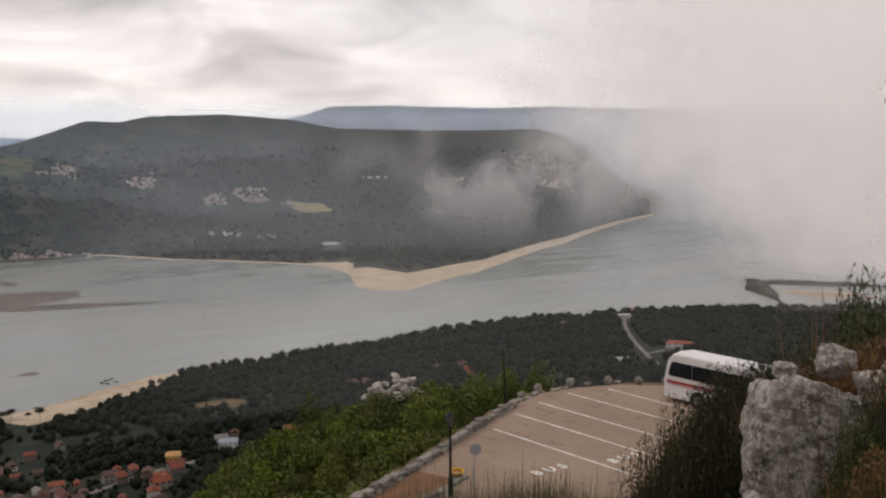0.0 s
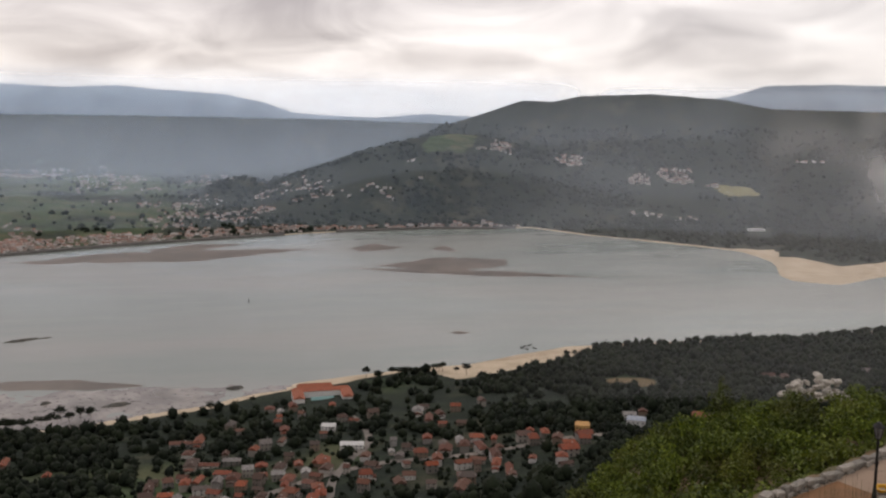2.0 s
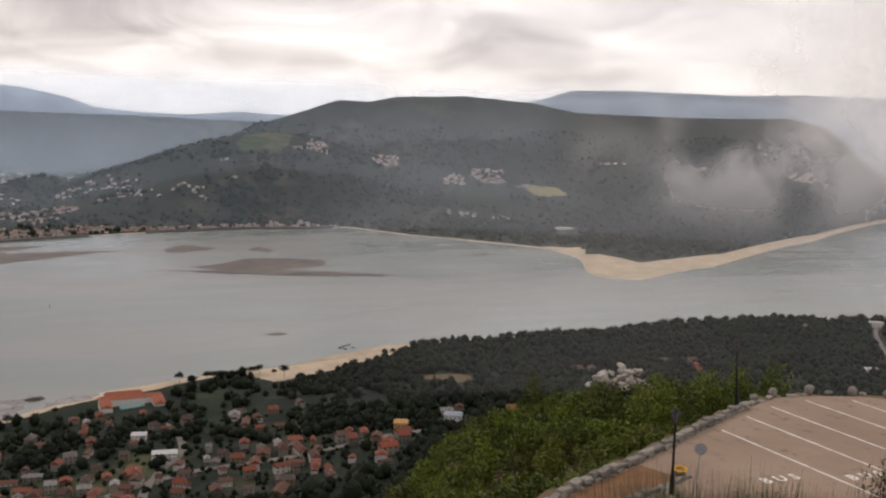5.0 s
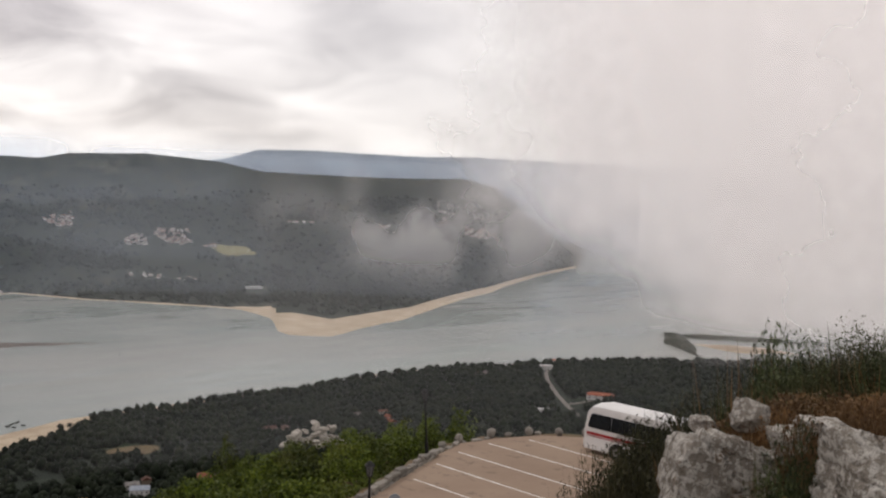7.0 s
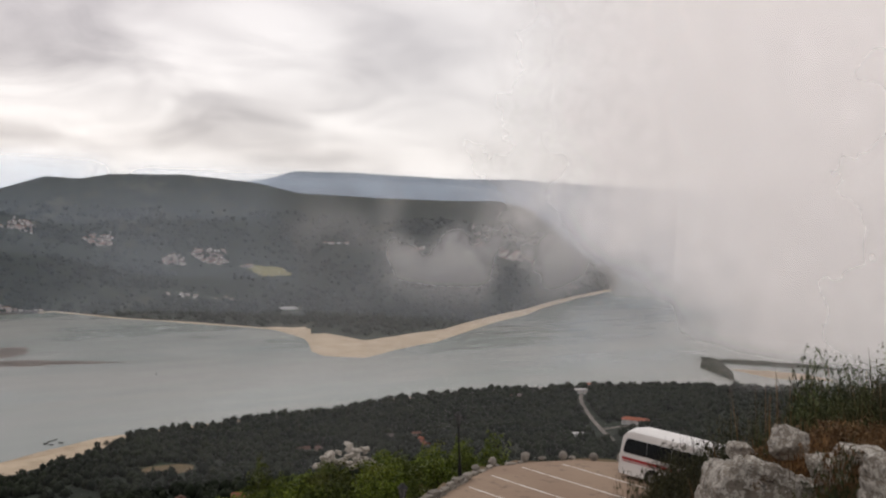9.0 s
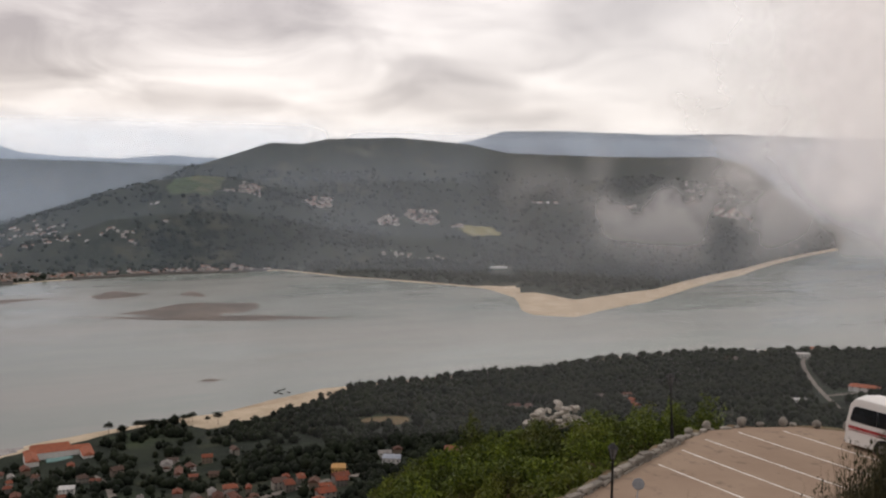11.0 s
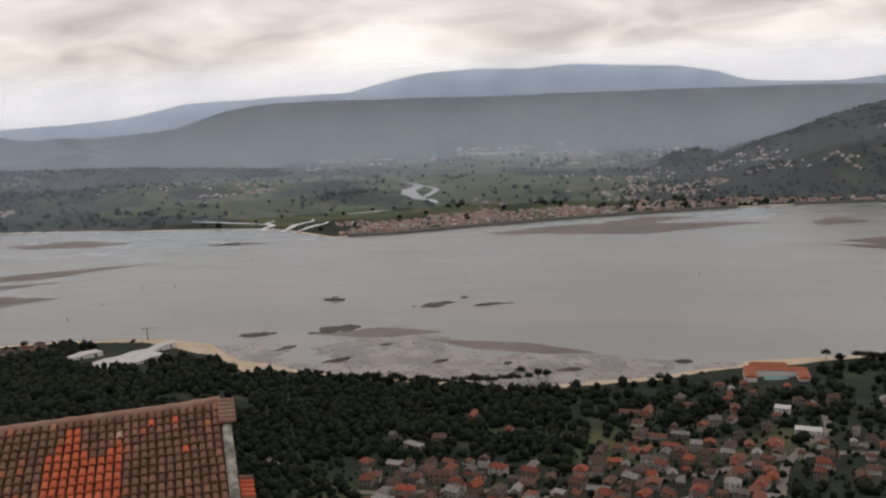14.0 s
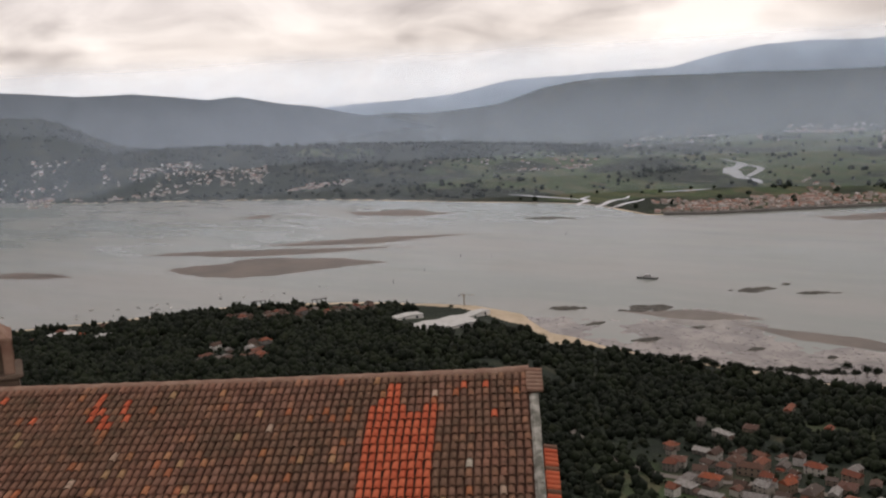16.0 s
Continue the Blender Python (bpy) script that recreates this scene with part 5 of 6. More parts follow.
def coach():
    """Local x runs from the rear to the nose, the side towards the viewpoint is -y."""
    L, W, H = 12.0, 2.55, 3.05
    ob = empty("coach", pose(15.45, 64.75, PARK_Z + 0.0, 0, 0, math.degrees(math.atan2(BAY.y, BAY.x))))
    side = [(0.10, 0.0), (0.0, 0.25), (0.02, 1.2), (0.20, 2.55), (0.50, 2.95), (0.9, 3.05), (10.9, 3.05), (11.4, 2.9), (11.8, 2.2), (12.0, 1.2), (12.0, 0.2), (11.9, 0.0)]
    bm = bmesh.new()
    # cross sections: straight sides, rounded shoulders to the roof
    loops = []
    for y, squeeze in ((0.0, 0.10), (0.10, 0.03), (0.28, 0.0), (W / 2, -0.05), (W - 0.28, 0.0), (W - 0.10, 0.03), (W, 0.10)):
        loop = []
        for x, z in side:
            cx = x - 6
            zz = z - (squeeze * 1.9 if z > 2.7 else 0) if z > 2.0 else z
            loop.append(bm.verts.new((6 + cx * (1 - squeeze * 0.04), y + (0.14 * max(0, z - 1.1) / 2 if y < W / 2 else -0.14 * max(0, z - 1.1) / 2) * (1 if y in (0.0, W) else 0.4 if 0.05 < y < W - 0.05 and y != W / 2 else 0), zz + 0.32)))
        loops.append(loop)
    for a, b in zip(loops, loops[1:]):
        for i in range(len(side)):
            j = (i + 1) % len(side)
            bm.faces.new((a[i], a[j], b[j], b[i]))
    bm.faces.new(list(reversed(loops[0])))
    bm.faces.new(loops[-1])
    bmesh.ops.recalc_face_normals(bm, faces=bm.faces)
    body = part("body", bm, M_COACH, ob)

    def panel(name, pts, material, parent, out=0.012, label="", sidey=0):
        bm = bmesh.new()
        f = []
        for x, z in pts:
            lean = 0.14 * max(0, z - 1.1) / 2
            y = lean - out if sidey == 0 else W - lean + out
            f.append(bm.verts.new((x, y, z + 0.32)))
        bm.faces.new(f if sidey else list(reversed(f)))
        return part(name, bm, material, parent, label)

    for sd in (0, 1):
        xs = [0.32, 2.2, 4.1, 6.0, 7.9, 9.8, 11.3]
        for k, (a, b) in enumerate(zip(xs, xs[1:])):
            pts = [(a + 0.012, 1.50), (b - 0.012, 1.50), (b - 0.012, 2.50), (a + 0.012, 2.50)]
            if k == 0:
                pts = [(a + 0.0, 1.62), (a + 0.12, 1.50), (b - 0.012, 1.50), (b - 0.012, 2.50), (a + 0.35, 2.50), (a + 0.18, 2.38)]
            panel("window", pts, M_COACH_GLASS, ob, 0.012, "", sd)
        panel("stripe", [(0.25, 1.02), (11.6, 1.02), (11.6, 1.20), (0.25, 1.20)], M_RED, ob, 0.010, "wide dark red stripe", sd)
        panel("stripe", [(0.30, 0.90), (11.6, 0.90), (11.6, 0.95), (0.30, 0.95)], M_RED, ob, 0.010, "thin red stripe", sd)
        for x in (3.9, 5.6, 7.3):
            panel("locker_seam", [(x, 0.1), (x + 0.02, 0.1), (x + 0.02, 0.85), (x, 0.85)], M_GREYP, ob, 0.008, "", sd)
    for x in (2.75, 8.9):
        for y, s in ((0.02, 1), (W - 0.02, -1)):
            bm = bmesh.new()
            tube(bm, (x, y - s * 0.035, 0.50), (x, y + s * 0.30, 0.50), 0.60, n=28)
            part("wheel_arch", bm, M_RUBBER, ob)
            bm = bmesh.new()
            tube(bm, (x, y - s * 0.06, 0.5), (x, y + s * 0.24, 0.5), 0.5, n=28)
            bmesh.ops.bevel(bm, geom=[e for e in bm.edges if len(e.link_faces) == 2 and e.calc_face_angle() > 1], offset=0.05, segments=2, affect="EDGES")
            wheel = part("tyre", bm, M_RUBBER, ob)
            bm = bmesh.new()
            tube(bm, (x, y - s * 0.075, 0.5), (x, y, 0.5), 0.29, n=20)
            tube(bm, (x, y - s * 0.12, 0.5), (x, y, 0.5), 0.12, n=14)
            part("rim", bm, M_RIM, wheel, "dull steel rim")
    bm = bmesh.new()
    box(bm, 4.6, 0.8, 3.355, 5.5, 1.75, 3.42, 0.03)
    part("roof_hatch", bm, plain("beige_roof_hatch", (0.42, 0.36, 0.28), (0.36, 0.31, 0.25), 2, 0.6), ob, "beige roof hatch")
    bm = bmesh.new()
    box(bm, 8.0, 0.6, 3.355, 9.9, 1.95, 3.5, 0.06)
    part("air_conditioner", bm, M_COACH, ob)
    bm = bmesh.new()
    box(bm, -0.03, 0.45, 1.95, 0.16, W - 0.45, 2.75, 0.02, m=Matrix.Translation((0.02, 0, 0)))
    part("rear_window", bm, M_COACH_GLASS, ob)
    for y in (0.2, W - 0.2):
        bm = bmesh.new()
        box(bm, -0.03, y - 0.1, 0.75, 0.06, y + 0.1, 1.35, 0.02)
        part("tail_light", bm, M_TAIL, ob)
    bm = bmesh.new()
    box(bm, -0.06, 0.06, 0.32, 0.14, W - 0.06, 0.62, 0.04)
    part("bumper", bm, M_GREYP, ob)
    tagged(ob, "white touring coach with tinted windows and dark red stripes", "coach")


coach()

# ---------------------------------------------------------------- rocks and scrub by the viewpoint


def granite():
    k = Nodes("lichened_granite")
    a, b, c, d = k.noise(0.9, 5, 0.6, k.obj), k.noise(8.0, 7, 0.72, k.obj), k.noise(28, 4, 0.6, k.obj), k.noise(2.2, 4, 0.6, k.obj)
    col = k.mix(k.steps(a, 0.35, 0.65), (0.32, 0.285, 0.24), (0.44, 0.40, 0.34))
    col = k.mix(k.math("MULTIPLY", k.steps(d, 0.56, 0.68), 0.55), col, (0.25, 0.155, 0.085))
    col = k.mix(k.math("MULTIPLY", k.steps(b, 0.49, 0.53), 0.85), col, (0.72, 0.69, 0.63))
    col = k.mix(k.math("MULTIPLY", k.steps(k.noise(4.4, 6, 0.75, k.obj), 0.57, 0.62), 0.8), col, (0.07, 0.062, 0.052))
    col = k.mix(k.math("MULTIPLY", k.steps(c, 0.52, 0.66), 0.45), col, (0.09, 0.082, 0.07))
    h = k.math("ADD", k.math("ADD", b, k.math("MULTIPLY", c, 0.35)), k.math("MULTIPLY", d, 0.8))
    return k.end(col, 0.92, 0.0, k.bump(h, 1.0, 0.12), 0.2)


M_GRANITE = granite()


def boulder(x, y, z, sx, sy, sz, seed, turn=0.0, tilt=0.0, label="", cracked=False, level=4):
    """A block split along flat joints, its faces roughened by weather."""
    bm = bmesh.new()
    bmesh.ops.create_icosphere(bm, subdivisions=level, radius=1.0)
    off = Vector((seed * 7.3, seed * 1.9, -seed))
    q = random.Random(seed)
    cuts = []
    for k in range(11):
        n = Vector((q.gauss(0, 1), q.gauss(0, 1), q.gauss(0, 0.8))).normalized()
        cuts.append((n, q.uniform(0.66, 0.95)))
    cuts.append((Vector((0.1, 0.15, 1)).normalized(), 0.86))
    for v in bm.verts:
        # squared towards a block before the joints are cut
        p = Vector([math.copysign(abs(c) ** 0.62, c) for c in v.co]) * 1.02
        for n, lim in cuts:
            over = p.dot(n) - lim
            if over > 0:
                p -= n * over
        bed = abs(((p.z + 0.18 * p.x + 0.12 * noise.noise(p * 1.3 + off)) * 1.9 + seed) % 1.0 - 0.5)
        f = 1 + 0.10 * noise.fractal(p * 2.1 + off, 0.8, 2.1, 8) + 0.045 * noise.noise(p * 7 + off) - 0.05 * max(0, 1 - bed / 0.07)
        if cracked:
            g = abs(p.z - 0.26 - 0.30 * p.x + 0.14 * noise.noise(p * 2 + off))
            f -= 0.17 * max(0, 1 - g / 0.06)
            g = abs(p.x + 0.22 + 0.25 * p.z + 0.10 * noise.noise(p * 3 + off))
            f -= (0.08 if p.z > 0.2 else 0.03) * max(0, 1 - g / 0.045)
        v.co = Vector((p.x * sx, p.y * sy, p.z * sz)) * f
    ob = part("boulder", bm, M_GRANITE, smooth=level > 3, m=pose(x, y, z, 0, tilt, turn))
    return tagged(ob, label or "weathered granite boulder with pale lichen", "boulder", "viewpoint boulders")


def spot(az, r, el):
    """A place at a bearing and distance, so many degrees below eye level."""
    x, y = polar(az, r)
    return x, y, 330 - r * math.tan(math.radians(-el))


boulder(*spot(-21.2, 14.2, -17.9), 0.74, 0.9, 1.22, 3, -8, 5, "large pale granite boulder with a deep crack", True, 6)
boulder(*spot(-23.0, 15.4, -12.55), 0.275, 0.30, 0.29, 8, 14, 0, "small squared granite block on a boulder", False, 5)
boulder(*spot(-25.0, 14.6, -13.9), 0.25, 0.30, 0.30, 5, 60, 0, "weathered grey boulder among dry scrub", False, 5)
boulder(*spot(-29.8, 12.8, -16.2), 0.86, 0.9, 0.92, 12, 12, 6, "large lichened granite boulder beside dry scrub", True, 6)
boulder(*spot(-26.9, 14.6, -12.7), 0.42, 0.34, 0.14, 19, 20, 4, "flat granite slab behind the boulders", False, 5)
boulder(*spot(-20.4, 16.8, -13.4), 0.24, 0.25, 0.17, 15, 0, 0, "small granite stone in scrub", False, 5)
boulder(*spot(-19.0, 13.2, -22.0), 0.40, 0.4, 0.45, 21, 80, 0, "small granite boulder at the foot of a larger one", False, 5)

# the outcrop on the shoulder below
g = random.Random(9)
for k in range(60):
    az = 4.7 - 4.1 * g.random()
    x, y = polar(az, 112 + g.uniform(-4, 4))
    el = -15.9 + 1.7 * math.sin((4.9 - az) / 4.3 * math.pi) ** 1.5 * g.random()
    z = 330 - math.hypot(x, y) * math.tan(math.radians(-el))
    s = g.uniform(0.25, 0.62)
    o = boulder(x, y, z, s * 1.2, s * 0.8, s * 0.5, 30 + k, g.uniform(0, 180), g.uniform(-25, 25), "pale granite rock of a hillside outcrop", False, 2)
    o["group"] = "hillside outcrop"
    o.data.polygons.foreach_set("use_smooth", [False] * len(o.data.polygons))


def leafy(name, n, size, leaf, seed, material, parent=None, shell=0.45, droop=0.3, narrow=0.38):
    """A crown of many small leaf sprays round a centre, uneven in outline."""
    g = np.random.RandomState(seed)
    d = g.normal(size=(n, 3))
    d /= np.linalg.norm(d, axis=1)[:, None]
    d[:, 2] = np.abs(d[:, 2]) * 1.15 - 0.25
    lump = 1 + 0.33 * np.sin(d[:, 0] * 5 + seed) * np.cos(d[:, 1] * 4 + 2 * seed) + 0.22 * np.sin(d[:, 2] * 9 + d[:, 0] * 6)
    rad = lump * (shell + (1 - shell) * g.rand(n) ** 0.5)
    p = d * rad[:, None] * np.array(size)
    p[:, 2] += size[2] * 0.3
    a = g.normal(size=(n, 3)) + d * 0.9
    a[:, 2] += 0.35
    a /= np.linalg.norm(a, axis=1)[:, None]
    b = np.cross(a, g.normal(size=(n, 3)))
    b /= np.linalg.norm(b, axis=1)[:, None]
    s = (leaf * g.uniform(0.6, 1.4, n))[:, None]
    w = narrow * s
    v = np.stack([p - a * s * 0.5, p + b * w - a * 0.05 * s, p + a * s * 0.55 - np.array([0, 0, droop]) * s * 0.3, p - b * w], 1).reshape(-1, 3)
    f = np.arange(n * 4).reshape(-1, 4)
    return from_arrays(name, v, f, material, parent)


def leaf_material(name, dark, light, dry):
    k = Nodes(name)
    c = k.mix(k.random(True), dark, light)
    c = k.mix(k.math("MULTIPLY", k.steps(k.noise(0.16, 3), 0.5, 0.68), 0.55), c, dry)
    v = k.n.new("ShaderNodeHueSaturation")
    k.put(v.inputs["Value"], k.math("ADD", 0.55, k.math("MULTIPLY", k.random(), 0.9))), k.put(v.inputs["Color"], c)
    return k.end(v.outputs[0], 0.6, 0.0, None, 0.3)


M_LEAF = leaf_material("scrub_leaves", (0.030, 0.052, 0.005), (0.130, 0.165, 0.014), (0.110, 0.105, 0.014))
M_DARKLEAF = leaf_material("dark_broom_leaves", (0.022, 0.027, 0.011), (0.062, 0.060, 0.024), (0.095, 0.062, 0.030))
M_DRY = leaf_material("dry_heather", (0.13, 0.070, 0.030), (0.22, 0.125, 0.052), (0.10, 0.075, 0.034))
M_GREENBROOM = leaf_material("green_broom_shoots", (0.028, 0.042, 0.014), (0.075, 0.092, 0.03), (0.09, 0.075, 0.035))
M_TWIG = plain("woody_stem", (0.06, 0.045, 0.03), (0.10, 0.075, 0.05), 6, 0.9)


def bush(seed, size, n, leaf, material, name="bush"):
    ob = empty(name)
    bm = bmesh.new()
    gg = random.Random(seed)
    for k in range(6):
        a = gg.uniform(0, 6.28)
        tube(bm, (0, 0, -0.3), (math.cos(a) * size[0] * 0.5, math.sin(a) * size[1] * 0.5, size[2] * 0.8), 0.05, 0.015, 6)
    part("stem", bm, M_TWIG, ob)
    leafy("crown", n, size, leaf, seed, material, ob)
    return ob


SCRUB = [bush(k, (1.7, 1.7, 1.6), 1700, 0.19, M_LEAF) for k in range(4)] + [bush(9, (1.2, 1.2, 2.7), 1600, 0.19, M_LEAF)]
g = random.Random(21)
placed, tries = [], 0
while len(placed) < 298 and tries < 9000:
    tries += 1
    az, r = g.uniform(-8, 25), g.uniform(42, 122)
    if az < 0 and r < 75:
        continue
    x, y = polar(az, r)
    if float(outside(np.array([x]), np.array([y]), PARK)[0]) < 2.2 or (0.3 < az < 5.2 and 106 < r < 118):
        continue
    if any((x - p[0]) ** 2 + (y - p[1]) ** 2 < (2.5 if r < 80 else 4.5) for p in placed):
        continue
    placed.append((x, y))
for k, (x, y) in enumerate(placed):
    p = SCRUB[g.choice((0, 1, 2, 3, 0, 1, 2, 3, 4))]
    q = p if p.get("used") is None else None
    s = g.uniform(0.95, 1.55)
    m = pose(x, y, height(x, y) - 0.15, 0, 0, g.uniform(0, 360)) @ Matrix.Diagonal((s, s, s * g.uniform(0.8, 1.2), 1))
    if q is not None:
        p["used"] = 1
        p.matrix_basis = m
        tagged(p, "dense green scrub bush on the slope", "bush", "slope scrub")
    else:
        o = copy_thing(p, m)
        o.matrix_basis = m
for p in SCRUB:
    del p["used"]


def spiky(name, n, h, spread, width, seed, material, parent=None):
    """Upright broom shoots."""
    g = np.random.RandomState(seed)
    base = np.stack([g.normal(0, spread * 0.45, n), g.normal(0, spread * 0.45, n), np.zeros(n)], -1)
    hh = h * g.uniform(0.45, 1.0, n)
    lean = np.stack([base[:, 0] * 0.35 + g.normal(0, 0.13, n) * h, base[:, 1] * 0.35 + g.normal(0, 0.13, n) * h, hh], -1)
    side = np.stack([g.normal(size=n), g.normal(size=n), np.zeros(n)], -1)
    side /= np.linalg.norm(side, axis=1)[:, None]
    w = width * g.uniform(0.6, 1.4, n)[:, None]
    low = base + lean * (g.rand(n) * 0.55)[:, None]
    v = np.stack([low - side * w, low + side * w, base + lean * 1.0 + side * w * 0.15, base + lean - side * w * 0.15], 1).reshape(-1, 3)
    return from_arrays(name, v, np.arange(n * 4).reshape(-1, 4), material, parent)


def broom(seed, h, spread, n, material, dry=0):
    ob = empty("broom_bush")
    tagged(leafy("foliage", n, (spread, spread, h * 0.66), 0.062, seed, material, ob, 0.25, 0.3, 0.18), kind="stuff")
    tagged(spiky("shoot_mass", n // 40, h * 0.86, spread * 0.7, 0.014, seed, material, ob), kind="stuff")
    if dry:
        tagged(spiky("dry_growth", dry, h * 0.95, spread * 1.0, 0.010, seed + 50, M_DRY, ob), kind="stuff")
    return ob


BROOM = [broom(k, 2.2, 1.05, 9500, M_DARKLEAF) for k in range(3)] + [broom(5, 1.5, 0.9, 6500, M_GREENBROOM, 60), broom(6, 1.1, 0.9, 6000, M_DRY, 60)]
tall = empty("broom_bush")
tagged(spiky("shoot_mass", 2600, 2.2, 1.1, 0.009, 77, M_GREENBROOM, tall), kind="stuff")
tagged(leafy("foliage", 1500, (0.8, 0.8, 1.1), 0.05, 78, M_GREENBROOM, tall, 0.2), kind="stuff")
BROOM.append(tall)
seen_kinds = set()


def set_broom(k, az, r, top_el, label, s=1.0, wide=1.0):
    """A shrub whose top reaches so many degrees below eye level."""
    x, y = polar(az, r)
    z = height(x, y)
    h = (330 - r * math.tan(math.radians(-top_el))) - z
    s = max(0.12, h / (1.68, 1.68, 1.68, 1.2, 0.92, 2.2)[k])
    m = pose(x, y, z - 0.05, 0, 0, (az * 77) % 360) @ Matrix.Diagonal((min(max(s, 0.6), 1.15) * wide, min(max(s, 0.6), 1.15) * wide, s, 1))
    if k in seen_kinds:
        o = copy_thing(BROOM[k], m)
        o.matrix_basis = m
    else:
        seen_kinds.add(k)
        o = BROOM[k]
        o.matrix_basis = m
    tagged(o, label, "shrub", "viewpoint shrubs")


g = random.Random(33)
for az, el in ((-12.3, -20.6), (-12.8, -19.0), (-13.4, -17.9), (-14.1, -17.2), (-14.9, -16.5), (-15.6, -15.7), (-16.2, -14.9), (-16.8, -14.0), (-17.5, -13.5), (-18.3, -13.2), (-19.2, -12.9), (-20.1, -12.6), (-21.0, -12.7)):
    for r in (19.5, 22.5):
        set_broom(g.randrange(3), az + g.uniform(-0.3, 0.3) - 1.15, r + g.uniform(-1, 1), el - g.uniform(0.1, 0.5) - (0.8 if r < 21 else 0), "dark green broom bush below the viewpoint", wide=0.88)
for az, el in ((-13.2, -21.5), (-14.0, -20.6), (-14.8, -19.6), (-15.6, -18.8), (-16.4, -17.9), (-17.2, -17.0), (-18.0, -16.6), (-16.2, -20.6), (-17.4, -19.8)):
    set_broom(g.randrange(3), az - 1.4, 17.0, el, "dark green broom bush below the viewpoint", wide=0.8)
for az, el in ((-23.2, -10.9), (-24.2, -10.1), (-25.1, -9.4), (-26.0, -8.9), (-27.0, -8.9), (-28.0, -8.7), (-28.9, -8.3), (-29.6, -7.7), (-30.6, -8.3), (-32, -7.9), (-34, -7.6), (-36, -7.4)):
    set_broom(g.choice((1, 3)), az, 18.5 + g.uniform(-1, 1), el, "olive broom with dry stalks behind the boulders")
    set_broom(3, az - 0.5, 17.6, el - 0.9, "olive broom with dry stalks behind the boulders")
    set_broom(4, az + 0.4, 16.4, min(el - 2.3, -10.8), "rust-brown dry heather among the boulders")
for az, r, el in ((-24.0, 14.9, -12.6), (-26.3, 14.0, -12.9), (-27.6, 15.2, -12.0), (-28.8, 15.0, -11.5), (-25.2, 13.2, -15.2), (-26.0, 13.0, -14.6), (-24.6, 12.8, -17.0), (-25.4, 12.4, -17.6), (-26.2, 12.2, -17.2), (-24.9, 11.8, -20.0), (-26.0, 11.6, -20.4)):
    set_broom(4 if r > 14 or az < -26.1 else 3, az, r, el, "brown dry heather and broom between the boulders", wide=0.6)
for az, r, el in ((-0.2, 12.5, -21.4), (-1.0, 12.5, -20.6), (-1.8, 12.0, -21.2), (-2.6, 12.2, -22.2), (0.7, 12.6, -22.3), (-4.6, 12.0, -22.2), (-5.3, 12.4, -21.3), (-6.0, 12.4, -20.7), (-6.7, 12.2, -20.3), (-7.4, 12.4, -20.5), (-8.1, 12.2, -21.2), (-8.9, 12.4, -22.1)):
    set_broom(5, az, r, el, "slender green broom shoots below the viewpoint", wide=0.55)

# ---------------------------------------------------------------- the tiled house below the viewpoint
H_RIDGE = 9.1
P_RIDGE = Vector((-2.93 * H_RIDGE, 1.306 * H_RIDGE, 330 - H_RIDGE - 0.13))      # the gable end of the ridge
ALONG = Vector((-0.395, -0.919, 0)).normalized()
DOWN = Vector((0.919, -0.395, 0)).normalized()
PITCH = radians(18.5)
ROOF_LEN, ROOF_RUN = 20.5, 7.2
SLOPE = (DOWN * math.cos(PITCH) + Vector((0, 0, -math.sin(PITCH)))).normalized()
NORMAL = (DOWN * math.sin(PITCH) + Vector((0, 0, math.cos(PITCH)))).normalized()
FRAME = Matrix((( *ALONG, 0), (*SLOPE, 0), (*NORMAL, 0), (0, 0, 0, 1))).transposed()
FRAME.translation = P_RIDGE


def tile_stops(k, v):
    return k.ramp(v, [(0.0, (0.17, 0.085, 0.058)), (0.2, (0.25, 0.125, 0.085)), (0.42, (0.145, 0.078, 0.055)), (0.6, (0.26, 0.14, 0.10)), (0.8, (0.19, 0.10, 0.066)), (0.93, (0.32, 0.16, 0.10)),
                      (0.958, (0.40, 0.13, 0.06)), (0.978, (0.40, 0.27, 0.15)), (0.992, (0.44, 0.15, 0.06)), (1.0, (0.58, 0.52, 0.43))])


def tile_material(name, island, new_clay=False):
    k = Nodes(name)
    g, f, m = k.noise(2.6, 5, 0.65), k.noise(18, 4, 0.6), k.noise(0.35, 3)
    c = tile_stops(k, k.random(island)) if not new_clay else k.mix(k.random(island), (0.47, 0.10, 0.05), (0.58, 0.145, 0.072))
    c = k.mix(k.math("MULTIPLY", k.steps(g, 0.5, 0.7), 0.12 if new_clay else 0.5), c, (0.065, 0.05, 0.035))
    if not new_clay:
        c = k.mix(k.math("MULTIPLY", k.steps(m, 0.42, 0.62), 0.35), c, (0.085, 0.075, 0.045))
        c = k.mix(k.math("MULTIPLY", k.steps(f, 0.64, 0.74), 0.45), c, (0.24, 0.22, 0.17))
    return k.end(c, 0.88, 0.0, k.bump(k.math("ADD", g, f), 0.35, 0.012), 0.25)


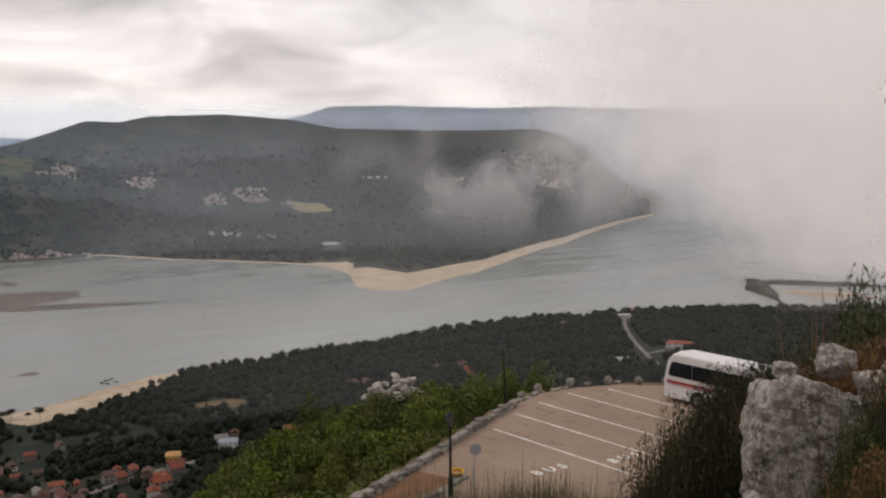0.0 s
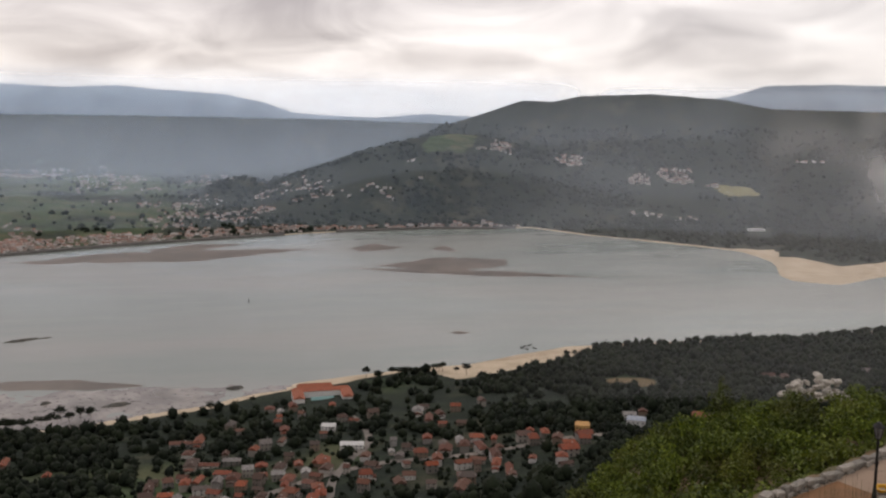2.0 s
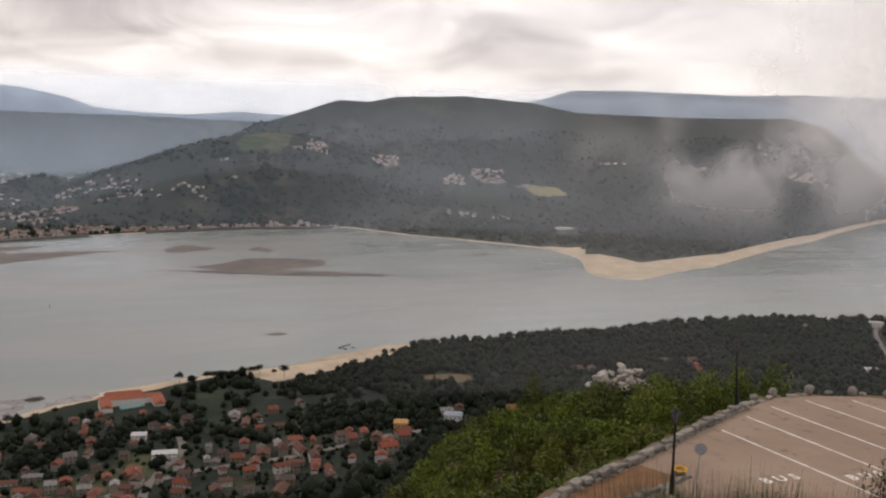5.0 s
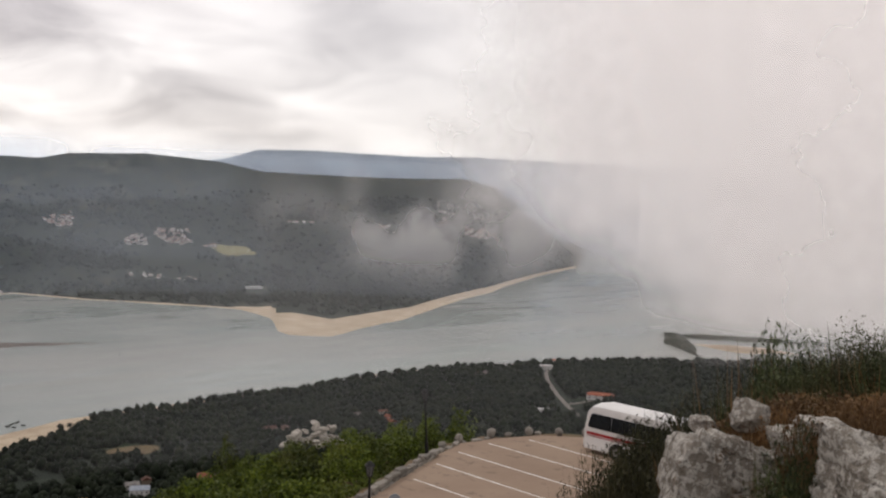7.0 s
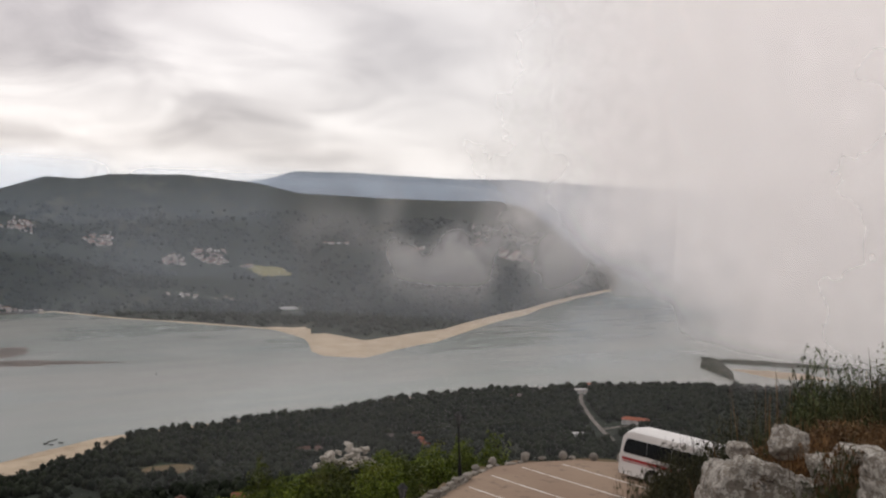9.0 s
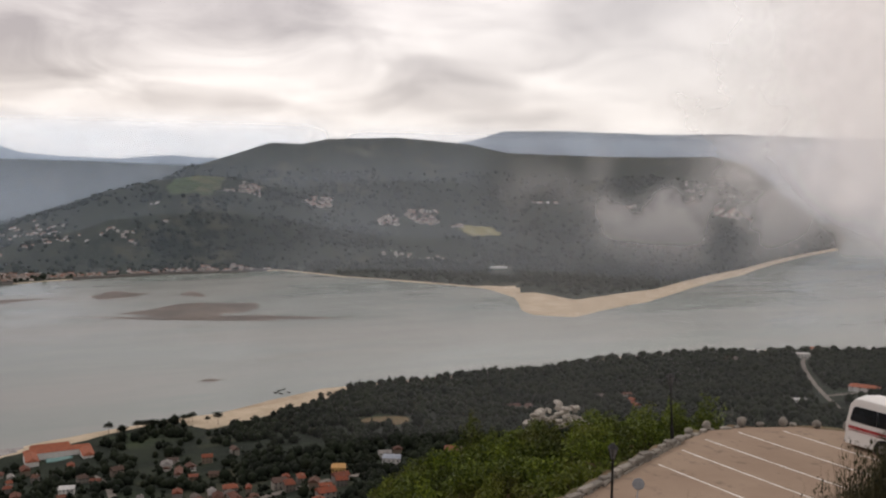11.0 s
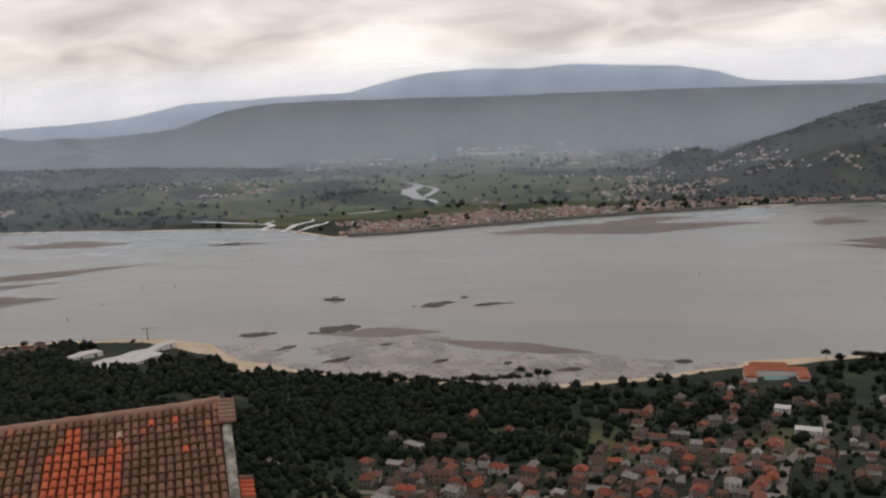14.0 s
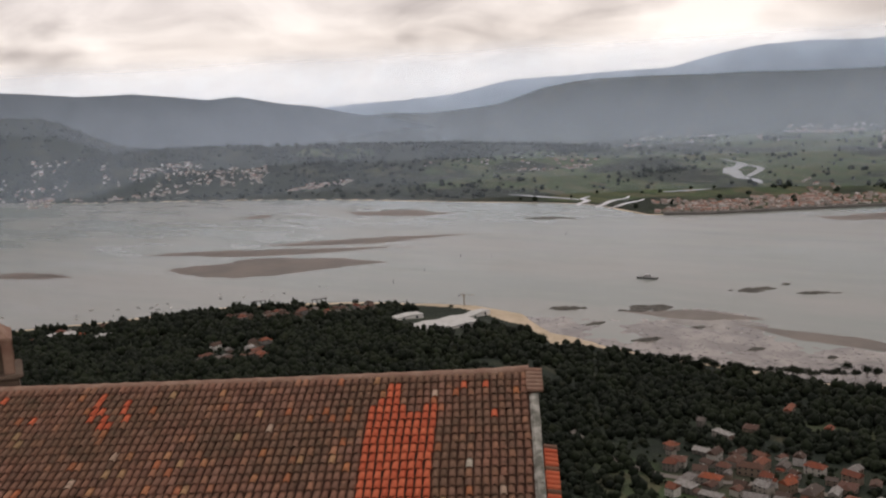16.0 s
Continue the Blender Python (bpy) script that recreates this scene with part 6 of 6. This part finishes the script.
M_TILE, M_TILE_JOIN, M_TILE_NEW = tile_material("old_clay_tile", False), tile_material("old_clay_tile_rest", True), tile_material("new_clay_tile", False, True)
M_MORTAR = plain("lichened_mortar", (0.22, 0.125, 0.09), (0.30, 0.20, 0.15), 1.6, 0.92, bump=0.6, dist=0.03)
M_COPING = plain("grey_lichened_coping", (0.12, 0.12, 0.10), (0.40, 0.39, 0.35), 3.2, 0.92, bump=0.7, dist=0.03)
# dark slab below the cover tiles; the channels' shade is in its colour
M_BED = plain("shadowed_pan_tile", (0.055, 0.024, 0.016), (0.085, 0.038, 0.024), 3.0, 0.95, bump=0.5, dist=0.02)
M_HOUSE_WALL = plain("old_stone_wall", (0.34, 0.30, 0.26), (0.22, 0.19, 0.165), 1.2, 0.9, bump=0.6, dist=0.04)


def tile_arrays(width=0.195, length=0.43, rise=0.075, seg=6):
    """A tapered half-barrel clay tile with thickness, laid down the slope."""
    v, f = [], []
    for row, (y, k) in enumerate(((0.0, 0.84), (length, 1.0))):
        for lay, (rr, dz) in enumerate(((1.0, 0.0), (0.86, -0.016))):
            for i in range(seg + 1):
                a = math.pi * i / seg
                v.append((-math.cos(a) * width / 2 * k * rr, y, math.sin(a) * rise * k * rr + (0.06 if row else 0.0) + dz * 0))
    n = seg + 1
    for i in range(seg):
        f.append((i, i + 1, 2 * n + i + 1, 2 * n + i))
        f.append((2 * n + i, 2 * n + i + 1, 3 * n + i + 1, 3 * n + i))
    return np.array(v), np.array(f)


def tiled_house():
    ob = empty("tiled_house", FRAME.copy())
    bm = bmesh.new()
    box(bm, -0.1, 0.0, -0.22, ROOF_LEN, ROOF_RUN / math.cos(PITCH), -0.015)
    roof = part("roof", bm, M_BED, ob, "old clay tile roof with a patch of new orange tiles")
    # the far slope and the walls below
    inv = FRAME.inverted()
    bm = bmesh.new()
    back = DOWN * -1
    pts = [P_RIDGE, P_RIDGE + ALONG * ROOF_LEN, P_RIDGE + ALONG * ROOF_LEN + back * 6.5 - Vector((0, 0, 2.3)), P_RIDGE + back * 6.5 - Vector((0, 0, 2.3))]
    up_f = [bm.verts.new(inv @ (p + Vector((0, 0, -0.02)))) for p in pts]
    lo_f = [bm.verts.new(inv @ (p - Vector((0, 0, 0.22)))) for p in pts]
    bm.faces.new(up_f), bm.faces.new(list(reversed(lo_f)))
    for i in range(4):
        bm.faces.new((up_f[i], lo_f[i], lo_f[(i + 1) % 4], up_f[(i + 1) % 4]))
    bmesh.ops.recalc_face_normals(bm, faces=bm.faces)
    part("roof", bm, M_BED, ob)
    bm = bmesh.new()
    a, b = P_RIDGE + ALONG * 0.3, P_RIDGE + ALONG * (ROOF_LEN - 0.3)
    e0, w0 = DOWN * (ROOF_RUN - 0.5), back * 6.1
    drop_e, drop_w = Vector((0, 0, -(ROOF_RUN - 0.5) * math.tan(PITCH) - 0.25)), Vector((0, 0, -2.45))
    ring_t = [a + e0 + drop_e, b + e0 + drop_e, b + Vector((0, 0, -0.25)), b + w0 + drop_w, a + w0 + drop_w, a + Vector((0, 0, -0.25))]
    tv = [bm.verts.new(inv @ p) for p in ring_t]
    bv = [bm.verts.new(inv @ Vector((p.x, p.y, 313.6))) for p in ring_t]
    for i in range(6):
        j = (i + 1) % 6
        bm.faces.new((tv[i], tv[j], bv[j], bv[i]))
    bmesh.ops.recalc_face_normals(bm, faces=bm.faces)
    part("wall", bm, M_HOUSE_WALL, ob)
    # mortared ridge with cap tiles
    bm = bmesh.new()
    n, cols = 7, 84
    rows = []
    for i in range(cols + 1):
        x = ROOF_LEN * i / cols
        sag = -0.05 * math.sin(math.pi * i / cols) + 0.012 * noise.noise(Vector((x * 1.3, 0, 0))) + (0.05 * max(0, 1 - x / 1.6))
        rows.append([bm.verts.new((x, -math.cos(math.pi * k / (n - 1)) * -0.19 - 0.02, math.sin(math.pi * k / (n - 1)) * 0.13 - 0.06 + sag + 0.012 * noise.noise(Vector((x * 3, k, 0))) + (0.02 if i % 3 == 0 else 0))) for k in range(n)])
    for r0, r1 in zip(rows, rows[1:]):
        for k in range(n - 1):
            bm.faces.new((r0[k], r0[k + 1], r1[k + 1], r1[k]))
    bmesh.ops.recalc_face_normals(bm, faces=bm.faces)
    part("ridge", bm, M_MORTAR, roof, "mortared ridge with weathered cap tiles", smooth=True)
    # coping along the gable and the stepped tile ends at its head
    bm = bmesh.new()
    steps = 40
    rows = []
    for i in range(steps + 1):
        y = 1.35 + (ROOF_RUN / math.cos(PITCH) - 1.35) * i / steps
        j = 0.02 * noise.noise(Vector((y * 2.1, 3, 0)))
        rows.append([bm.verts.new(p) for p in ((-0.25 + j, y, -0.25), (-0.25 + j, y, 0.07 + j), (-0.19, y, 0.115 + j), (-0.05, y, 0.115 - j), (0.03 - j, y, 0.05), (0.03, y, -0.2))])
    for r0, r1 in zip(rows, rows[1:]):
        for k in range(5):
            bm.faces.new((r0[k], r0[k + 1], r1[k + 1], r1[k]))
    bm.faces.new(rows[0]), bm.faces.new(list(reversed(rows[-1])))
    bmesh.ops.recalc_face_normals(bm, faces=bm.faces)
    part("coping", bm, M_COPING, ob, "grey stone coping blotched with lichen")
    for k in range(6):
        bm = bmesh.new()
        tube(bm, (-0.40, 0.12 + 0.2 * k, 0.06), (0.10, 0.12 + 0.2 * k, 0.09), 0.075, 0.085, 10)
        part("verge_tile", bm, M_MORTAR, roof)
    # the tiles
    pv, pf = tile_arrays()
    me_old, me_new = bpy.data.meshes.new("tile"), bpy.data.meshes.new("tile")
    for me, mat in ((me_old, M_TILE), (me_new, M_TILE_NEW)):
        me.from_pydata([tuple(p) for p in pv], [], [tuple(int(i) for i in q) for q in pf])
        me.materials.append(mat)
        me.polygons.foreach_set("use_smooth", [True] * len(me.polygons))
        me.update()
    g = np.random.RandomState(4)
    pitch_x, pitch_y = 0.232, 0.362
    ncol, nrow = int((ROOF_LEN - 0.1) / pitch_x), int(ROOF_RUN / math.cos(PITCH) / pitch_y)
    vs, count = [], 0
    for cidx in range(ncol):
        for r in range(nrow):
            x = 0.17 + cidx * pitch_x + g.normal(0, 0.007) + 0.02 * math.sin(r * 0.5 + cidx * 0.2)
            y = 0.13 + r * pitch_y + g.normal(0, 0.010)
            m = Matrix.Translation((x, y, 0.0 + g.normal(0, 0.004))) @ Matrix.Rotation(g.normal(0, 0.022), 4, "Z")
            in_patch = 12 <= cidx <= 20 and r >= (4, 4, 5, 5, 4, 1, 1, 3, 4)[cidx - 12]
            # single replaced tiles, gathered near the ridge and the gable
            stray = float(fbm(cidx * 1.0, r * 0.55, 3.0, 2, 6)) > (0.42 if r < 6 or cidx < 5 else 0.66)
            in_patch = in_patch or (stray and r > 0 and g.rand() < 0.4)
            if 5 <= cidx < 20 + 1 and count < 300:
                q = new("tile", me_new if in_patch else me_old)
                q.parent, q.matrix_basis = roof, m
                count += 1
            elif in_patch:
                q = new("tile", me_new)
                q.parent, q.matrix_basis = roof, m
            else:
                a = np.array(m)
                vs.append(pv @ a[:3, :3].T + a[:3, 3])
    n = len(vs)
    rest = from_arrays("tile_rest", np.concatenate(vs), (np.arange(n)[:, None, None] * len(pv) + pf[None]).reshape(-1, 4), M_TILE_JOIN, roof, smooth=True)
    tagged(rest, kind="stuff")
    tagged(ob, "old house under a weathered clay tile roof with new orange patch", "house")


tiled_house()


def lean_to():
    """The low red roof beside the gable."""
    ob = empty("lean_to", FRAME @ pose(-0.52, 4.1, -0.9))
    bm = bmesh.new()
    box(bm, -0.14, -1.4, -3.2, 0.24, 5.0, -0.06)
    part("wall", bm, M_HOUSE_WALL, ob)
    for k in range(34):
        bm = bmesh.new()
        tube(bm, (-0.17, -1.4 + 0.19 * k, 0.0), (0.22, -1.4 + 0.19 * k, 0.06), 0.085, 0.09, 10)
        part("tile", bm, M_TILE_NEW if k % 5 else M_TILE, ob)
    tagged(ob, "low lean-to with red clay tiles beside the gable", "lean-to")


lean_to()


def chimney():
    x, y, z = spot(97.5, 35.5, -14.4)
    ob = empty("stone_chimney", pose(x, y, z, 0, 0, 95))
    brick = plain("sooty_brown_masonry", (0.11, 0.075, 0.055), (0.16, 0.115, 0.085), 2.5, 0.92, bump=0.7, dist=0.03)
    bm = bmesh.new()
    box(bm, -1.0, -1.0, -5.5, 1.0, 1.0, 0.0, 0.04)
    part("base", bm, brick, ob)
    bm = bmesh.new()
    box(bm, -1.15, -1.15, 0.0, 1.15, 1.15, 0.14, 0.05)
    part("cornice", bm, brick, ob)
    for sx in (-0.75, 0.75):
        for sy in (-0.75, 0.75):
            bm = bmesh.new()
            box(bm, sx - 0.17, sy - 0.17, 0.14, sx + 0.17, sy + 0.17, 1.25, 0.03)
            part("pillar", bm, M_MORTAR, ob)
    bm = bmesh.new()
    box(bm, -0.6, -0.6, 0.14, 0.6, 0.6, 1.1, 0.05)
    part("flue", bm, brick, ob)
    bm = bmesh.new()
    box(bm, -0.95, -0.95, 1.25, 0.95, 0.95, 1.4, 0.05)
    bmesh.ops.create_cone(bm, cap_ends=True, segments=4, radius1=1.2, radius2=0.15, depth=0.75, matrix=Matrix.Translation((0, 0, 1.77)) @ Matrix.Rotation(math.pi / 4, 4, "Z"))
    part("cap", bm, M_MORTAR, ob)
    tagged(ob, "brown masonry chimney with pillared cap behind the ridge", "chimney")


chimney()

# ---------------------------------------------------------------- small things in the distance
M_HULL = plain("dark_ferry_hull", (0.05, 0.055, 0.06), (0.09, 0.09, 0.09), 0.5, 0.5)
M_DECKH = plain("grey_white_paint", (0.35, 0.35, 0.35), (0.28, 0.28, 0.28), 0.5, 0.6)


def ferry():
    ob = empty("ferry", pose(-1293, 788, 0.0, 0, 0, 38))
    bm = bmesh.new()
    sect = [(-17, 2.2), (-15.5, 4.6), (-9, 5.4), (9, 5.4), (15.5, 4.6), (17, 2.2)]
    top = [bm.verts.new((x, y, 1.9)) for x, y in sect] + [bm.verts.new((x, -y, 1.9)) for x, y in reversed(sect)]
    low = [bm.verts.new((v.co.x * 0.93, v.co.y * 0.85, -0.6)) for v in top]
    bm.faces.new(top), bm.faces.new(list(reversed(low)))
    for i in range(len(top)):
        j = (i + 1) % len(top)
        bm.faces.new((top[j], top[i], low[i], low[j]))
    bmesh.ops.recalc_face_normals(bm, faces=bm.faces)
    part("hull", bm, M_HULL, ob)
    for nm, dims in (("deckhouse", (-5, 2.6, 1.9, 6, 5.2, 4.4)), ("deckhouse", (-5, -5.2, 1.9, 6, -2.6, 4.4)), ("bridge", (-2.5, -5.0, 4.4, 3, 5.0, 6.6))):
        bm = bmesh.new()
        box(bm, *dims, 0.1)
        part(nm, bm, M_DECKH, ob)
    for s in (-1, 1):
        bm = bmesh.new()
        box(bm, s * 17 - 1.2, -2.4, 1.6, s * 17 + 1.2, 2.4, 2.1, 0.05)
        part("ramp", bm, M_HULL, ob)
    bm = bmesh.new()
    tube(bm, (0.3, 0, 6.6), (0.3, 0, 11), 0.12, 0.06, 8)
    part("mast", bm, M_DECKH, ob)
    tagged(ob, "small grey car ferry at anchor on the river", "ferry")


ferry()


def crane():
    x, y = -1277, 471
    ob = empty("tower_crane", pose(x, y, max(height(x, y), 1), 0, 0, 35))
    steel = plain("painted_crane_steel", (0.28, 0.20, 0.10), (0.20, 0.16, 0.1), 1, 0.6)
    bm = bmesh.new()
    for sx in (-0.7, 0.7):
        for sy in (-0.7, 0.7):
            tube(bm, (sx, sy, 0), (sx, sy, 15), 0.16, n=6)
    for k in range(7):
        s = 1 if k % 2 else -1
        tube(bm, (-0.7, s * 0.7, 2 * k), (0.7, s * 0.7, 2 * k + 2), 0.1, n=5)
        tube(bm, (s * 0.7, -0.7, 2 * k), (s * 0.7, 0.7, 2 * k + 2), 0.1, n=5)
    part("tower", bm, steel, ob)
    bm = bmesh.new()
    box(bm, -0.9, -0.9, 15, 0.9, 0.9, 17, 0.1)
    part("cab", bm, steel, ob)
    bm = bmesh.new()
    tube(bm, (-8, 0, 16.5), (19, 0, 18.5), 0.35, 0.25, 6)
    tube(bm, (0, 0, 17), (0, 0, 21), 0.25, 0.12, 6)
    tube(bm, (0, 0, 21), (17, 0, 18.4), 0.08, n=5)
    tube(bm, (0, 0, 21), (-7.5, 0, 16.6), 0.08, n=5)
    part("jib", bm, steel, ob)
    bm = bmesh.new()
    box(bm, -9, -0.8, 14.8, -6.8, 0.8, 16.6, 0.05)
    part("counterweight", bm, M_DECKH, ob)
    tagged(ob, "small dockside crane beside the industrial halls", "crane")


crane()


def buoy(x, y, h):
    ob = empty("channel_marker", pose(x, y, 0))
    bm = bmesh.new()
    tube(bm, (0, 0, -0.5), (0, 0, 0.9), 1.1, 0.9, 12)
    part("float", bm, M_HULL, ob)
    bm = bmesh.new()
    tube(bm, (0, 0, 0.9), (0, 0, h), 0.45, 0.25, 8)
    part("mast", bm, M_HULL, ob)
    tagged(ob, "dark channel marker standing in the river", "buoy", "channel markers")


for x, y in ((-962, 1293), (-1651, 607), (-1615, 655), (-1792, 837), (-1750, 878), (-1565, 507), (-1500, 430), (-430, 1700)):
    buoy(x, y, 5.5)


def gantry(az, r):
    x, y = polar(az, r)
    ob = empty("quay_gantry", pose(x, y, max(1.0, height(x, y)), 0, 0, az + 8))
    for k in range(4):
        bm = bmesh.new()
        for s in (0, 1):
            tube(bm, (k * 7.0, s * 5, 0), (k * 7.0, s * 5, 11), 0.35, n=6)
        part("leg", bm, M_HULL, ob)
    bm = bmesh.new()
    box(bm, -0.6, -0.5, 11, 21.6, 5.5, 11.8, 0.05)
    part("beam", bm, M_HULL, ob)
    tagged(ob, "dark frame of a shed on the quay", "frame", "quay frames")


gantry(79.0, 1425)
gantry(82.6, 1450)


def mast(az, el, r, h):
    x, y, z = spot(az, r, el)
    z0 = height(x, y)
    ob = empty("hill_mast", pose(x, y, z0 - 2))
    bm = bmesh.new()
    for sx, sy in ((-1.4, -1), (1.4, -1), (0, 1.5)):
        tube(bm, (sx, sy, 0), (sx * 0.25, sy * 0.25, h), 0.5, 0.28, 6)
    part("tower", bm, M_DECKH, ob)
    bm = bmesh.new()
    for k in range(3):
        tube(bm, (-1.5, 0, h * (0.5 + 0.2 * k)), (1.5, 0, h * (0.5 + 0.2 * k)), 0.3, n=6)
    part("arm", bm, M_DECKH, ob)
    tagged(ob, "slim pylon on the crest of the hill", "pylon", "hill pylons")


for az, h in ((14.84, 42), (12.32, 45), (10.2, 36)):
    mast(az, 0.8, 3780, h)

# boats drawn up and moored along the near shore
g = random.Random(8)


def boat(x, y, L, paint):
    ob = empty("rowing_boat", pose(x, y, max(0.0, height(x, y)) + 0.05, 0, 0, g.uniform(0, 360)))
    bm = bmesh.new()
    out = [(-L / 2, 0.32 * L * 0.5), (0, 0.36 * L * 0.5), (L * 0.3, 0.25 * L * 0.5), (L / 2, 0)]
    top = [bm.verts.new((a, b, 0.9)) for a, b in out] + [bm.verts.new((a, -b, 0.9)) for a, b in reversed(out[:-1])]
    low = [bm.verts.new((v.co.x * 0.8, v.co.y * 0.5, 0)) for v in top]
    for i in range(len(top)):
        j = (i + 1) % len(top)
        bm.faces.new((top[j], top[i], low[i], low[j]))
    bm.faces.new(list(reversed(low)))
    bmesh.ops.recalc_face_normals(bm, faces=bm.faces)
    part("hull", bm, paint, ob)
    bm = bmesh.new()
    box(bm, -0.3, -0.13 * L, 0.6, 0.3, 0.13 * L, 0.72)
    part("thwart", bm, M_DECKH, ob)
    tagged(ob, "small open boat lying near the shore", "boat", "small boats")


for k in range(7):
    boat(-431 + g.uniform(-14, 14), 1221 + g.uniform(-12, 18), g.uniform(5, 9), M_HULL)
for k in range(22):
    az = g.uniform(78, 97)
    x, y = polar(az, table(az, NEAR_SHORE) + g.uniform(25, 130))
    boat(float(x), float(y), g.uniform(5, 9), g.choice((M_HULL, M_DECKH, M_WHITE)))

# pines standing free along the shore
M_PINE_LEAF = foliage_material("pine_needles", (0.012, 0.018, 0.011), (0.03, 0.038, 0.02), (0.04, 0.04, 0.024), scale=0.6)


def pine(seed, h):
    ob = empty("pine_tree")
    bm = bmesh.new()
    q = random.Random(seed)
    lean = (q.uniform(-0.6, 0.6), q.uniform(-0.6, 0.6))
    tube(bm, (0, 0, -1), (lean[0], lean[1], h * 0.7), 0.32, 0.16, 8)
    part("trunk", bm, M_TWIG, ob)
    bm = bmesh.new()
    tips = []
    for k in range(7):
        a, z = k * 0.9 + q.uniform(-0.3, 0.3), h * q.uniform(0.5, 0.7)
        t = (lean[0] + math.cos(a) * h * 0.24, lean[1] + math.sin(a) * h * 0.24, z + h * 0.16)
        tube(bm, (lean[0] * z / h, lean[1] * z / h, z), t, 0.12, 0.05, 6)
        tips.append(t)
    part("limb", bm, M_TWIG, ob)
    leafy("crown", 1100, (h * 0.40, h * 0.40, h * 0.36), 0.85, seed, M_PINE_LEAF, ob, 0.2).matrix_basis = pose(lean[0], lean[1], h * 0.60)
    return ob


PINES = [pine(k, 13 + k) for k in range(4)]
first = set()
g = random.Random(14)
row = [(24.04, 1150), (23.4, 1140), (17.3, 1236), (16.8, 1230), (57.6, 1060), (57.0, 1052), (56.3, 1050), (60.5, 1085), (59.8, 1085), (36.5, 1040), (39.0, 1010), (29.6, 1135), (28.9, 1128), (28.0, 1135), (84.0, 1440), (76.4, 1390), (70.6, 1330)]
row += [(56.6 - 0.28 * k + g.uniform(-0.12, 0.12), 1034 - 16 * math.sin(k / 11) + g.uniform(-8, 8)) for k in range(40)] + [(27.6 - 0.35 * k + g.uniform(-0.1, 0.1), 1130 + 4 * k) for k in range(9)]
row += [(15.5 - 0.8 * k + g.uniform(-0.3, 0.3), float(table(15.5 - 0.8 * k, NEAR_SHORE)) - g.uniform(40, 75)) for k in range(26)]
for az, r in row:
    k = g.randrange(4)
    x, y = polar(az, r)
    s = g.uniform(0.6, 1.0)
    m = pose(x, y, height(x, y), 0, 0, g.uniform(0, 360)) @ Matrix.Diagonal((s, s, s, 1))
    if k in first:
        copy_thing(PINES[k], m).matrix_basis = m
    else:
        first.add(k)
        PINES[k].matrix_basis = m
        tagged(PINES[k], "dark umbrella pine standing by the shore", "tree", "shore pines")

# ---------------------------------------------------------------- lanes
M_LANE = plain("pale_lane_surface", (0.15, 0.135, 0.12), (0.22, 0.195, 0.17), 0.05, 0.9, bump=0.2, dist=0.1)


def lane(points, width, label):
    pts = [Vector((*p, 0)) for p in points]
    fine = []
    for a, b in zip(pts, pts[1:]):
        n = max(2, int((b - a).length / 6))
        fine += [a.lerp(b, k / n) for k in range(n)]
    fine.append(pts[-1])
    xy = np.array([(p.x, p.y) for p in fine])
    for _ in range(12):
        xy[1:-1] = (xy[:-2] + xy[1:-1] * 2 + xy[2:]) / 4
    t = np.gradient(xy, axis=0)
    t /= np.linalg.norm(t, axis=1)[:, None]
    n2 = np.stack([-t[:, 1], t[:, 0]], -1) * width / 2
    l, r = xy + n2, xy - n2
    z = np.max([ground_height(l[:, 0], l[:, 1]), ground_height(r[:, 0], r[:, 1]), ground_height(xy[:, 0], xy[:, 1])], axis=0) + 0.5
    v = np.concatenate([np.column_stack([l, z]), np.column_stack([r, z])])
    m = len(xy)
    tagged(from_arrays("road", v, np.array([[i + m, i + m + 1, i + 1, i] for i in range(m - 1)]), M_LANE), label, "road", kind="structure")


lane([polar(*p) for p in ((31.2, 985), (30.6, 940), (29.6, 870), (29.3, 800), (30.6, 765), (31.8, 700), (32, 620))], 7, "narrow grey road through the village to the shore")
lane([polar(*p) for p in ((12.5, 800), (17, 775), (22, 755), (27, 745), (31, 730), (36, 690), (42, 665))], 7, "narrow grey road between village houses")
lane([polar(*p) for p in ((43, 690), (45, 660), (46.5, 620), (47, 590))], 6, "steep grey lane up through the village")
lane(WOOD_ROAD, 6, "pale dirt road winding through the woods")
lane(SIDE_ROAD, 5, "pale dirt track to a red-roofed house")
lane([polar(*p) for p in ((64.0, 760), (62.5, 700), (60.0, 655), (57, 640), (52, 645), (48, 640))], 6, "grey lane at the village edge")
